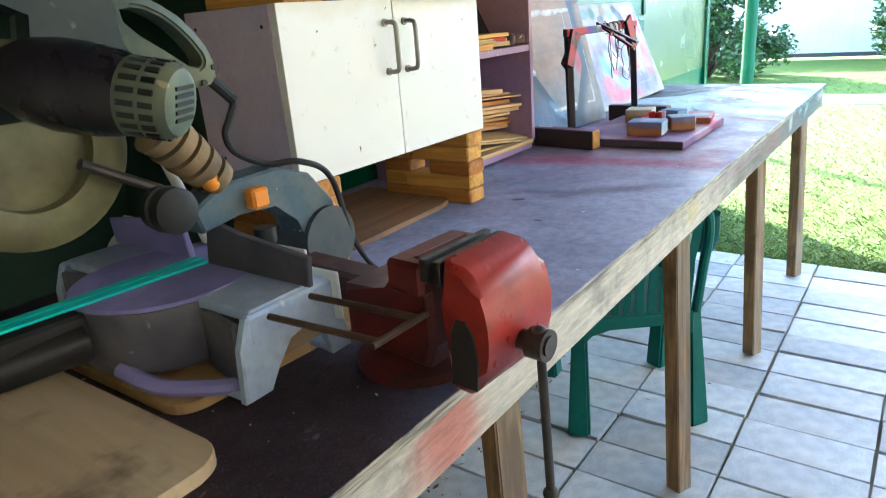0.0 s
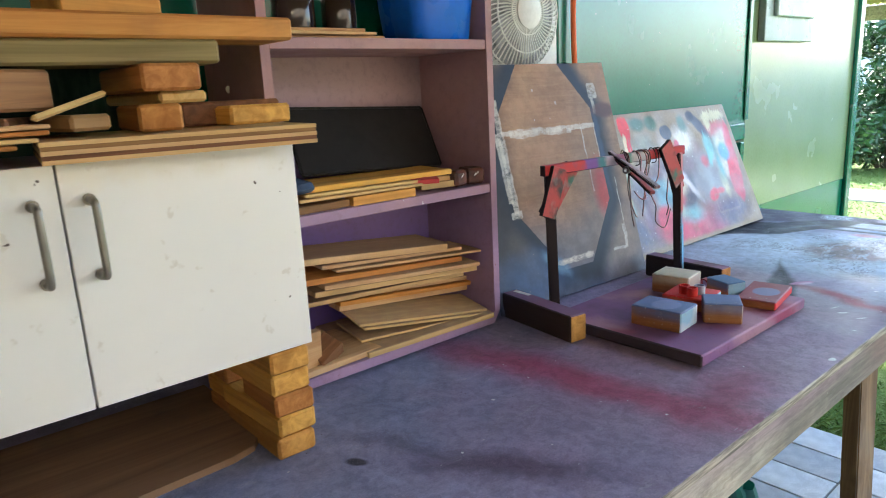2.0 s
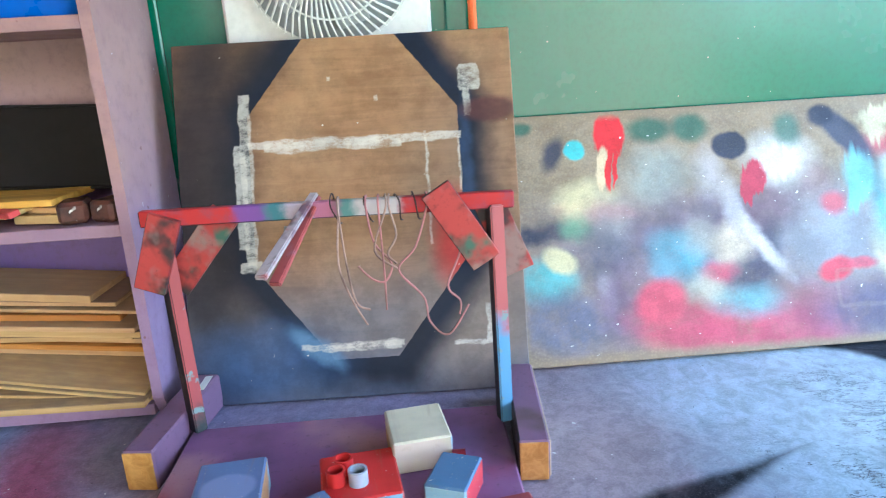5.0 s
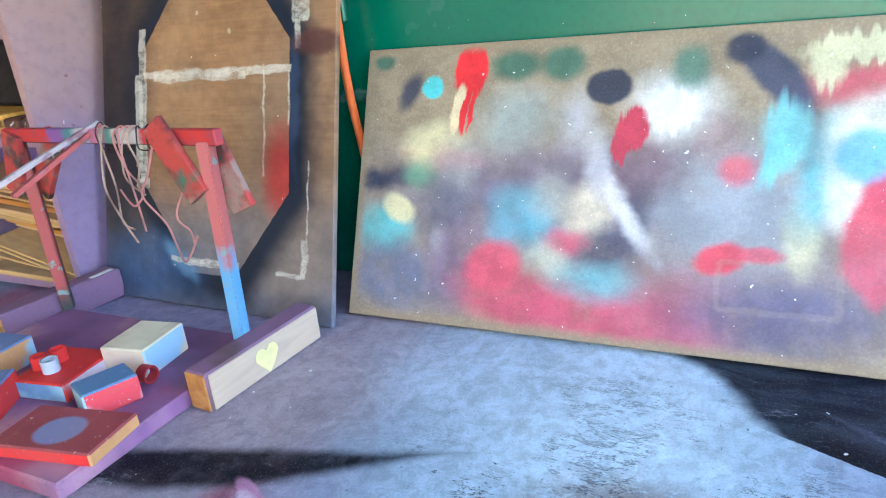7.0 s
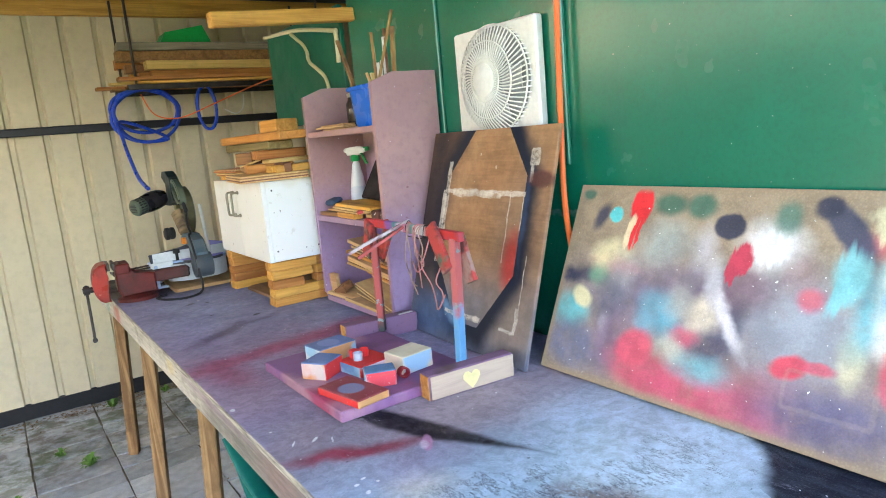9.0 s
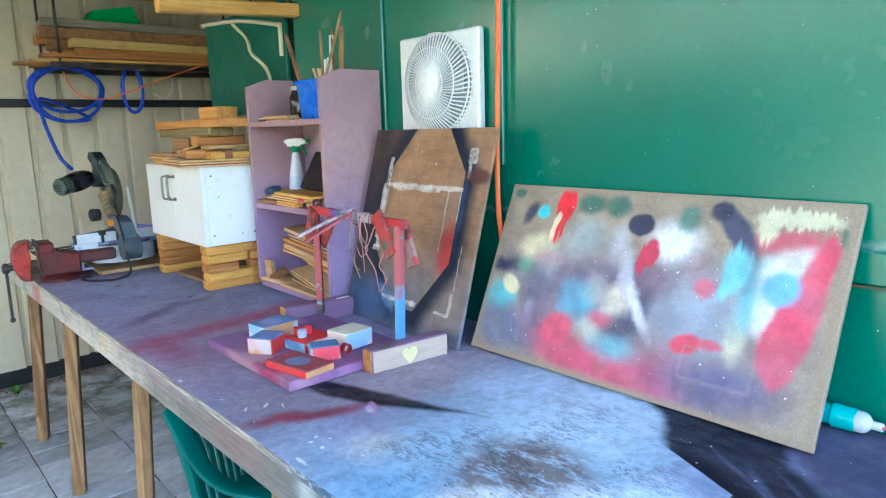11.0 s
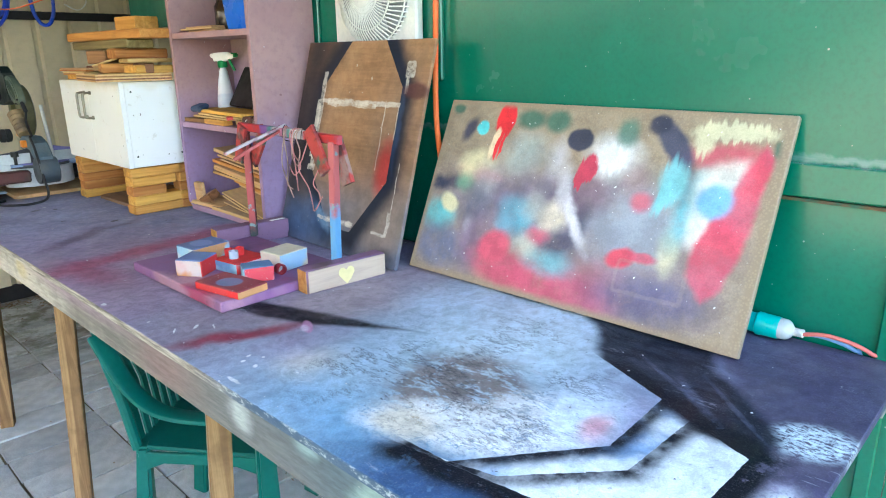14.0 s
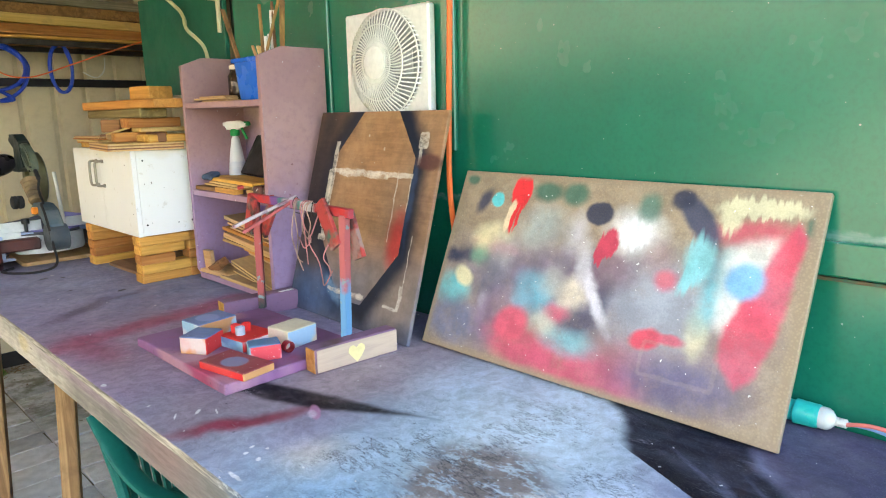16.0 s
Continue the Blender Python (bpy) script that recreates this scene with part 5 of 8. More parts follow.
def coated_post(name, low, high, back, split=1.21):
    """A post sprayed in one colour below and another above."""
    s = Sh(name, 0.6, spec=0.35)
    nrm = s.nodes.new("ShaderNodeNewGeometry").outputs["Normal"]
    z = s.vmath("DOT_PRODUCT", wobble(s, 0.0, 5), (0, 0, 1))
    n = s.noise(22, 4, 0.6)
    c = s.mix(s.ramp(s.math("ADD", z, s.math("MULTIPLY", n, 0.12)), split - 0.04, split + 0.01), low, high)
    c = s.mix(s.ramp(s.noise(30, 4), 0.6, 0.66), c, (0.2, 0.3, 0.3))
    # shade on the faces turned away, put into the post's colour
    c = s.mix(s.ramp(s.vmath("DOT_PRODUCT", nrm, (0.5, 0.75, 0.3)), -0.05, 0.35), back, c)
    s.bump(s.noise(70, 4, 0.7), 0.3, 0.001)
    return s.done(c)


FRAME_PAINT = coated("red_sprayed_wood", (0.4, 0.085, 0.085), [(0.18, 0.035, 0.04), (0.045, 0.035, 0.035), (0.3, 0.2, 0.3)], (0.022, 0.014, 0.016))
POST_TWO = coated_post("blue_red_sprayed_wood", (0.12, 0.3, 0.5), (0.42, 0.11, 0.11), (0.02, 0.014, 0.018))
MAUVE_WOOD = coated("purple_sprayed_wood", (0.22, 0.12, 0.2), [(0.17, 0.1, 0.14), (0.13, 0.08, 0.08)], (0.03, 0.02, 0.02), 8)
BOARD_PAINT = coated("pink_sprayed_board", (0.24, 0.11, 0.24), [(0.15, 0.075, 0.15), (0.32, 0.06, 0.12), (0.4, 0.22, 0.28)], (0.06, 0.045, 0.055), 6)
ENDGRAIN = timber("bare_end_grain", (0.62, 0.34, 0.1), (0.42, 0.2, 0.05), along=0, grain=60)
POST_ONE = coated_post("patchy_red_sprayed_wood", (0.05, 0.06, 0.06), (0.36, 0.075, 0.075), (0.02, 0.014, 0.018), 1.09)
s = Sh("many_times_sprayed_bar", 0.6, spec=0.3)
nrm = s.nodes.new("ShaderNodeNewGeometry").outputs["Normal"]
yv = s.vmath("ADD", s.vmath("MULTIPLY", s.co, (0, 1, 0)), s.vmath("MULTIPLY", s.noise(40, 4, 0.6, colour=True), (0, 0.03, 0)))
along = s.vmath("DOT_PRODUCT", yv, (0, 1, 0))
c = s.mix(s.ramp(s.noise(30, 4, 0.6), 0.4, 0.6), (0.5, 0.035, 0.035), (0.36, 0.05, 0.07))
for a, b, col in ((4.63, 4.665, (0.2, 0.08, 0.3)), (4.675, 4.69, (0.06, 0.2, 0.22)), (4.7, 4.725, (0.5, 0.42, 0.5)), (4.74, 4.765, (0.45, 0.16, 0.25)), (4.775, 4.79, (0.1, 0.22, 0.2)), (4.8, 4.85, (0.55, 0.5, 0.5))):
    c = s.mix(s.math("MULTIPLY", s.ramp(along, a, a + 0.02), s.ramp(along, b + 0.02, b + 0.035, 1, 0)), c, col)
# the bar's shaded faces coloured dark by their direction
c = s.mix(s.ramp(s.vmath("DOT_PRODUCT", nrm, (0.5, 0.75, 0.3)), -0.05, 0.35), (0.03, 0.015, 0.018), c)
s.bump(s.noise(70, 4, 0.7), 0.3, 0.001)
BAR_PAINT = s.done(c)
goal = thing("drying_frame", (0, 0, 0), "red sprayed timber goal-shaped frame with dangling wires", "frame")
FH = 0.062
for x, y, l, w, rz in ((0.4385, 4.485, 0.24, 0.047, -7.7), (0.4955, 5.028, 0.24, 0.043, -4.7)):
    fm = pose(x, y, TOP, 0, 0, rz)
    bm = B()
    box(bm, (l, w, FH), (0, 0, FH / 2), bevel=0.003)
    foot = part("foot", turned(bm, fm), MAUVE_WOOD, goal)
    bm = B()
    box(bm, (0.003, w - 0.004, FH - 0.004), (l / 2 + 0.0005, 0, FH / 2), bevel=0.001)
    part("foot_end", turned(bm, fm), ENDGRAIN, foot, "bare orange end grain")
    if y > 5:
        bm = B()
        box(bm, (l - 0.006, 0.003, FH - 0.006), (-0.002, w / 2 + 0.0005, FH / 2), bevel=0.001)
        part("bare_face", turned(bm, fm), timber("dusted_bare_pine", (0.52, 0.4, 0.3), (0.4, 0.3, 0.24), along=0, grain=30, grime=0.2), foot, "bare pine face dusted with overspray")
        bm = B()
        slab(bm, [(u * 1.2, v * 1.2) for u, v in ((0, -0.02), (0.012, -0.009), (0.02, 0.004), (0.019, 0.012), (0.013, 0.017), (0.006, 0.017), (0, 0.011), (-0.007, 0.017), (-0.014, 0.017), (-0.019, 0.012), (-0.02, 0.003), (-0.011, -0.008))], 0.0, 0.0006)
        turned(bm, fm @ pose(0.005, w / 2 + 0.0028, FH / 2 - 0.002) @ Matrix(((-1, 0, 0, 0), (0, 0, 1, 0), (0, 1, 0, 0), (0, 0, 0, 1))))
        part("paint_mark", bm, plain("yellow_chalk_paint", (0.72, 0.62, 0.3), 0.6), foot, "pale yellow paint mark")
    else:
        bm = B()
        box(bm, (0.05, 0.012, 0.0012), (-0.085, 0.012, FH + 0.0004), (0, 0, 6), bevel=0.0003)
        part("paint_scab", turned(bm, fm), WHITEPLASTIC, foot, "flake of white paint")
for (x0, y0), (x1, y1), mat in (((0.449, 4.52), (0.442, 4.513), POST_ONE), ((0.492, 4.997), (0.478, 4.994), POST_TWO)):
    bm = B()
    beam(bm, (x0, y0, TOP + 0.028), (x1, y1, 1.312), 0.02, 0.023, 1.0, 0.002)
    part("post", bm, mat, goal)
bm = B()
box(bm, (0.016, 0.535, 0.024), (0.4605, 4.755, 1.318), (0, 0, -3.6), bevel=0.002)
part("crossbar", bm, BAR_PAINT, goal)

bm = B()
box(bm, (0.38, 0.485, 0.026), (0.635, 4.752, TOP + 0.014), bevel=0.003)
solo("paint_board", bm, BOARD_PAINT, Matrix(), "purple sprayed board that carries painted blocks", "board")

# window fan on the wall
fan = thing("window_fan", (WALL_X, 4.752, 1.705), "white plastic box fan mounted on the wall", "fan")
bm = B()
box(bm, (0.03, 0.372, 0.297), (0.02, 0, 0), bevel=0.006)
part("housing", bm, WHITEPLASTIC, fan)

# ---------------------------------------------------------------- on and in the open shelf
def plank(size, m, mat, label, group="", bevel=0.0012, name="plank", cat="plank"):
    bm = B()
    box(bm, size, bevel=bevel)
    return solo(name, bm, mat, m, label, cat, group)


SP = TOP + 0.028
# lower compartment: sheets and battens that lie askew, their ends to the room
def dull_faced(name, light, dark, face):
    """Stored boards: sawn edges stay pale, faces that point up mix to a duller brown."""
    m = timber(name, light, dark, vary=0.12)
    nodes, links = m.node_tree.nodes, m.node_tree.links
    base = nodes["Principled BSDF"].inputs["Base Color"]
    split, span, mix, blot = nodes.new("ShaderNodeSeparateXYZ"), nodes.new("ShaderNodeMapRange"), nodes.new("ShaderNodeMix"), nodes.new("ShaderNodeTexNoise")
    blot.inputs["Scale"].default_value = 9
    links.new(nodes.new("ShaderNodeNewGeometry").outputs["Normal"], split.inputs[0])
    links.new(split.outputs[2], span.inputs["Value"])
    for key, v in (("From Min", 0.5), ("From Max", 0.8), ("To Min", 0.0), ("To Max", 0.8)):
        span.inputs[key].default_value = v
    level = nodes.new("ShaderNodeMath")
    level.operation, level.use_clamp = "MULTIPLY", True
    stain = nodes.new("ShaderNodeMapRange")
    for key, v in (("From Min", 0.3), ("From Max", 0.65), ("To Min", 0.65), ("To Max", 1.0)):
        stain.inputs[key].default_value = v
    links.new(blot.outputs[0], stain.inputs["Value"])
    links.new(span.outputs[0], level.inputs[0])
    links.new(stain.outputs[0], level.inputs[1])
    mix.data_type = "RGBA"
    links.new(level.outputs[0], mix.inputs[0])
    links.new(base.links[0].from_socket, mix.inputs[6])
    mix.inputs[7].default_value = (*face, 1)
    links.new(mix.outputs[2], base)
    return m


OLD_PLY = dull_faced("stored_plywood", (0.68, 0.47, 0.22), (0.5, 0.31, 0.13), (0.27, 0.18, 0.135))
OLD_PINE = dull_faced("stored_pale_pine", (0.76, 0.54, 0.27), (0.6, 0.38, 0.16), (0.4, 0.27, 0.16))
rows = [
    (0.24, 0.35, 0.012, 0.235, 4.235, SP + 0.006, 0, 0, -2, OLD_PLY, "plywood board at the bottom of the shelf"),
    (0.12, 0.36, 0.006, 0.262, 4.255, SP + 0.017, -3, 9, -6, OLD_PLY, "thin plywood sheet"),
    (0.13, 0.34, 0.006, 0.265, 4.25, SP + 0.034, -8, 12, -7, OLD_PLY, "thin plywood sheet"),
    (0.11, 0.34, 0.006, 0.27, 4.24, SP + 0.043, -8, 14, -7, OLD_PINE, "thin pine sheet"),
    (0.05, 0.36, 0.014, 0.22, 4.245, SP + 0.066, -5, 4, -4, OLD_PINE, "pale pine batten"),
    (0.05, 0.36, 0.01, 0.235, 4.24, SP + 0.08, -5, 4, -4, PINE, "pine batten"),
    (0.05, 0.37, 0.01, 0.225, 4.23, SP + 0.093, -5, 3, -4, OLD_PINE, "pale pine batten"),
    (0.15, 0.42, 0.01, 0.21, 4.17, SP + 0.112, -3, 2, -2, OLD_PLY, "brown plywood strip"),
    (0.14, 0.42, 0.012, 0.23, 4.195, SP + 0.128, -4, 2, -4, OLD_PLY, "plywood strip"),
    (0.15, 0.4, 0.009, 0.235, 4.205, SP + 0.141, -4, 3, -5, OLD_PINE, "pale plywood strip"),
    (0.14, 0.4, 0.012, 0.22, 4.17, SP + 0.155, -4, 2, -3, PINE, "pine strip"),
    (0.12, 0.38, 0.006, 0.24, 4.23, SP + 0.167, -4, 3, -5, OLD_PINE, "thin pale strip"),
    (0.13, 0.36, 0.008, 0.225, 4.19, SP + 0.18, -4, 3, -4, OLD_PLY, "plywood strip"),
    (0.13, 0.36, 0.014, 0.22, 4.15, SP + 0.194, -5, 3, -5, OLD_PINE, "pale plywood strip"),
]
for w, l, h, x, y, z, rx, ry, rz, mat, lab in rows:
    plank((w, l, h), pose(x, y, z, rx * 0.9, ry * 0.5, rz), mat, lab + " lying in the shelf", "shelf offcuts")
plank((0.018, 0.045, 0.085), pose(0.325, 3.935, SP + 0.043, 0, 4, 5), PALE, "upright pine offcut leaning in the shelf", "shelf offcuts")
plank((0.05, 0.06, 0.03), pose(0.31, 3.975, SP + 0.03, 25, 20, 20), REDWOOD, "dark red hardwood scrap in the shelf", "shelf offcuts")
plank((0.17, 0.2, 0.012), pose(0.26, 3.99, SP + 0.008, 0, 0, 3), PALE, "pale pine board on the shelf floor", "shelf offcuts")

# middle compartment
SM = 1.293
for w, l, h, x, y, z, rz, mat, lab in ((0.07, 0.16, 0.014, 0.3, 3.97, SM + 0.007, 3, REDWOOD, "dark hardwood strip"), (0.035, 0.15, 0.018, 0.325, 4.13, SM + 0.009, -3, PINE, "pine batten"),
                                       (0.1, 0.3, 0.006, 0.285, 4.1, SM + 0.022, -4, PALE, "thin plywood strip"), (0.1, 0.3, 0.006, 0.28, 4.12, SM + 0.029, -6, PALE, "thin plywood strip"),
                                       (0.13, 0.4, 0.011, 0.255, 4.12, SM + 0.039, -5, PINE, "wide pine strip"), (0.05, 0.09, 0.014, 0.305, 4.29, SM + 0.012, -12, PLYWOOD, "plywood scrap"), (0.04, 0.08, 0.01, 0.3, 4.3, SM + 0.024, -20, PALE, "pale scrap")):
    plank((w, l, h), pose(x, y, z, 0, 0, rz), mat, lab + " on the middle shelf", "shelf offcuts")
plank((0.02, 0.06, 0.01), pose(0.338, 4.235, SM + 0.028, 0, 10, -25), plain("red_stick", (0.6, 0.07, 0.07), 0.6), "short red painted stick on the middle shelf", "shelf offcuts")
plank((0.006, 0.37, 0.158), pose(0.178, 4.205, SM + 0.115, -3, -29, 0), plain("black_panel", (0.016, 0.015, 0.015), 0.5), "matt black panel leaning in the shelf", bevel=0.006, name="black_panel", cat="panel")
for y, rz in ((4.335, 15), (4.395, -20)):
    bm = B()
    box(bm, (0.06, 0.045, 0.035), bevel=0.006)
    solo("hardwood_block", bm, surface("dark_red_block", (0.14, 0.05, 0.035), (0.05, 0.03, 0.025), 25, 80, specks=(0.7, 0.7, 0.66)), pose(0.31, y, SM + 0.02, 0, 0, rz), "dark red chipped hardwood block on the shelf", "wood block", "shelf blocks")
# spray bottle
bottle = thing("spray_bottle", pose(0.181, 3.938, SM + 0.001, 0, 0, 30), "translucent white plastic spray bottle with a green trigger and collar", "spray bottle")
s = Sh("milky_bottle_plastic", 0.35, spec=0.45)
hz = s.vmath("DOT_PRODUCT", wobble_z(s), (0, 0, 1))
s.bump(s.noise(30, 3), 0.1, 0.001)
MILKY = s.done(s.mix(s.ramp(hz, 0.09, 0.1), s.mix(s.ramp(s.noise(9, 4), 0.4, 0.65), (0.55, 0.6, 0.68), (0.66, 0.69, 0.73)), (0.76, 0.77, 0.78)))
bm = B()
lathe(bm, [(0.042, 0), (0.046, 0.006), (0.046, 0.03), (0.041, 0.08), (0.031, 0.135), (0.023, 0.165), (0.021, 0.178), (0.0145, 0.186), (0.0145, 0.192)], sides=24)
turned(bm, Matrix.Diagonal((0.9, 0.66, 1, 1)))
part("body", bm, MILKY, bottle, "milky body with liquid to half its height", True)
GREENHEAD = plain("green_plastic", (0.008, 0.27, 0.07), 0.4)
bm = B()
lathe(bm, [(0.0165, 0.19), (0.018, 0.193), (0.018, 0.21), (0.013, 0.216)], sides=20)
part("collar", bm, GREENHEAD, bottle, "green screw collar", True)
bm = B()
o = [(-0.03, 0.213), (0.02, 0.213), (0.028, 0.222), (0.052, 0.224), (0.056, 0.238), (0.02, 0.247), (-0.028, 0.244), (-0.038, 0.232)]
slab(bm, o, -0.0115, 0.0115, 0.003)
turned(bm, Matrix(((0, 0, 1, 0), (1, 0, 0, 0), (0, 1, 0, 0), (0, 0, 0, 1))))
part("trigger_head", bm, WHITEPLASTIC, bottle, "milky trigger head")
bm = B()
box(bm, (0.02, 0.03, 0.016), (0, 0.05, 0.235), bevel=0.004)
beam(bm, (0, 0.028, 0.222), (0, 0.05, 0.178), 0.012, 0.008, 0.8, 0.002)
part("trigger", bm, GREENHEAD, bottle, "green trigger")
bm = B()
rod(bm, (0, -0.036, 0.234), (0, -0.062, 0.231), 0.009, 0.007, 14)
part("nozzle", bm, WHITEPLASTIC, bottle, "pale nozzle", True)
bm = B()
box(bm, (0.06, 0.05, 0.02), bevel=0.008)
solo("rag", bm, plain("blue_rag", (0.05, 0.08, 0.14), 0.9), pose(0.3, 3.955, SM + 0.05, 0, 12, 20), "crumpled dark blue cloth on the shelf", "rag")

# top shelf: jars, strips, blue tub of sticks
ST = 1.607
for x, y, z, l, rz in ((0.29, 4.06, 0.004, 0.22, -4), (0.3, 4.04, 0.011, 0.22, 2), (0.285, 4.03, 0.018, 0.2, -2)):
    plank((0.05, l, 0.006), pose(x, y, ST + z, 0, 0, rz), PALE, "thin pale plywood strip on the top shelf", "top shelf strips")
GLASSY = Sh("brown_jar_glass", 0.08, spec=0.6)
GLASSY = GLASSY.done((0.035, 0.02, 0.012))
for x, y, r in ((0.2, 4.04, 0.042), (0.2, 4.145, 0.036)):
    jar = thing("jar", (x, y, ST), "dark brown glass storage jar on the top shelf", "jar", "jars")
    bm = B()
    lathe(bm, [(r * 0.92, 0), (r, 0.006), (r, 0.09), (r * 0.8, 0.105), (r * 0.78, 0.115)], sides=24)
    part("glass", bm, GLASSY, jar, "", True)
    bm = B()
    lathe(bm, [(r * 0.83, 0.114), (r * 0.85, 0.118), (r * 0.85, 0.128), (r * 0.6, 0.131)], sides=24)
    part("lid", bm, plain("jar_lid", (0.5, 0.48, 0.42), 0.4, 0.6), jar, "metal lid", True)
tub = thing("plastic_tub", pose(0.262, 4.325, ST), "blue plastic tub full of sticks and brushes", "tub")
bm = B()
for k, (r, z0, z1) in enumerate(((0.0, 0.0, 0.125),)):
    lo, hi = 0.07, 0.084
    outer, inner = [], []
    for rr, z, ins in ((lo, 0, 0), (lo + 0.003, 0.004, 0), (hi, 0.118, 0), (hi + 0.006, 0.12, 0), (hi + 0.006, 0.128, 0), (hi - 0.003, 0.128, 0), (lo - 0.003, 0.006, 0)):
        loop = []
        for i in range(32):
            a = 2 * math.pi * i / 32
            cx, cy = abs(math.cos(a)) ** 0.45 * math.copysign(1, math.cos(a)), abs(math.sin(a)) ** 0.45 * math.copysign(1, math.sin(a))
            loop.append(bm.verts.new((rr * 0.95 * cx, rr * 1.12 * cy, z)))
        outer.append(loop)
    for p, q in zip(outer, outer[1:]):
        for i in range(32):
            bm.faces.new((p[i], p[(i + 1) % 32], q[(i + 1) % 32], q[i]))
    bm.faces.new(outer[0][::-1])
    bm.faces.new(outer[-1])
part("shell", bm, BLUEPLASTIC, tub, "", True)
bm = B()
rim_loops = []
for rr_, z_ in ((0.0908, 0.1175), (0.0928, 0.12), (0.0928, 0.128), (0.0908, 0.1305), (0.0842, 0.1305), (0.0842, 0.1175)):
    rim_loops.append([bm.verts.new((rr_ * 0.95 * math.copysign(abs(math.cos(a)) ** 0.45, math.cos(a)), rr_ * 1.12 * math.copysign(abs(math.sin(a)) ** 0.45, math.sin(a)), z_)) for a in [2 * math.pi * i / 32 for i in range(32)]])
for j in range(6):
    p, q = rim_loops[j], rim_loops[(j + 1) % 6]
    for i in range(32):
        bm.faces.new((p[i], p[(i + 1) % 32], q[(i + 1) % 32], q[i]))
part("rim", bm, BLUEPLASTIC, tub, "", True)
rs = random.Random(12)
for i in range(11):
    x, y = rs.uniform(-0.045, 0.045), rs.uniform(-0.055, 0.05)
    dx, dy, l = rs.uniform(-0.2, 0.12), rs.uniform(-0.45, 0.3), rs.uniform(0.16, 0.36)
    bm = B()
    d = Vector((dx, dy, 1)).normalized()
    if i % 3:
        rod(bm, (x, y, 0.02), Vector((x, y, 0.02)) + d * l, 0.005, sides=8)
    else:
        m = Matrix.Translation(Vector((x, y, 0.02)) + d * l / 2) @ d.to_track_quat("Z", "Y").to_matrix().to_4x4()
        bm2 = box(bm, (0.016, 0.006, l), bevel=0.001)
        turned(bm2, m)
    stick = part("stick", bm, (PALE, PINE_Z, WHITEPLASTIC, PINE_Z)[i % 4], None, "")
    stick.matrix_basis = pose(0.262, 4.325, ST)
    tagged(stick, "thin wooden stick standing in the blue tub" if i % 4 != 2 else "white plastic tube standing in the blue tub", "stick", "sticks in the tub")

# ---------------------------------------------------------------- timber piled on the cabinet
PT = 1.4425
ply = thing("plywood_offcut", pose(0.456, 3.684, PT, 0, 0, -8.2), "thick layered plywood offcut on the cabinet", "plywood", "cabinet timber")
for k in range(5):
    bm = B()
    box(bm, (0.26 - 0.001 * (k % 2), 0.332 - 0.001 * (k % 2), 0.0052), (0, 0, 0.0026 + k * 0.0052), bevel=0.0003)
    part("ply", bm, PALE if k % 2 == 0 else REDWOOD, ply)
for k, (z, l) in enumerate(((0.001, 0.24), (0.008, 0.26), (0.016, 0.3), (0.023, 0.28))):
    plank((0.22, l, 0.0055), pose(0.42, 3.37 + 0.01 * (k % 2), PT + 0.02 + z, 0, 0, 1.5 * k - 3), PALE if k % 2 else PINE, "thin plywood sheet on the cabinet", "cabinet timber")
plank((0.2, 0.1, 0.02), pose(0.41, 3.3, PT + 0.01, 0, 0, 4), PINE_X, "pine offcut under thin sheets on the cabinet", "cabinet timber")
BP = PT + 0.026
for sz, m, mat, lab in (
        ((0.19, 0.055, 0.035), pose(0.43, 3.665, BP + 0.019, 0, 0, -8), PINE_X, "short pine block"),
        ((0.15, 0.035, 0.035), pose(0.42, 3.79, BP + 0.019, 0, 0, 82), REDWOOD, "dark hardwood block"),
        ((0.16, 0.1, 0.028), pose(0.4, 3.81, BP + 0.015, 0, 0, 3), PINE_X, "flat pine block"),
        ((0.2, 0.07, 0.016), pose(0.36, 3.7, BP + 0.045, 0, 0, 5), PALE_X, "pale pine block"),
        ((0.2, 0.08, 0.036), pose(0.39, 3.685, BP + 0.0715, 0, 0, 0), PINE_X, "square pine block"),
        ((0.24, 0.09, 0.05), pose(0.375, 3.45, BP + 0.06, 0, 0, 28), REDWOOD, "brown hardwood block"),
        ((0.18, 0.05, 0.02), pose(0.42, 3.49, BP + 0.018, 0, 0, -20), REDWOOD, "hardwood scrap"),
        ((0.14, 0.05, 0.02), pose(0.44, 3.56, BP + 0.018, 0, 0, 10), PLYWOOD, "plywood scrap"),
        ((0.012, 0.12, 0.008), pose(0.47, 3.56, BP + 0.04, 14, 0, 30), PALE, "split stick"),
        ((0.1, 0.62, 0.033), pose(0.4, 3.46, BP + 0.1065, 0, 0, -2), timber("mossy_timber", (0.36, 0.28, 0.12), (0.2, 0.15, 0.06), grime=0.4, hue=0), "weathered brown beam"),
        ((0.11, 0.7, 0.033), pose(0.41, 3.54, BP + 0.14, 0, 0, 1), PINE, "long orange pine beam"),
        ((0.1, 0.14, 0.05), pose(0.36, 3.64, BP + 0.182, 0, 0, 8), PINE, "short thick pine block")):
    plank(sz, m, mat, lab + " in the pile on the cabinet", "cabinet timber", 0.004, "timber_offcut", "timber")

# round-ended plywood shelf lying under the cabinet
bm = B()
pts = [(0.18, 3.345), (0.47, 3.345), (0.497, 3.37), (0.492, 3.55), (0.487, 3.7), (0.475, 3.74), (0.445, 3.765), (0.4, 3.775), (0.18, 3.775)]
slab(bm, pts, TOP + 0.001, TOP + 0.013, 0.001)
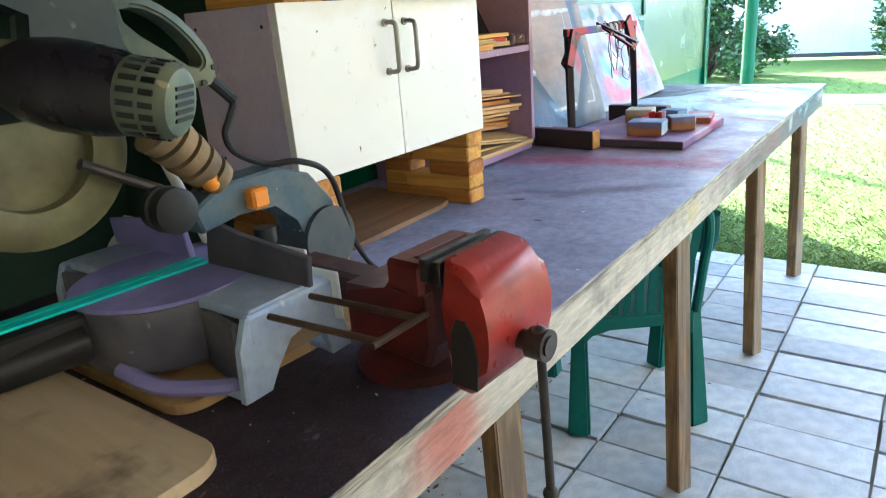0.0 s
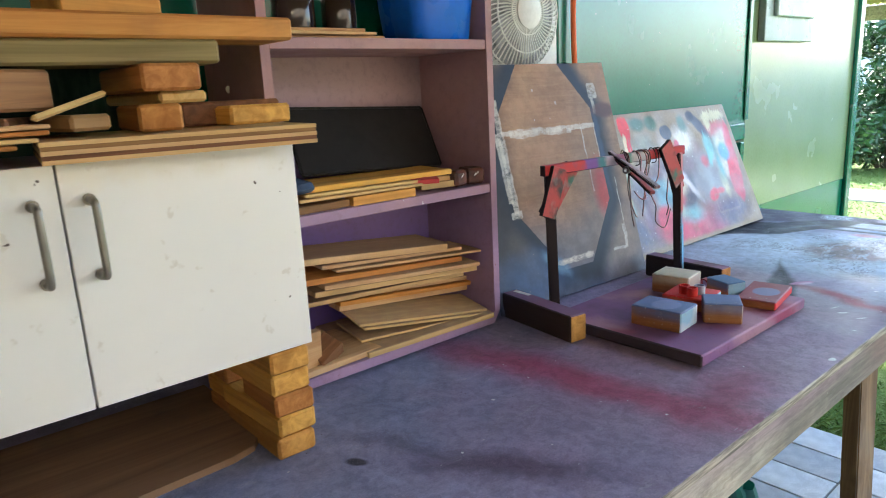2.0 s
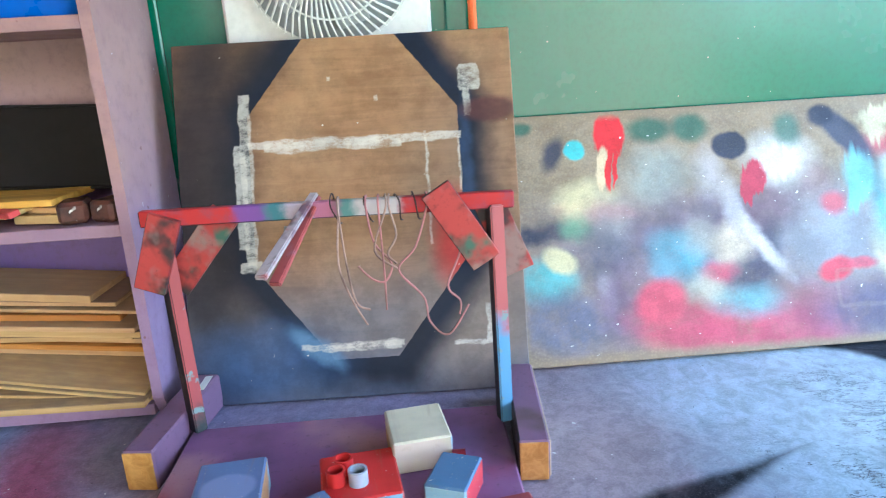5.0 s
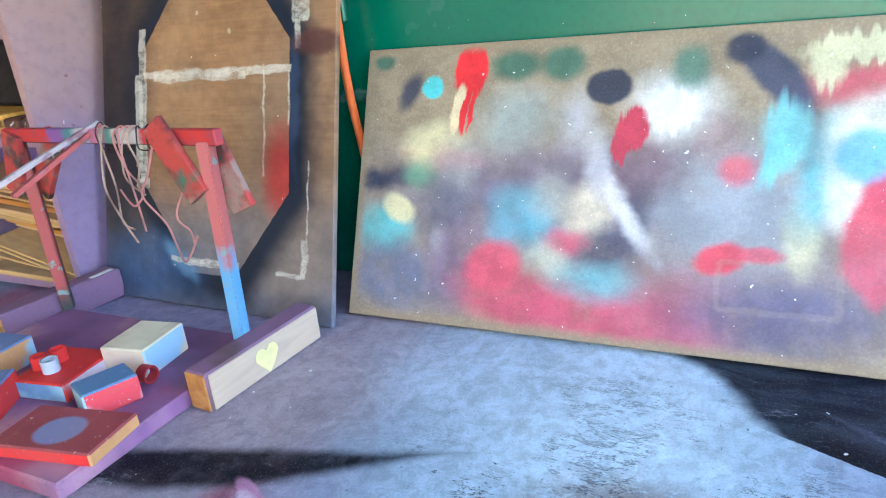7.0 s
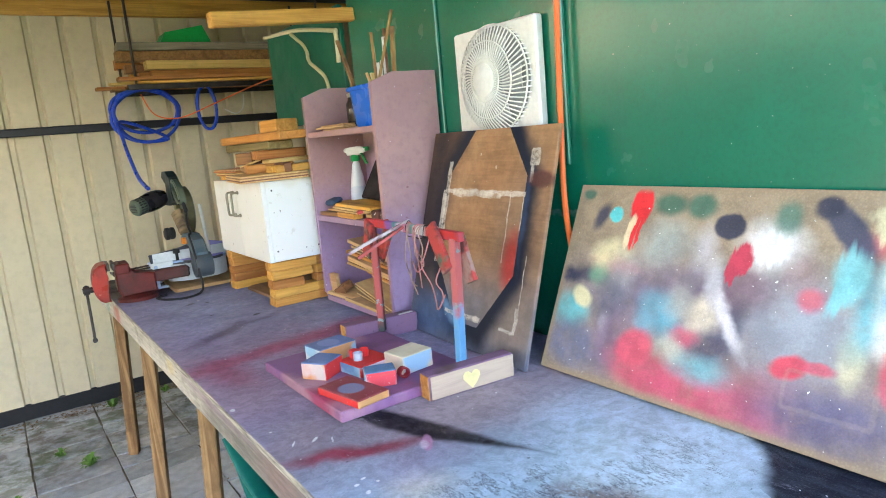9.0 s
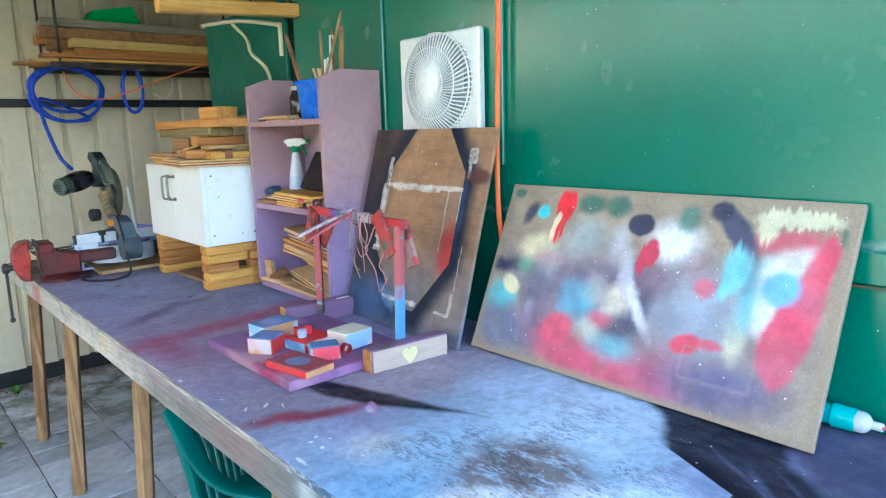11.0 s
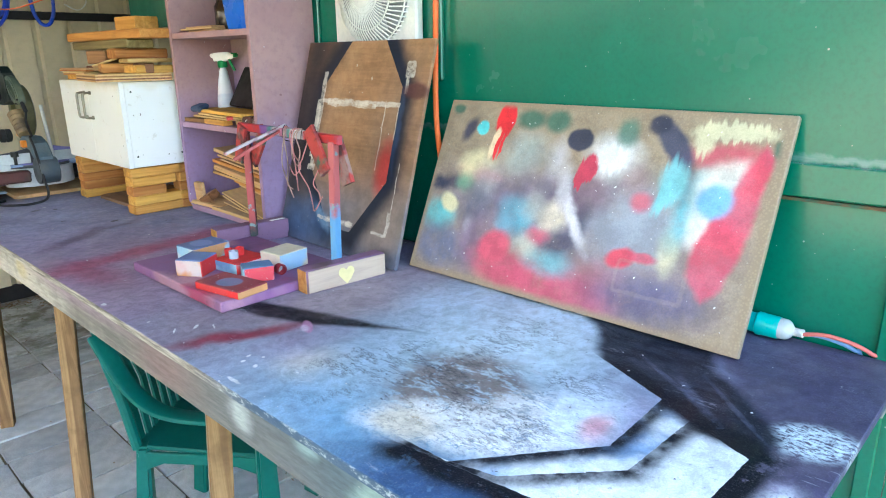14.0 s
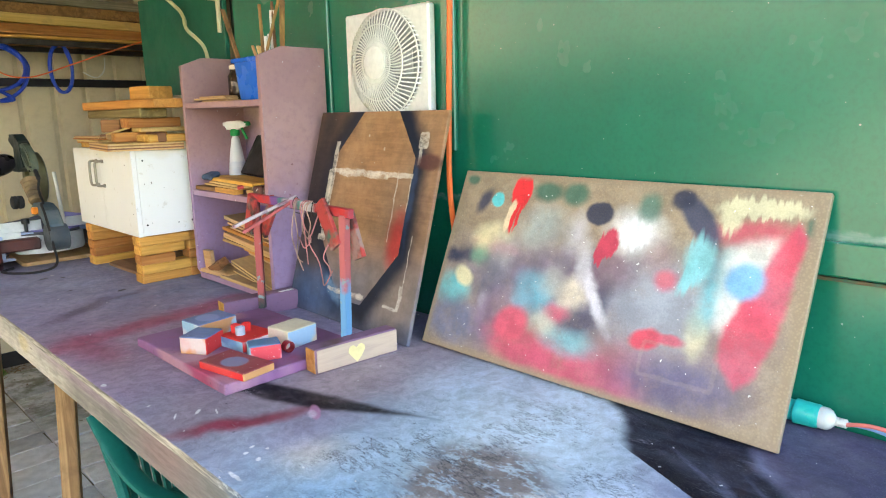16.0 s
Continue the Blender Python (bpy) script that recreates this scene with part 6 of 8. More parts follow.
solo("plywood_shelf", bm, DARKPLY, Matrix(), "brown plywood piece with rounded corners under the cabinet", "plywood")

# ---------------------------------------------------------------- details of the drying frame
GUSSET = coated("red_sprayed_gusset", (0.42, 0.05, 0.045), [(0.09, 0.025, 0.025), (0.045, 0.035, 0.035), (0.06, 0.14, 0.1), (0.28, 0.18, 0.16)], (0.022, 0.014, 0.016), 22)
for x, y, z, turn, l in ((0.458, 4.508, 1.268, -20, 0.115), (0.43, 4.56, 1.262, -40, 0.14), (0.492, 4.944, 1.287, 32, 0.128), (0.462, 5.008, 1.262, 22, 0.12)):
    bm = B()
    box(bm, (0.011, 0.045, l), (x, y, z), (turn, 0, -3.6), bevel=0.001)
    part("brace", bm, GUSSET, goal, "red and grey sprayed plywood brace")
PEG = coated("painted_clip", (0.44, 0.37, 0.4), [(0.4, 0.07, 0.07), (0.2, 0.12, 0.16), (0.05, 0.03, 0.03)], (0.03, 0.02, 0.022), 30)
for k, (dy, dz, mat) in enumerate(((0.0, 0.0, PEG), (0.004, -0.016, FRAME_PAINT))):
    bm = B()
    beam(bm, (0.445, 4.738 + dy, 1.338 + 0.3 * dz), (0.612 - 0.02 * k, 4.685 + dy * 3, 1.268 + dz), 0.016, 0.008, 0.8, 0.0015)
    part("clip", bm, mat, goal, "paint-crusted spring clip")
bm = B()
ring(bm, 0.005, 0.009, (0.515, 4.715, 1.3), 0.012, 14, Matrix.Rotation(radians(90), 4, "X"))
part("clip_spring", bm, DULLSTEEL, goal, "coiled clip spring", True)
WIRE = coated("pink_sprayed_wire", (0.5, 0.2, 0.2), [(0.3, 0.15, 0.14)], (0.045, 0.03, 0.03))
BEIGE = coated("beige_sprayed_wire", (0.42, 0.27, 0.22), [(0.2, 0.12, 0.1)], (0.045, 0.03, 0.03))
strands = (
    (BEIGE, ((4.773, 1.33), (4.767, 1.254), (4.78, 1.2), (4.8, 1.155))), (BEIGE, ((4.773, 1.33), (4.777, 1.25), (4.787, 1.195), (4.806, 1.18))),
    (WIRE, ((4.8125, 1.33), (4.82, 1.28), (4.842, 1.247), (4.832, 1.224), (4.8125, 1.228), (4.794, 1.247))), (WIRE, ((4.83, 1.33), (4.831, 1.24), (4.83, 1.178))),
    (WIRE, ((4.898, 1.33), (4.878, 1.274), (4.852, 1.24), (4.885, 1.195), (4.892, 1.155), (4.918, 1.137), (4.95, 1.18))), (WIRE, ((4.911, 1.33), (4.944, 1.274), (4.921, 1.214), (4.9375, 1.188), (4.936, 1.165))),
    (BEIGE, ((4.845, 1.33), (4.852, 1.29), (4.838, 1.262), (4.85, 1.25))), (BEIGE, ((4.84, 1.33), (4.82, 1.27), (4.85, 1.24))))
for i, (mat, line) in enumerate(strands):
    x0 = 0.4605 + (line[0][0] - 4.755) * 0.063
    bm = B()
    tube(bm, [(x0 - 0.011, line[0][0], 1.316), (x0, line[0][0], 1.334)] + [(x0 + 0.012 + 0.012 * ((k * 3 + i) % 4) / 3, y, z - 0.012) for k, (y, z) in enumerate(line)], 0.0017, 6)
    part("wire", bm, mat, goal, "thin dangling wire", True)
rw = random.Random(8)
for i in range(4):
    bm = B()
    y = 4.775 + 0.036 * i + rw.uniform(-0.01, 0.01)
    x0 = 0.4605 + (y - 4.755) * 0.063
    tube(bm, [(x0 - 0.012, y, 1.305), (x0, y - 0.004, 1.332 + rw.uniform(0, 0.008)), (x0 + 0.012, y + rw.uniform(-0.01, 0.01), 1.325), (x0 + 0.014, y + 0.003, 1.302), (x0, y + 0.006, 1.296)], 0.0012, 5)
    part("wire_loop", bm, plain("black_wire", (0.05, 0.03, 0.03), 0.6), goal)


# ---------------------------------------------------------------- painted blocks on the board
def sprayed(name, top, front, far, disc=None):
    """Block paint: its own colour on the upper face, the side to the room and the side to the bench end; the rest is bare wood."""
    s = Sh(name, 0.55, spec=0.35)
    geo = s.nodes.new("ShaderNodeNewGeometry").outputs["Normal"]
    g = s.noise(1, 4, 0.6, s.stretch((6, 60, 60)), 0.6)
    n = s.noise(16, 4)
    drift = s.math("MULTIPLY", s.math("SUBTRACT", n, 0.5), 0.3)
    c = s.mix(s.ramp(g, 0.3, 0.7), (0.4, 0.17, 0.055), (0.22, 0.09, 0.035))
    c = s.mix(s.math("MULTIPLY", s.ramp(s.vmath("DOT_PRODUCT", s.co, (0, 0, 1)), -0.008, 0.014), s.ramp(n, 0.3, 0.6, 0.2, 0.8)), c, top)
    for way, (one, two) in (((1, 0, 0), front), ((0, 1, 0), far)):
        on = s.ramp(s.math("ADD", s.vmath("DOT_PRODUCT", geo, way), drift), 0.5, 0.72)
        c = s.mix(on, c, s.mix(s.ramp(s.noise(11, 3, 0.5, s.vmath("ADD", s.co, (7 * way[1], 1.3, 2.1))), 0.44, 0.56), one, two))
    up = s.ramp(s.vmath("DOT_PRODUCT", geo, (0, 0, 1)), 0.4, 0.7)
    face = s.mix(s.ramp(n, 0.35, 0.7, 0, 0.5), top, tuple(v * 0.62 for v in top))
    if disc:
        face = s.mix(s.math("MULTIPLY", s.mark(wobble(s, 0.006, 40), (0.005, 0.0), (0.03, 0.034), 0, 0.12), 0.85), face, disc)
    c = s.mix(up, c, face)
    c = s.mix(s.ramp(g, 0.58, 0.75, 0, 0.25), c, (0.3, 0.18, 0.09))
    c = s.mix(s.ramp(s.noise(130, 3, 0.7), 0.66, 0.7, 0, 0.6), c, (0.6, 0.55, 0.5))
    s.bump(g, 0.2, 0.0008)
    return s.done(c)


BLUEGREY, REDPAINT, TAN, SKY, PALESKY = (0.14, 0.2, 0.38), (0.62, 0.03, 0.03), (0.52, 0.26, 0.11), (0.28, 0.48, 0.62), (0.52, 0.58, 0.62)
bt = TOP + 0.027
for nm, cx, cy, sx, sy, h, rz, paint, lab in (
        ("a", 0.672, 4.625, 0.115, 0.085, 0.045, 6, sprayed("paint_a", BLUEGREY, (PALESKY, SKY), (SKY, TAN), (0.24, 0.29, 0.5)), "blue-grey and white sprayed wooden block"),
        ("b", 0.748, 4.735, 0.08, 0.075, 0.045, 32, sprayed("paint_b", BLUEGREY, (TAN, (0.5, 0.42, 0.4)), (REDPAINT, (0.5, 0.03, 0.03))), "blue topped red and bare pine block"),
        ("c", 0.757, 4.925, 0.09, 0.16, 0.02, 10, sprayed("paint_c", (0.3, 0.06, 0.07), (REDPAINT, (0.55, 0.05, 0.05)), (TAN, (0.6, 0.3, 0.12)), (0.2, 0.24, 0.4)), "flat red sprayed block with a grey disc mark"),
        ("d", 0.563, 4.862, 0.095, 0.082, 0.048, 8, sprayed("paint_d", (0.68, 0.62, 0.46), ((0.64, 0.55, 0.4), (0.6, 0.5, 0.42)), ((0.62, 0.5, 0.34), (0.3, 0.45, 0.6))), "cream sprayed wooden block"),
        ("e", 0.672, 4.905, 0.075, 0.055, 0.04, -22, sprayed("paint_e", (0.1, 0.2, 0.36), (PALESKY, SKY), (PALESKY, (0.62, 0.06, 0.08))), "dark blue topped wooden block"),
        ("f", 0.648, 4.785, 0.105, 0.1, 0.03, 8, sprayed("paint_f", REDPAINT, (SKY, (0.12, 0.25, 0.45)), (REDPAINT, (0.6, 0.5, 0.55))), "bright red topped square block")):
    bm = B()
    box(bm, (sx, sy, h), bevel=0.0025)
    solo("painted_block", bm, paint, pose(cx, cy, bt + h / 2, 0, 0, rz), lab + " on the board", "wood block", "painted blocks")
for x, y, col in ((0.665, 4.757, (0.55, 0.03, 0.03)), (0.64, 4.765, (0.62, 0.03, 0.03)), (0.668, 4.785, (0.35, 0.4, 0.5))):
    bm = B()
    ring(bm, 0.0095, 0.0125, (0, 0, 0), 0.02, 20)
    solo("tube_piece", bm, plain("sprayed_tube", col, 0.5), (x, y, bt + 0.0305), "short red and white sprayed plastic tube", "tube", "tube pieces", smooth=True)
bm = B()
ring(bm, 0.011, 0.014, (0, 0, 0), 0.018, 20, Matrix.Rotation(radians(90), 4, "X"))
solo("tube_piece", bm, plain("dark_red_tube", (0.3, 0.02, 0.03), 0.5), (0.612, 4.925, bt + 0.0145), "short dark red tube lying by the cream block", "tube", "tube pieces", smooth=True)

# ---------------------------------------------------------------- fan front
bm = B()
R = 0.152
yc, zc = 0.01, -0.005
m = Matrix(((0, 0, 1, 0), (1, 0, 0, 0), (0, 1, 0, 0), (0, 0, 0, 1)))
for r in (0.062, 0.108, R):
    ring(bm, r - 0.0016, r + 0.0016, (0.05 + 0.03 * math.sqrt(max(0, 1 - (r / R) ** 2)), yc, zc), 0.004, 48, m)
part("grille_ring", bm, WHITEPLASTIC, fan, "", True)
bm = B()
for i in range(64):
    a = 2 * math.pi * i / 64
    pts = []
    for r in (0.045, 0.08, 0.115, R):
        tw = 0.25 * (r - 0.045) / 0.1
        pts.append((0.052 + 0.03 * math.sqrt(max(0, 1 - (r / R) ** 2)), yc + r * math.cos(a + tw), zc + r * math.sin(a + tw)))
    pts.append((0.03, yc + R * math.cos(a + 0.27), zc + R * math.sin(a + 0.27)))
    for p, q in zip(pts, pts[1:]):
        rod(bm, p, q, 0.0021, sides=5, caps=False)
sp = part("grille_spoke", bm, WHITEPLASTIC, fan)
tagged(sp, kind="stuff")
bm = B()
lathe(bm, [(0.045, 0), (0.046, 0.006), (0.03, 0.012), (0.0, 0.014)][:3], (0.08, yc, zc), 28, m)
part("hub_cap", bm, WHITEPLASTIC, fan, "", True)
bm = B()
lathe(bm, [(R - 0.006, 0), (R - 0.004, 0.001)], (0.036, yc, zc), 40, m)
part("fan_shadow_box", bm, plain("dark_fan_inside", (0.3, 0.31, 0.31), 0.6), fan, "dark inside of the fan")
for i in range(5):
    a = 2 * math.pi * i / 5
    bm = B()
    box(bm, (0.004, 0.085, 0.06), (0.046, yc + 0.08 * math.cos(a), zc + 0.08 * math.sin(a)), (math.degrees(a), 0, 0), bevel=0.001)
    part("blade", bm, plain("fan_blade", (0.45, 0.46, 0.46), 0.4), fan, "grey fan blade")

# orange conduit on the wall and cable with plug
bm = B()
tube(bm, [(WALL_X + 0.03, 5.02, 2.6), (WALL_X + 0.03, 5.018, 1.95), (WALL_X + 0.035, 5.013, 1.6), (WALL_X + 0.05, 5.025, 1.35), (WALL_X + 0.04, 5.04, 1.15), (WALL_X + 0.03, 5.03, 0.96)], 0.008, 10)
solo("conduit", bm, ORANGE, Matrix(), "orange electrical conduit running down the green wall", "conduit", smooth=True)
plug = thing("cable_coupling", pose(0.128, 5.962, TOP + 0.0255), "teal plastic extension cable socket with a clear plug", "plug")
bm = B()
my = Matrix.Rotation(radians(-90), 4, "X")
lathe(bm, [(0.008, -0.052), (0.013, -0.05), (0.013, -0.041), (0.018, -0.039), (0.0205, -0.036), (0.0205, -0.021), (0.0245, -0.019), (0.0245, -0.011), (0.0235, -0.009), (0.0235, 0.02), (0.022, 0.024)], sides=18, frame_m=my)
part("socket", bm, plain("teal_plastic", (0.01, 0.42, 0.36), 0.35), plug, "teal socket", True)
bm = B()
lathe(bm, [(0.0215, 0.023), (0.0215, 0.036), (0.018, 0.043), (0.0095, 0.05)], sides=18, frame_m=my)
part("plug_body", bm, plain("grey_clear_plastic", (0.5, 0.52, 0.5), 0.25), plug, "grey plug", True)
bm = B()
for k in range(5):
    rod(bm, (0, 0.05 + 0.004 * k, 0), (0, 0.0525 + 0.004 * k, 0), 0.0085, sides=12)
rod(bm, (0, 0.05, 0), (0, 0.07, 0), 0.006, sides=10)
part("strain_relief", bm, WHITEPLASTIC, plug, "ribbed white sleeve", True)
for line, col, nm, lab in ((((0.131, 6.03, 0.0255), (0.127, 6.07, 0.033), (0.116, 6.115, 0.025), (0.103, 6.145, 0.009), (0.0908, 6.158, -0.01), (0.0906, 6.16, -0.12)), (0.6, 0.15, 0.12), "red_sheath", "red"),
                           (((0.125, 6.03, 0.0245), (0.121, 6.06, 0.026), (0.111, 6.09, 0.019), (0.1, 6.115, 0.007), (0.0908, 6.126, -0.01), (0.0906, 6.128, -0.12)), (0.16, 0.3, 0.55), "blue_sheath", "blue")):
    bm = B()
    tube(bm, [(x, y, TOP + z) for x, y, z in line], 0.0042, 8)
    solo("power_cable", bm, plain(nm, col, 0.5), Matrix(), lab + " power cable that slips down behind the bench", "cable", "cables", smooth=True)

def side_shape(bm, outline, y0, y1, bevel=0.006):
    """A body cut from a side outline in x and z, between two y."""
    slab(bm, [(x, z) for x, z in outline], y0, y1, bevel)
    return turned(bm, Matrix(((1, 0, 0, 0), (0, 0, 1, 0), (0, 1, 0, 0), (0, 0, 0, 1))))


# ---------------------------------------------------------------- plastic chair under the bench
CHAIR = surface("green_chair_plastic", (0.005, 0.105, 0.085), (0.008, 0.13, 0.105), 4, 60, (0.3, 0.45), bump=0.05)
chair = thing("plastic_chair", pose(0.6225, 4.538, 0, 0, 0, -52), "dark green moulded plastic garden armchair under the bench", "chair")
bm = B()
slab(bm, [(-0.222, -0.19), (-0.2, -0.215), (0.185, -0.195), (0.2, -0.17), (0.2, 0.17), (0.185, 0.195), (-0.2, 0.215), (-0.222, 0.19)], 0.413, 0.427, 0.005)
part("seat", bm, CHAIR, chair)
for sy in (-1, 1):
    bm = B()
    side_shape(bm, [(-0.2, 0.415), (-0.2, 0.33), (-0.175, 0.365), (-0.12, 0.385), (0.1, 0.385), (0.15, 0.365), (0.175, 0.33), (0.18, 0.415)], sy * 0.205 - 0.007, sy * 0.205 + 0.007, 0.003)
    part("side_apron", bm, CHAIR, chair)
for x, o in ((-0.216, 0.205), (0.192, 0.185)):
    bm = B()
    slab(bm, [(-o, 0.42), (-o, 0.33), (-o + 0.03, 0.368), (-o + 0.09, 0.384), (o - 0.09, 0.384), (o - 0.03, 0.368), (o, 0.33), (o, 0.42)], -0.008, 0.008, 0.003)
    turned(bm, Matrix.Translation((x, 0, 0)) @ Matrix(((0, 0, 1, 0), (1, 0, 0, 0), (0, 1, 0, 0), (0, 0, 0, 1))))
    part("apron", bm, CHAIR, chair)
for sy in (-1, 1):
    bm = B()
    beam(bm, (-0.222, sy * 0.24, 0.56), (-0.205, sy * 0.212, 0), 0.074, 0.056, 0.62, 0.008)
    part("front_leg", bm, CHAIR, chair)
    bm = B()
    beam(bm, (0.168, sy * 0.19, 0.43), (0.205, sy * 0.202, 0), 0.076, 0.06, 0.6, 0.008)
    part("back_leg", bm, CHAIR, chair)
    bm = B()
    pts = [(-0.285, sy * 0.252, 0.52), (-0.268, sy * 0.256, 0.553), (-0.21, sy * 0.262, 0.57), (-0.1, sy * 0.27, 0.57), (0.02, sy * 0.265, 0.576), (0.1, sy * 0.252, 0.6), (0.165, sy * 0.235, 0.655), (0.215, sy * 0.215, 0.72), (0.255, sy * 0.195, 0.775)]
    strap(bm, pts, 0.055, 0.02)
    part("armrest", bm, CHAIR, chair, "", True)
bm = B()
tube(bm, [(0.185, -0.195, 0.42), (0.205, -0.2, 0.56), (0.24, -0.2, 0.72), (0.272, -0.165, 0.8), (0.285, -0.08, 0.822), (0.287, 0, 0.825), (0.285, 0.08, 0.822), (0.272, 0.165, 0.8), (0.24, 0.2, 0.72), (0.205, 0.2, 0.56), (0.185, 0.195, 0.42)], 0.016, 10)
part("back_frame", bm, CHAIR, chair, "", True)
for i in range(9):
    y = -0.16 + 0.04 * i
    bm = B()
    for p, q in (((0.19, y, 0.43), (0.21, y, 0.6)), ((0.21, y, 0.595), (0.28, y * 0.97, 0.81))):
        d = Vector(q) - Vector(p)
        mm = Matrix.Translation((Vector(p) + Vector(q)) / 2) @ Matrix.Rotation(math.atan2(d.x, d.z), 4, "Y")
        bmesh.ops.create_cube(bm, size=1, matrix=mm @ Matrix.Diagonal((0.008, 0.024, d.length, 1)))
    part("slat", bm, CHAIR, chair)
bm = B()
box(bm, (0.003, 0.03, 0.016), (0.2015, 0.1, 0.418), bevel=0.0005)
part("sticker", bm, WHITEPLASTIC, chair, "small white sticker")

# ---------------------------------------------------------------- bench vise
# base, body and fixed jaw: grease, and their shade as a darker red
VISE_SHADED = surface("greasy_shaded_red_enamel", (0.13, 0.016, 0.013), (0.045, 0.014, 0.012), 9, 60, (0.35, 0.55), bump=0.3, specks=(0.02, 0.016, 0.014))
VISE = surface("worn_red_enamel", (0.34, 0.028, 0.02), (0.13, 0.018, 0.015), 9, 60, (0.25, 0.5), bump=0.3, specks=(0.5, 0.44, 0.38))
GREASE = surface("greasy_iron", (0.07, 0.06, 0.055), (0.035, 0.03, 0.03), 14, 60, (0.35, 0.55), 0.5)
vise = thing("bench_vise", pose(0.93, 3.06, TOP, 0, 0, -4), "red enamelled iron bench vise bolted to the bench edge", "vise")
bm = B()
lathe(bm, [(0.085, 0), (0.085, 0.014), (0.07, 0.02), (0.055, 0.03)], (-0.03, 0, 0.0005), 28)
part("base", bm, VISE_SHADED, vise, "round red base darkened for its shade", True)


bm = B()
side_shape(bm, [(-0.11, 0.03), (0.035, 0.025), (0.05, 0.06), (0.05, 0.168), (0.03, 0.178), (-0.005, 0.165), (-0.02, 0.12), (-0.11, 0.115)], -0.055, 0.055, 0.008)
part("body", bm, VISE_SHADED, vise, "greasy red body with its shade in the colour")
bm = B()
box(bm, (0.06, 0.135, 0.045), (0.02, 0, 0.152), bevel=0.006)
part("fixed_jaw", bm, VISE_SHADED, vise)
bm = B()
bulge = [(0.1 + 0.046 * math.cos(a), 0.1 + 0.084 * math.sin(a)) for a in [radians(-80 + 13 * k) for k in range(13)]]
side_shape(bm, [(0.082, 0.018)] + bulge + [(0.082, 0.186), (0.078, 0.16), (0.088, 0.13), (0.088, 0.06)], -0.068, 0.068, 0.009)
part("moving_jaw", bm, VISE, vise, "", True)
# no hollow is cut: a proud dark plate paints the recess's shade
bm = B()
o = [(0.088, 0.03), (0.126, 0.03), (0.13, 0.07), (0.126, 0.1), (0.115, 0.118), (0.1, 0.118), (0.091, 0.1)]
side_shape(bm, o, -0.0695, -0.066, 0.001)
part("side_recess", bm, GREASE, vise, "dark plate for the shaded recess in the jaw's side")
for x in (0.053, 0.074):
    bm = B()
    box(bm, (0.011, 0.132, 0.03), (x, 0, 0.168), bevel=0.001)
    part("jaw_plate", bm, GREASE, vise, "dark steel jaw plate")
bm = B()
box(bm, (0.24, 0.05, 0.05), (-0.14, 0, 0.09), bevel=0.006)
part("slide", bm, surface("red_greasy_slide", (0.1, 0.03, 0.025), (0.05, 0.03, 0.028), 10, 50), vise)
bm = B()
rod(bm, (0.13, 0, 0.075), (0.185, 0, 0.075), 0.013, sides=16)
rod(bm, (0.158, 0, 0.075), (0.182, 0, 0.075), 0.02, sides=16)
part("screw_head", bm, GREASE, vise, "", True)
bm = B()
rod(bm, (0.17, 0.0, 0.085), (0.172, 0.012, -0.145), 0.006, sides=12)
bmesh.ops.create_uvsphere(bm, u_segments=12, v_segments=8, radius=0.011, matrix=Matrix.Translation((0.17, 0, 0.088)))
bmesh.ops.create_uvsphere(bm, u_segments=12, v_segments=8, radius=0.011, matrix=Matrix.Translation((0.172, 0.012, -0.148)))
part("handle_bar", bm, GREASE, vise, "iron tommy bar", True)

# ---------------------------------------------------------------- sliding mitre saw and the boards below it
bm = B()
pts = [(0.3, 3.12), (0.3, 2.79)] + [(0.7 + 0.038 * math.sin(a * math.pi / 12), 2.828 - 0.038 * math.cos(a * math.pi / 12)) for a in range(0, 7)] + [(0.752, 3.1), (0.74, 3.12)]
slab(bm, pts, TOP + 0.001, TOP + 0.016, 0.001)
solo("plywood_square", bm, PLYWOOD, Matrix(), "worn plywood sheet under the saw", "plywood")
bm = B()
pts = [(0.1, 2.42), (0.86, 2.42), (0.864, 2.7)] + [(0.824 + 0.04 * math.cos(a * math.pi / 12), 2.728 + 0.04 * math.sin(a * math.pi / 12)) for a in range(0, 7)] + [(0.1, 2.765)]
slab(bm, pts, TOP + 0.001, TOP + 0.019, 0.0015)
solo("plywood_sheet", bm, timber("stained_pale_ply", (0.6, 0.48, 0.33), (0.46, 0.35, 0.23), along=0, grain=16, grime=0.8), Matrix(), "pale plywood sheet with dark stains on the bench", "plywood")

SAW_GREEN = surface("dusty_green_plastic", (0.07, 0.1, 0.085), (0.15, 0.16, 0.1), 9, 50, (0.4, 0.6), specks=(0.3, 0.26, 0.18))
ALLOY = surface("overspray_alloy", (0.36, 0.45, 0.66), (0.48, 0.57, 0.72), 9, 60, (0.35, 0.55), 0.2, specks=(0.7, 0.72, 0.72))
LAVENDER = surface("lavender_overspray", (0.3, 0.27, 0.62), (0.21, 0.2, 0.42), 8, 60, (0.5, 0.7))
RUSTY = surface("rusty_rod", (0.12, 0.075, 0.05), (0.06, 0.04, 0.03), 20, 90, (0.4, 0.6), 0.5)
TEALSTRIP = plain("teal_kerf_plate", (0.03, 0.58, 0.53), 0.4)
DUST = surface("sawdust_housing", (0.3, 0.21, 0.11), (0.12, 0.09, 0.06), 12, 60, (0.7, 0.9))
T = Vector((0.575, 2.9, TOP + 0.016))
saw = thing("mitre_saw", T, "dusty green compound mitre saw with lavender overspray on its table", "mitre saw")
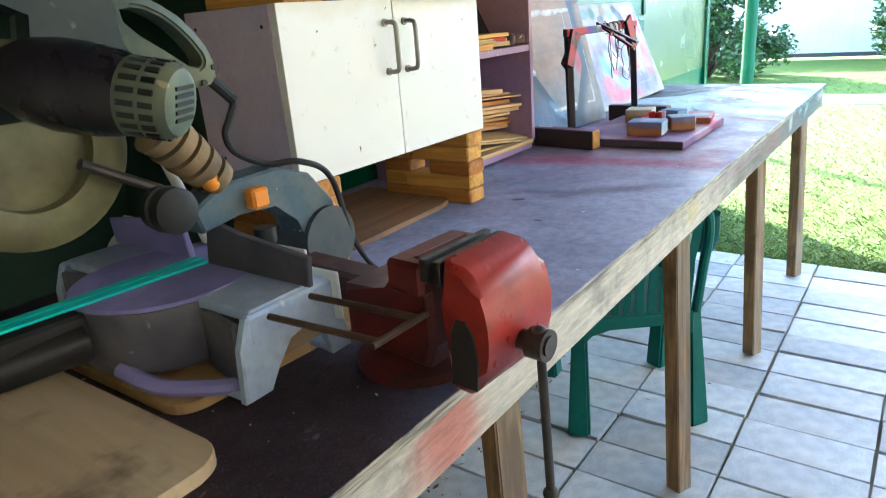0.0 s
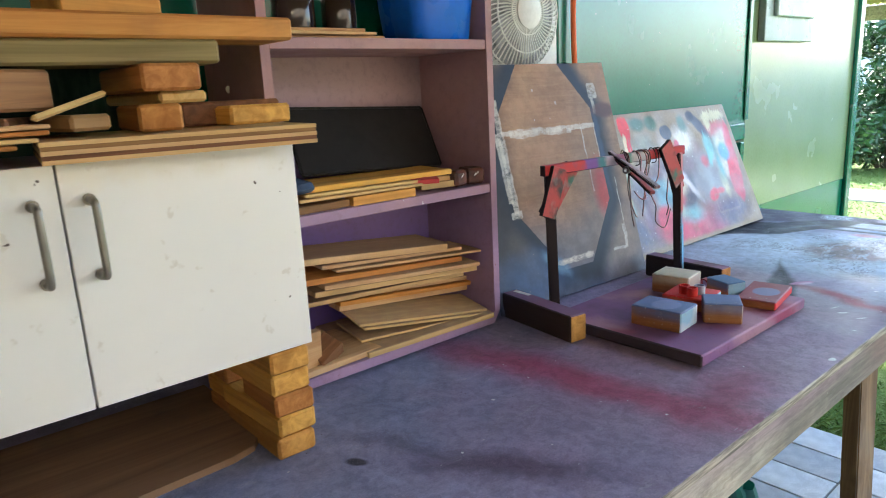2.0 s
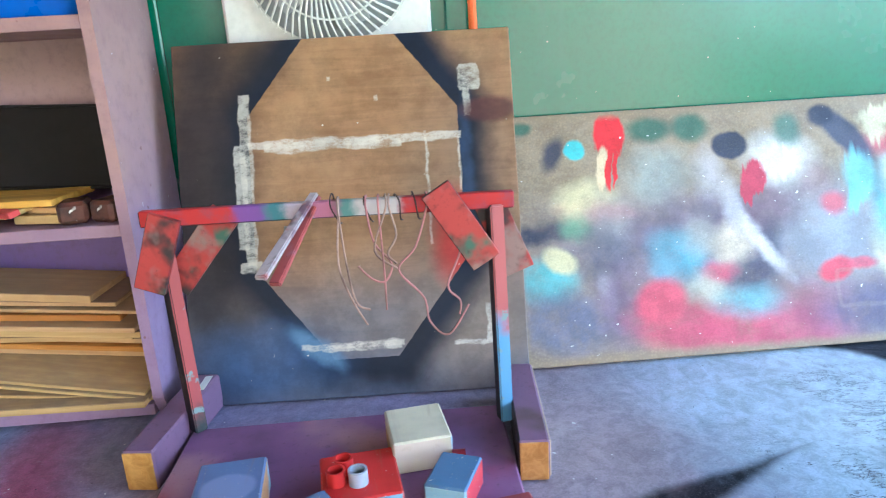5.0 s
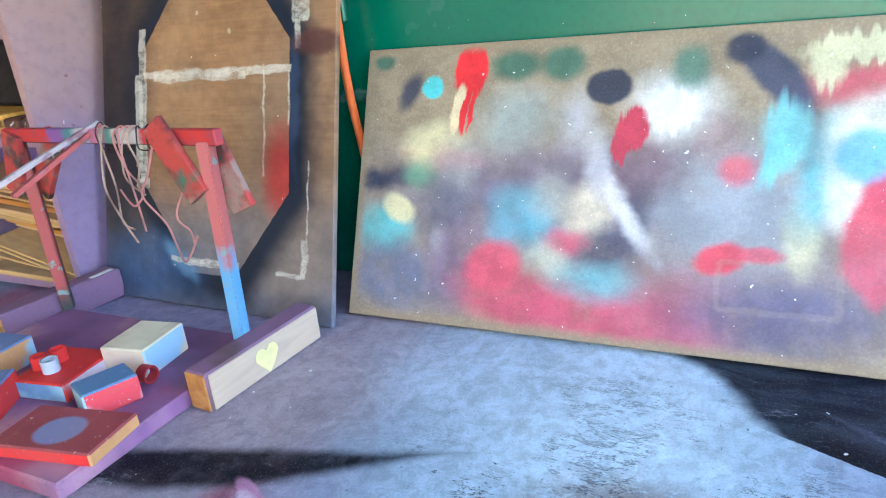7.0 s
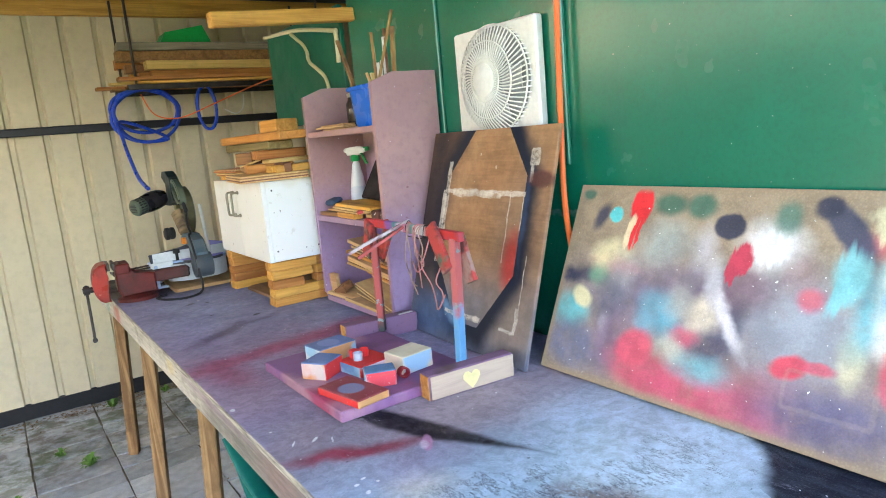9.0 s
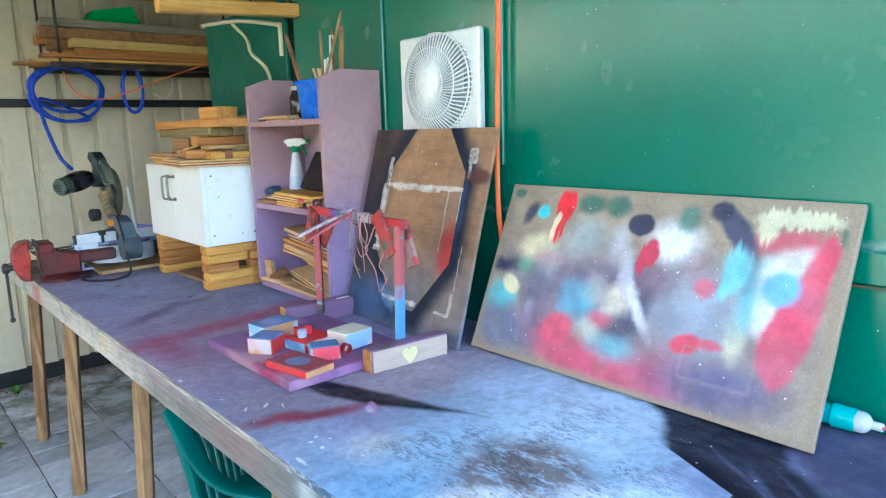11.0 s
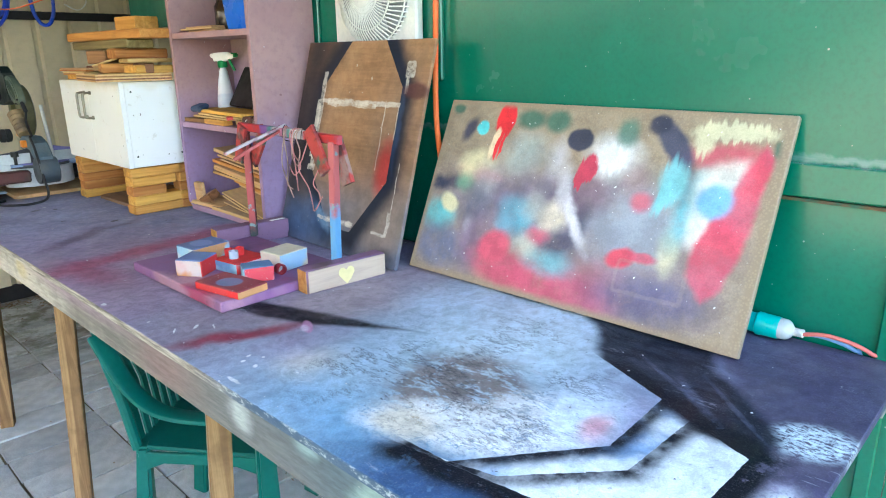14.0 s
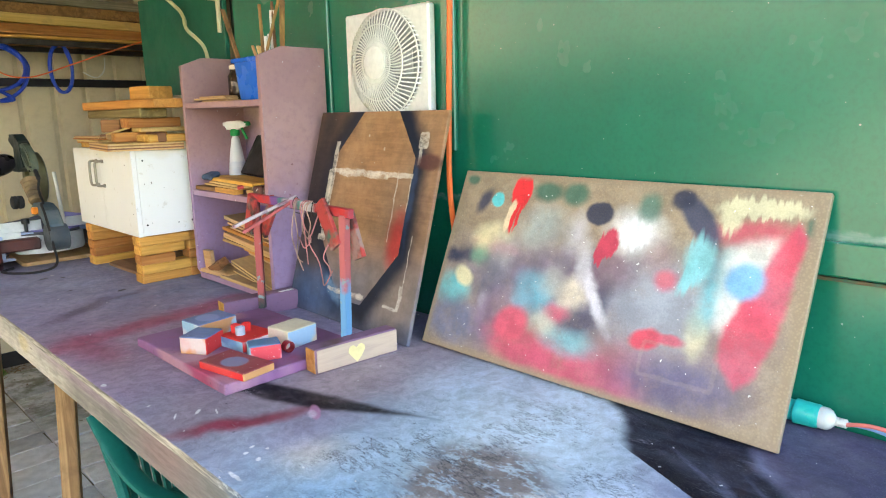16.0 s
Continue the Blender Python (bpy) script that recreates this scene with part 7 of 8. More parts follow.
CASTGREY = surface("dark_grey_casting", (0.15, 0.15, 0.17), (0.08, 0.08, 0.1), 9, 60, (0.4, 0.6), specks=(0.22, 0.2, 0.34))
# cast base: two wings with arched feet
for sgn in (-1, 1):
    bm = B()
    box(bm, (0.13, 0.13, 0.016), (0.16 * sgn, 0.035, 0.105), bevel=0.003)
    wing = part("base_wing", bm, ALLOY, saw, "chipped pale blue alloy base")
    bm = B()
    box(bm, (0.012, 0.14, 0.04), (0.2265 * sgn, 0.03, 0.09), bevel=0.004)
    part("wing_rim", bm, ALLOY, wing)
    bm = B()
    o = [(-0.06, 0), (-0.018, 0), (-0.006, 0.03), (0.02, 0.06), (0.055, 0.068), (0.082, 0.05), (0.092, 0), (0.128, 0), (0.112, 0.108), (-0.04, 0.108), (-0.055, 0.07)]
    slab(bm, o, 0.216, 0.232, 0.003)
    turned(bm, Matrix(((0, 0, sgn, 0), (1, 0, 0, 0), (0, 1, 0, 0), (0, 0, 0, 1))))
    part("wing_plate", bm, ALLOY, wing, "arched cast side plate chipped at the edges")
    for y in (-0.04, 0.11):
        bm = B()
        box(bm, (0.05, 0.038, 0.009), (0.206 * sgn, y, 0.005), bevel=0.003)
        part("foot_pad", bm, ALLOY, wing)
    bm = B()
    box(bm, (0.1, 0.01, 0.09), (0.165 * sgn, -0.034, 0.055), (0, 0, -12 * sgn), bevel=0.003)
    part("wing_web", bm, CASTGREY, wing, "dark grey cast web")
bm = B()
lathe(bm, [(0.12, 0.02), (0.126, 0.03), (0.127, 0.108)], sides=40)
part("turntable_body", bm, CASTGREY, saw, "dark grey cast drum", True)
bm = B()
lathe(bm, [(0.127, 0.109), (0.129, 0.111), (0.125, 0.1145)], sides=40)
part("turntable", bm, LAVENDER, saw, "round table coated with lavender overspray", True)
bm = B()
box(bm, (0.05, 0.22, 0.04), (-0.012, -0.18, 0.09), (0, 0, -5), bevel=0.012, segments=3)
part("table_arm", bm, BLACK, saw, "black table arm", True)
for sgn in (-1, 1):
    bm = B()
    tube(bm, [(0.05 * sgn, -0.115, 0.03), (0.12 * sgn, -0.1, 0.016), (0.19 * sgn, -0.05, 0.012), (0.215 * sgn, -0.02, 0.012)], 0.011, 8)
    part("base_skirt", bm, LAVENDER, saw, "", True)
for x in (-0.0105, 0.0105):
    bm = B()
    box(bm, (0.0165, 0.37, 0.004), (x - 0.012, -0.12, 0.1165), (0, 0, -5), bevel=0.0005)
    part("kerf_plate", bm, TEALSTRIP, saw, "teal kerf plate")
bm = B()
rod(bm, (0.012, -0.13, 0.07), (-0.04, -0.36, 0.066), 0.026, sides=20)
rod(bm, (-0.03, -0.3, 0.055), (-0.03, -0.3, 0.004), 0.017, sides=16)
part("lock_handle", bm, BLACK, saw, "black table lock handle", True)
for sgn in (-1, 1):
    bm = B()
    o = [(0.02 * sgn, 0.112), (0.235 * sgn, 0.112), (0.24 * sgn, 0.155), (0.1 * sgn, 0.17), (0.035 * sgn, 0.185)]
    side_shape(bm, o if sgn > 0 else o[::-1], 0.06, 0.07, 0.002)
    part("fence", bm, LAVENDER if sgn < 0 else surface("grey_fence", (0.06, 0.06, 0.07), (0.09, 0.085, 0.12), 10, 50), saw)
SAWWHITE = surface("chipped_white_casting", (0.7, 0.71, 0.7), (0.6, 0.62, 0.62), 8, 60, (0.35, 0.55), specks=(0.16, 0.15, 0.14))
bm = B()
pts = [(0.14 * math.cos(a * math.pi / 14), 0.085 * math.sin(a * math.pi / 14)) for a in range(15)]
slab(bm, pts, 0.02, 0.1, 0.004)
turned(bm, Matrix.Translation((0.03, 0.075, 0)))
rear = part("rear_casting", bm, SAWWHITE, saw, "white rear casting of the base")
bm = B()
slab(bm, [(x * 0.92, y * 0.9 + 0.002) for x, y in pts], 0.1005, 0.104, 0.001)
turned(bm, Matrix.Translation((0.03, 0.075, 0)))
part("rear_top", bm, surface("dark_grey_top", (0.1, 0.1, 0.11), (0.07, 0.07, 0.08), 9, 50), rear, "dark grey top")
for x in (-0.17, 0.195):
    bm = B()
    box(bm, (0.1, 0.006, 0.07), (x, 0.105, 0.085), bevel=0.002)
    part("wing_back", bm, SAWWHITE, saw, "white back of the wing")
for x in (-0.13, 0.14):
    bm = B()
    box(bm, (0.17, 0.004, 0.045), (x, 0.0735, 0.137), bevel=0.001)
    part("fence_back", bm, SAWWHITE, saw, "white back of the fence")
bm = B()
rod(bm, (0.12, 0.095, 0.115), (0.12, 0.095, 0.15), 0.007, sides=10)
rod(bm, (0.12, 0.095, 0.15), (0.12, 0.095, 0.172), 0.016, sides=12)
part("clamp_knob", bm, BLACK, saw, "black clamp knob", True)
for y in (-0.01, 0.06):
    bm = B()
    rod(bm, (0.2, y, 0.1), (0.4, y + 0.02, 0.095), 0.0045, sides=10)
    part("extension_rod", bm, RUSTY, saw, "rust-brown extension rod", True)
bm = B()
rod(bm, (0.4, -0.005, 0.097), (0.4, 0.095, 0.095), 0.0045, sides=10)
part("extension_rod", bm, RUSTY, saw, "rust-brown extension rod", True)
# rear arch and pivot
bm = B()
o = [(0.02, 0.21), (0.07, 0.235), (0.17, 0.238), (0.235, 0.215), (0.28, 0.16), (0.29, 0.08), (0.255, 0.07), (0.215, 0.085), (0.2, 0.15), (0.16, 0.185), (0.09, 0.19), (0.03, 0.175)]
slab(bm, [(y, z) for y, z in o], 0.02, 0.075, 0.004)
turned(bm, Matrix(((0, 0, 1, 0), (1, 0, 0, 0), (0, 1, 0, 0), (0, 0, 0, 1))))
part("pivot_arch", bm, surface("blue_grey_arch", (0.05, 0.1, 0.14), (0.11, 0.13, 0.14), 9, 60, specks=(0.5, 0.52, 0.5)), saw, "blue-grey arm chipped at the edges")
bm = B()
rod(bm, (0.01, 0.255, 0.1), (0.085, 0.255, 0.1), 0.055, sides=28)
part("pivot_hub", bm, surface("grey_hub", (0.08, 0.09, 0.095), (0.04, 0.06, 0.08), 10, 60), saw, "", True)
bm = B()
bmesh.ops.create_uvsphere(bm, u_segments=16, v_segments=10, radius=0.013, matrix=Matrix.Translation((0.075, 0.055, 0.243)))
part("lock_knob", bm, plain("orange_knob", (0.8, 0.3, 0.04), 0.4), saw, "orange knob", True)
bm = B()
box(bm, (0.05, 0.03, 0.03), (0.07, 0.12, 0.205), bevel=0.004)
part("stop_block", bm, plain("orange_stop", (0.75, 0.25, 0.03), 0.5), saw, "orange stop")
# head
for k in range(5):
    bm = B()
    r = 0.036 - 0.0015 * k
    at0, at1 = Vector((0.06, 0.0 + 0.016 * k, 0.325 - 0.018 * k)), Vector((0.06, 0.013 + 0.016 * k, 0.311 - 0.018 * k))
    rod(bm, at0, at1, r, r * 0.9, 24)
    part("housing_rib", bm, DUST, saw, "ribbed housing caked with sawdust", True)
# motor: a black domed casing that ends in a finned grey-green cap
MA = Vector((0.85, 0.47, -0.2)).normalized()
MS = Vector((0.107, -0.15, 0.402))
MM = MA.to_track_quat("Z", "Y").to_matrix().to_4x4()
MX = Matrix(((0, 0, 1, 0), (1, 0, 0, 0), (0, 1, 0, 0), (0, 0, 0, 1)))
bm = B()
lathe(bm, [(0.015, -0.035), (0.033, -0.026), (0.043, -0.005), (0.048, 0.03), (0.048, 0.06), (0.044, 0.095), (0.04, 0.11)], MS, 32, MM)
part("motor", bm, surface("glossy_black_casing", (0.012, 0.01, 0.016), (0.03, 0.026, 0.028), 7, 50, (0.2, 0.4)), saw, "glossy black domed motor casing", True)
bm = B()
lathe(bm, [(0.0405, 0.105), (0.0415, 0.108), (0.039, 0.148), (0.034, 0.158), (0.024, 0.161)], MS, 32, MM)
cap = part("motor_cap", bm, SAW_GREEN, saw, "dusty grey-green motor end cap", True)
for i in range(20):
    a = 2 * math.pi * i / 20
    for z0, l in ((0.12, 0.018), (0.141, 0.014)):
        bm = B()
        box(bm, (0.004, 0.006, l), (0.0392 * math.cos(a), 0.0392 * math.sin(a), z0), (0, 0, math.degrees(a)))
        part("vent_slot", turned(bm, Matrix.Translation(MS) @ MM), BLACK, cap)
for i in range(5):
    bm = B()
    box(bm, (0.036, 0.004, 0.003), (0, 0.008 * (i - 2), 0.1615))
    part("vent_slot", turned(bm, Matrix.Translation(MS) @ MM), BLACK, cap)
bm = B()
lathe(bm, [(0.02, 0), (0.028, 0.004), (0.03, 0.02), (0.024, 0.024), (0.03, 0.028), (0.029, 0.044), (0.018, 0.05)], (0.085, -0.035, 0.232), 20, MX)
part("bevel_knob", bm, RUBBER, saw, "black ribbed bevel knob", True)
bm = B()
o = [(0.0, 0.39), (-0.03, 0.43), (-0.026, 0.492), (-0.06, 0.503), (-0.1, 0.53), (-0.17, 0.53), (-0.2, 0.5), (-0.12, 0.47), (-0.13, 0.42), (-0.24, 0.4), (-0.24, 0.36), (-0.12, 0.36), (-0.06, 0.375)]
slab(bm, o, 0.03, 0.075, 0.004)
turned(bm, MX)
part("head_cover", bm, surface("dark_teal_cover", (0.012, 0.026, 0.03), (0.03, 0.04, 0.036), 8, 50, (0.4, 0.6), specks=(0.2, 0.17, 0.12)), saw, "dark teal head cover")
outer = [(-0.03, 0.492), (-0.01, 0.4905), (0.012, 0.486), (0.036, 0.474), (0.058, 0.46), (0.077, 0.441), (0.092, 0.42), (0.1, 0.398), (0.1, 0.38), (0.09, 0.37), (0.07, 0.368), (0.04, 0.371), (0.0, 0.388), (-0.03, 0.43)]
inner = [(-0.02, 0.47), (-0.006, 0.472), (0.012, 0.469), (0.032, 0.459), (0.049, 0.446), (0.066, 0.428), (0.079, 0.41), (0.0805, 0.402), (0.078, 0.396), (0.072, 0.393), (0.06, 0.396), (0.03, 0.418), (0.0, 0.438), (-0.018, 0.455)]
bm = B()
loops = []
for ring_pts, x, k in ((inner, 0.036, 0.0), (inner, 0.074, 0.0), (outer, 0.07, 0.0), (outer, 0.04, 0.0)):
    loops.append([bm.verts.new((x, y, z)) for y, z in ring_pts])
for j in range(4):
    p, q = loops[j], loops[(j + 1) % 4]
    for i in range(len(p)):
        k = (i + 1) % len(p)
        bm.faces.new((p[i], p[k], q[k], q[i]))
bmesh.ops.bevel(bm, geom=[e for e in bm.edges if abs(e.verts[0].co.x - e.verts[1].co.x) < 1e-5 and e.calc_length() < 0.06], offset=0.004, segments=2, affect="EDGES")
handle = part("carry_handle", bm, SAW_GREEN, saw, "looped grey-green carry handle", True)
for y, z in ((0.094, 0.392), (0.075, 0.374), (0.0, 0.392)):
    bm = B()
    rod(bm, (0.066, y, z), (0.0755, y, z), 0.004, sides=10)
    part("screw", bm, BLACK, handle)
bm = B()
rod(bm, (-0.026, -0.14, 0.325), (-0.024, -0.14, 0.325), 0.11, sides=48)
part("blade", bm, STEEL, saw, "steel circular blade")
bm = B()
lathe(bm, [(0.115, -0.022), (0.122, -0.018), (0.122, 0.018), (0.112, 0.024), (0.092, 0.026), (0.076, 0.022), (0.074, 0.004), (0.045, 0.002), (0.04, 0.002)], (0.0, -0.14, 0.325), 40, Matrix(((0, 0, 1, 0), (1, 0, 0, 0), (0, 1, 0, 0), (0, 0, 0, 1))))
part("blade_guard", bm, surface("dusty_clear_guard", (0.2, 0.19, 0.09), (0.1, 0.09, 0.05), 7, 50, (0.3, 0.5), specks=(0.03, 0.025, 0.02)), saw, "yellowed dusty blade guard", True)
bm = B()
rod(bm, (0.05, -0.1, 0.3), (0.05, 0.03, 0.225), 0.007, sides=10)
part("guard_link", bm, GREASE, saw, "dark steel guard link", True)
bm = B()
rod(bm, (-0.035, 0.03, 0.36), (-0.03, 0.1, 0.13), 0.008, sides=12)
part("arm_tube", bm, plain("white_tube", (0.65, 0.65, 0.6), 0.4), saw, "pale metal strut", True)
bm = B()
tube(bm, [(0.055, 0.098, 0.374), (0.055, 0.128, 0.346), (0.055, 0.118, 0.32), (0.055, 0.106, 0.298), (0.055, 0.118, 0.27), (0.06, 0.168, 0.243), (0.08, 0.215, 0.238), (0.085, 0.27, 0.2), (0.08, 0.31, 0.08), (0.09, 0.36, 0.004), (0.16, 0.4, -0.009), (0.24, 0.36, -0.009), (0.27, 0.28, -0.009), (0.22, 0.24, -0.009)], 0.005, 8)
part("power_cord", bm, RUBBER, saw, "black power cord", True)
bm = B()
tube(bm, [(0.055, 0.092, 0.38), (0.055, 0.108, 0.366), (0.055, 0.13, 0.344)], 0.0085, 10)
part("cord_sleeve", bm, RUBBER, saw, "", True)

# white holed bracket behind the saw
bm = B()
ring(bm, 0.035, 0.055, (0, 0, 0), 0.03, 28, Matrix.Rotation(radians(60), 4, "X"))
box(bm, (0.16, 0.02, 0.03), (-0.02, 0.02, -0.045), (20, 0, 0), bevel=0.003)
solo("white_bracket", bm, WHITEPLASTIC, pose(0.3, 3.02, TOP + 0.075, 0, 0, 20), "white plastic holder with a round opening behind the saw", "holder", smooth=True)

# ---------------------------------------------------------------- rack of timber in the storage corner
GREYWOOD_X = timber("weathered_timber_x", (0.42, 0.38, 0.28), (0.24, 0.21, 0.15), along=0, grime=0.3, hue=0)
rr = random.Random(21)
for y in (1.52, 1.97):
    rk = thing("rack_bracket", (-0.05, y, 2.0), "dark steel bracket under the stored timber", "bracket", "rack brackets")
    bm = B()
    box(bm, (1.3, 0.03, 0.03), (0, 0, -0.016), bevel=0.002)
    part("arm", bm, GREASE, rk)
    for x in (-0.6, 0.6):
        bm = B()
        rod(bm, (x, 0, 0), (x, 0, 0.56), 0.008, sides=8)
        part("hanger", bm, GREASE, rk)
z = 2.002
for layer in range(6):
    h = (0.014, 0.018, 0.045, 0.05, 0.06, 0.045)[layer]
    for k in range(6 if layer < 2 else 4):
        y = 1.49 + (0.1 if layer < 2 else 0.13) * k + rr.uniform(-0.01, 0.01)
        l = rr.uniform(1.05, 1.3)
        w = rr.uniform(0.06, 0.09)
        x = -0.02 + rr.uniform(-0.12, 0.06) + (0.06 if layer < 2 else 0.0)
        plank((l, w, h), pose(x, y, z + h / 2, 0, rr.uniform(-0.4, 0.4), rr.uniform(-1, 1)), (PINE_X, PINE_X, PALE_X, PINE_X, REDWOOD)[rr.randrange(5)] if layer != 5 else GREYWOOD_X, "long timber stored on the overhead rack", "racked timber", 0.002, "racked_timber", "timber")
    z += h + 0.003
bm = B()
box(bm, (0.56, 0.05, 0.05), (0.28, 0, 0), (0, 3, 0), bevel=0.004)
solo("jutting_pine_beam", bm, PINE_X, pose(WALL_X + 0.002, 3.86, 2.035, 0, 0, 0), "orange pine arm that juts from the green wall", "timber")
bm = B()
slab(bm, [(-0.15, 0), (0.17, 0), (0.13, 0.07), (-0.1, 0.115)], -0.08, 0.08)
turned(bm, Matrix(((1, 0, 0, 0), (0, 0, 1, 0), (0, 1, 0, 0), (0, 0, 0, 1))))
solo("plastic_crate", bm, plain("bright_green_plastic", (0.01, 0.42, 0.09), 0.45), (0.18, 1.74, z), "bright green plastic case on top of the rack", "case")
# blue air hose in coils hung from the rack
BLUEHOSE = plain("blue_hose", (0.02, 0.07, 0.55), 0.35)
bm = B()
pts = []
for i in range(0, 44):
    a = i / 12 * 2 * math.pi
    rx = 0.2 + 0.012 * math.sin(i * 0.9)
    pts.append((0.455 + rx * math.sin(a), 1.6 + 0.01 * i / 10 + 0.008 * math.sin(i), 2.0 - 0.15 * (1 - math.cos(a)) + 0.03 * math.sin(a * 0.5)))
pts += [(0.64, 1.8, 1.8), (0.66, 1.9, 1.68), (0.67, 2.1, 1.55), (0.68, 2.3, 1.46), (0.68, 2.5, 1.41)]
tube(bm, pts, 0.0105, 8)
solo("air_hose", bm, BLUEHOSE, Matrix(), "blue air hose hung in loose coils from the rack", "hose", smooth=True)
bm = B()
tube(bm, [(0.1 + 0.06 * math.sin(a * 0.7), 1.74 + 0.01 * math.sin(a), 1.86 + 0.14 * math.cos(a * 0.7)) for a in range(0, 18)], 0.0095, 8)
solo("air_hose", bm, BLUEHOSE, Matrix(), "short blue hose loop hung from the rack", "hose", smooth=True)
bm = B()
tube(bm, [(0.5, 1.78, 1.96), (0.44, 1.8, 1.83), (0.3, 1.83, 1.8), (0.1, 1.9, 1.87), (-0.1, 2.0, 1.95), (-0.35, 2.2, 2.04)], 0.004, 6)
solo("extension_cord", bm, ORANGE, Matrix(), "orange extension cord slung under the rack", "cord", smooth=True)
bm = B()
tube(bm, [(-0.1, 1.9, 1.92), (-0.08, 1.92, 1.84), (-0.02, 1.95, 1.8), (0.05, 1.95, 1.83)], 0.004, 6)
solo("loose_cord", bm, WHITEPLASTIC, Matrix(), "white cord end hanging under the rack", "cord", smooth=True)

# dark green shutter with a cream conduit above the bench
shut = thing("wall_shutter", (WALL_X, 3.38, 1.9), "dark green wall shutter edged by a cream conduit", "shutter")
bm = B()
box(bm, (0.02, 0.8, 0.45), (0.012, 0, -0.02), bevel=0.003)
part("panel", bm, GREEN_TRIM, shut)
bm = B()
tube(bm, [(0.035, -0.4, 0.2), (0.035, 0.0, 0.17), (0.035, 0.36, 0.11), (0.035, 0.385, 0.1), (0.035, 0.39, 0.05), (0.035, 0.388, -0.02)], 0.009, 8)
part("conduit", bm, plain("cream_conduit", (0.62, 0.56, 0.36), 0.45), shut, "cream conduit", True)
bm = B()
tw = [(0.06 + 0.012 * math.cos(i * 1.3), 0.02 + 0.035 * i, 0.15 - 0.03 * i + 0.004 * math.sin(i * 1.3)) for i in range(10)]
tube(bm, tw, 0.008, 6)
part("twisted_strip", bm, plain("cream_strip", (0.6, 0.55, 0.32), 0.5), shut, "twisted cream plastic strip", True)

# ---------------------------------------------------------------- paving slabs, each one laid singly
s = Sh("paver_concrete", 0.8, spec=0.3)
r = s.random()
c = s.mix(s.ramp(s.noise(5, 4), 0.3, 0.7), (0.45, 0.48, 0.51), (0.52, 0.53, 0.53))
c = s.mix(s.ramp(s.noise(45, 5, 0.7), 0.4, 0.75, 0, 0.5), c, (0.28, 0.28, 0.28))
c = s.mix(s.ramp(s.noise(2.2, 4), 0.55, 0.75, 0, 0.5), c, (0.28, 0.27, 0.23))
c = s.vary(c, s.ramp(s.noise(22, 6, 0.75), 0.3, 0.7), 0.14)
where = s.nodes.new("ShaderNodeNewGeometry").outputs["Position"]
damp = s.ramp(s.math("ADD", s.vmath("DOT_PRODUCT", where, (0, 1, 0)), s.math("MULTIPLY", s.noise(1.6, 4, 0.6, where), 2.2)), 2.9, 4.4, 1, 0)
c = s.mix(s.math("MULTIPLY", damp, s.ramp(s.noise(7, 5, 0.7, where), 0.4, 0.62, 0.15, 0.85)), c, s.mix(s.ramp(s.noise(3, 3, 0.5, where), 0.4, 0.6), (0.1, 0.12, 0.055), (0.12, 0.095, 0.065)))
s.bump(s.noise(120, 5, 0.7), 0.35, 0.002)
PAVER = s.done(s.vary(c, r, 0.2))
PX, PY = 0.3875, 0.1825
makes = []
for gx, gy in ((0.009, 0.01), (0.007, 0.006), (0.012, 0.013)):
    bm = B()
    box(bm, (PX - gx, PY - gy, 0.04), (0, 0, -0.02), bevel=0.0018)
    makes.append(mesh_of("paver", bm, PAVER))
rp = random.Random(2)
for i in range(-1, 8):
    for k in range(-1, 27):
        ob = new("paver", makes[rp.randrange(3)])
        ob.parent = pave
        ob.matrix_basis = pose(0.662 + PX * (i - 0.5) + rp.uniform(-0.002, 0.002), 6.075 - PY * (k + 0.5) + rp.uniform(-0.0015, 0.0015), rp.uniform(-0.006, 0.002), rp.uniform(-0.9, 0.9), rp.uniform(-0.5, 0.5), rp.uniform(-0.9, 0.9))

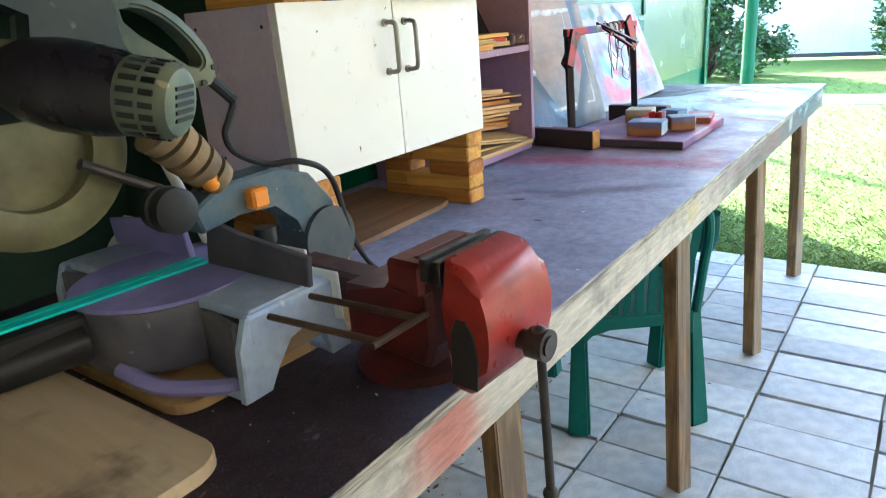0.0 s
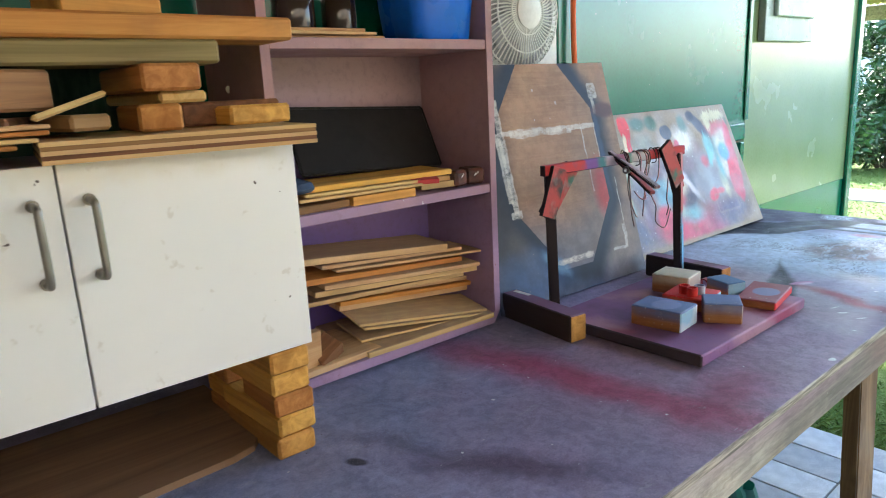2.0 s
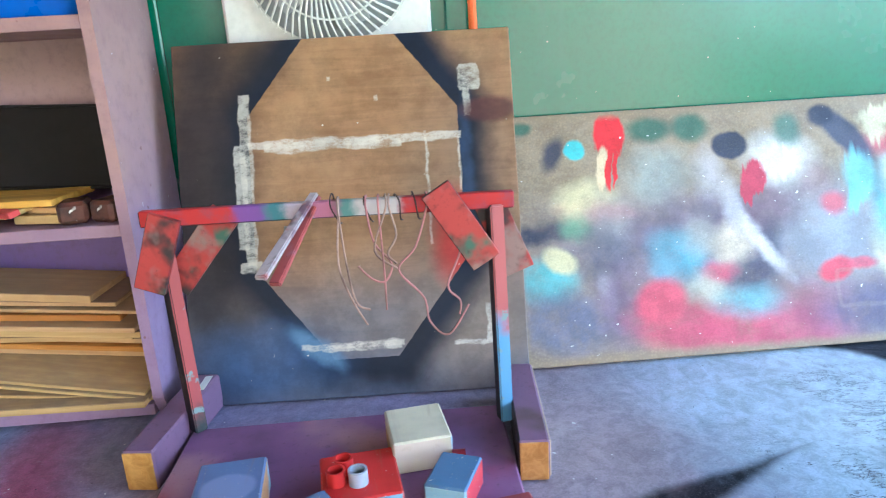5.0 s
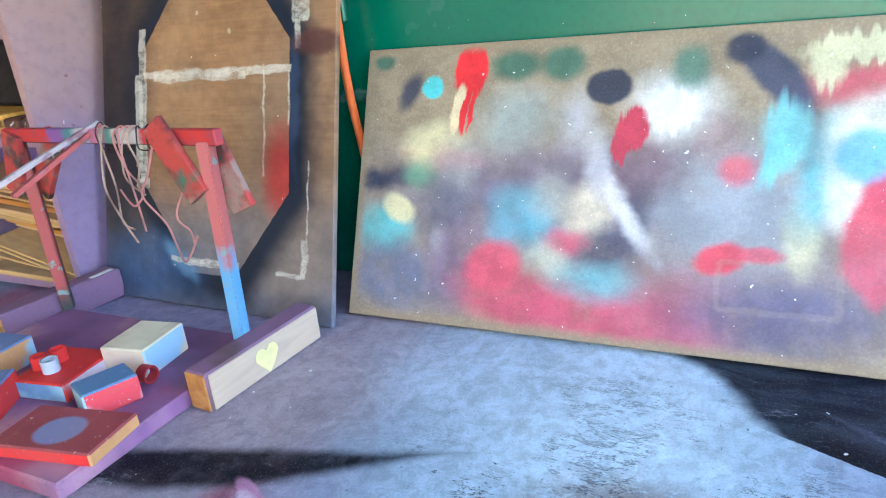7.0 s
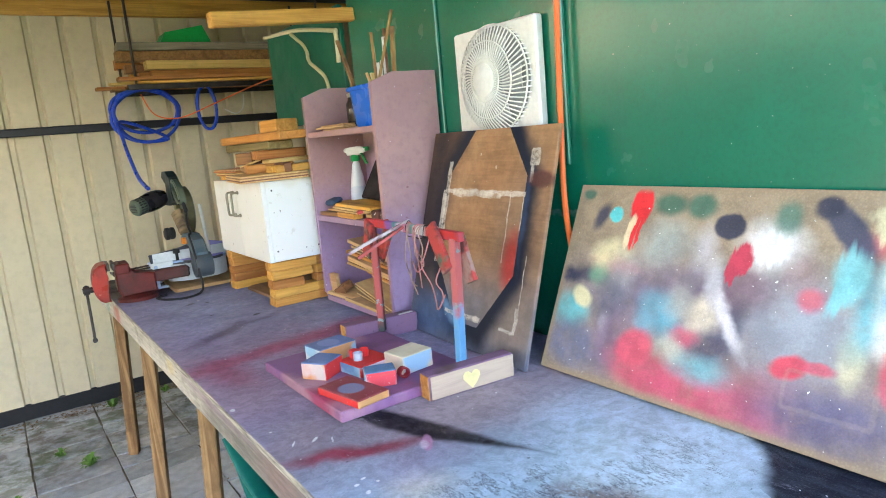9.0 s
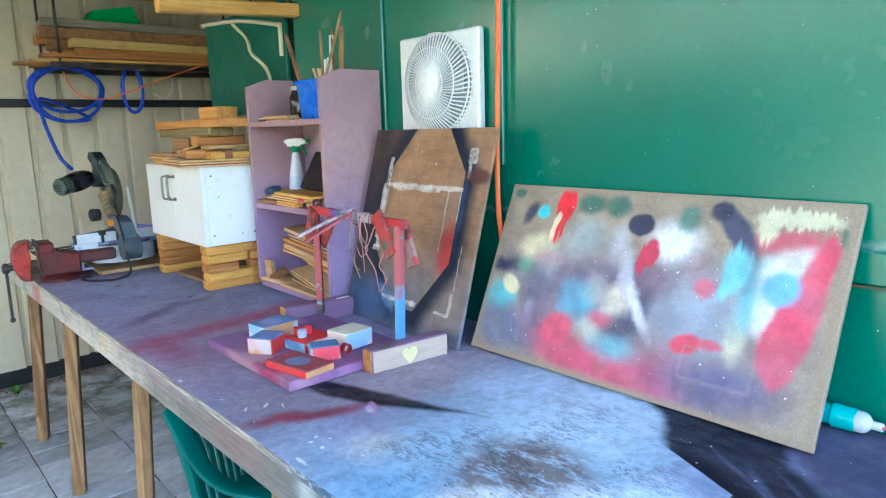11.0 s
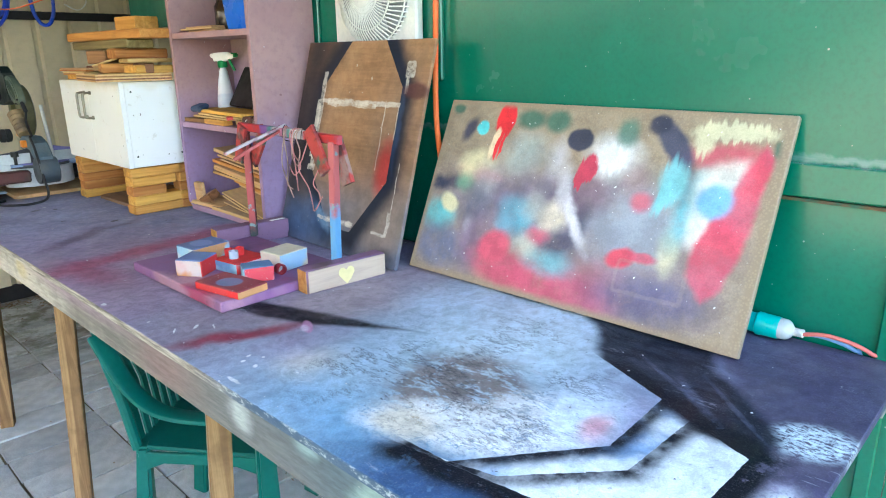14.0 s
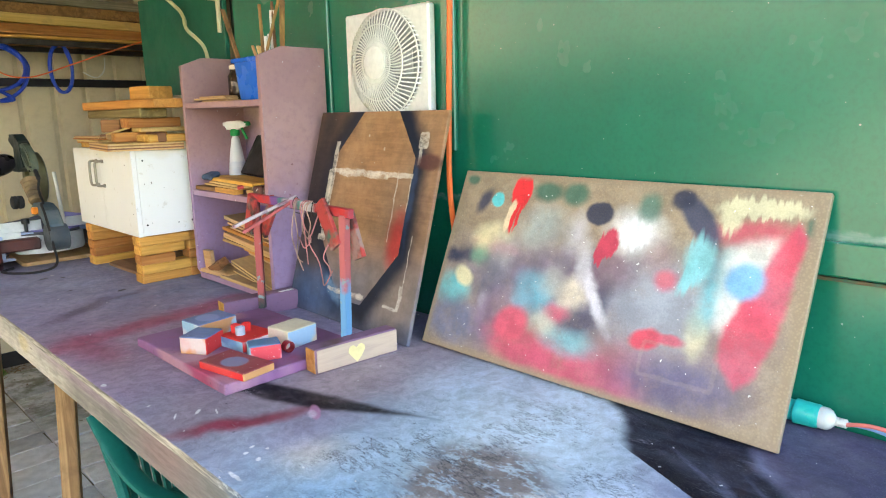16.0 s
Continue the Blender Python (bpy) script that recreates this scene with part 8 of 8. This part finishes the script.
# leaf litter along the wall under the bench
rl = random.Random(9)
verts, faces = [], []
for k in range(4200):
    x, y = 0.11 + abs(rl.gauss(0, 0.1)), rl.uniform(1.3, 6.3)
    if rl.random() < 0.02:
        x = rl.uniform(0.1, 0.9)
    if k % 4 == 0:
        x, y = rl.uniform(0.1, 2.6), 1.5 + abs(rl.gauss(0, 0.09))
    l, w, a, z = rl.uniform(0.004, 0.016), rl.uniform(0.002, 0.006), rl.uniform(0, 6.28), rl.uniform(0.002, 0.02)
    u, v = (math.cos(a) * l, math.sin(a) * l), (-math.sin(a) * w, math.cos(a) * w)
    i = len(verts)
    verts += [(x - u[0], y - u[1], z), (x + v[0], y + v[1], z + rl.uniform(0, 0.006)), (x + u[0], y + u[1], z + rl.uniform(0, 0.006)), (x - v[0], y - v[1], z)]
    faces.append((i, i + 1, i + 2, i + 3))
me = bpy.data.meshes.new("leaf_litter")
me.from_pydata(verts, [], faces)
s = Sh("dry_leaf", 0.85)
me.materials.append(s.done(s.mix(s.island(), (0.28, 0.17, 0.07), (0.1, 0.06, 0.03))))
tagged(new("leaf_litter", me), "dry brown leaves and chips swept under the bench", "leaf litter", kind="stuff")


# small weeds in the joints of the paving
rw = random.Random(31)
WEED = Sh("weed_leaf", 0.5)
WEED = WEED.done(WEED.vary(WEED.mix(WEED.island(), (0.06, 0.16, 0.02), (0.13, 0.26, 0.045)), WEED.noise(6, 2), 0.3))
for x, y, n, r in ((1.18, 2.46, 34, 0.07), (1.3, 2.2, 22, 0.05), (0.95, 1.62, 26, 0.06), (1.52, 2.62, 14, 0.04), (0.62, 1.6, 18, 0.05)):
    vs, fs = [], []
    for i in range(n):
        a, l, h = rw.uniform(0, 6.283), rw.uniform(0.4, 1.0) * r, rw.uniform(0.2, 0.9) * r
        u, w = Vector((math.cos(a), math.sin(a), 0)), Vector((-math.sin(a), math.cos(a), 0)) * rw.uniform(0.006, 0.012)
        k = len(vs)
        vs += [tuple(u * l * 0.1), tuple(u * l * 0.6 - w + Vector((0, 0, h))), tuple(u * l + Vector((0, 0, h * 0.8))), tuple(u * l * 0.6 + w + Vector((0, 0, h)))]
        fs += [(k, k + 1, k + 2, k + 3)]
    me = bpy.data.meshes.new("weed")
    me.from_pydata(vs, [], fs)
    me.materials.append(WEED)
    ob = new("weed", me)
    ob.matrix_basis = Matrix.Translation((x, y, 0.001))
    tagged(ob, "small green weed growing in a paving joint", "weed", "weeds")
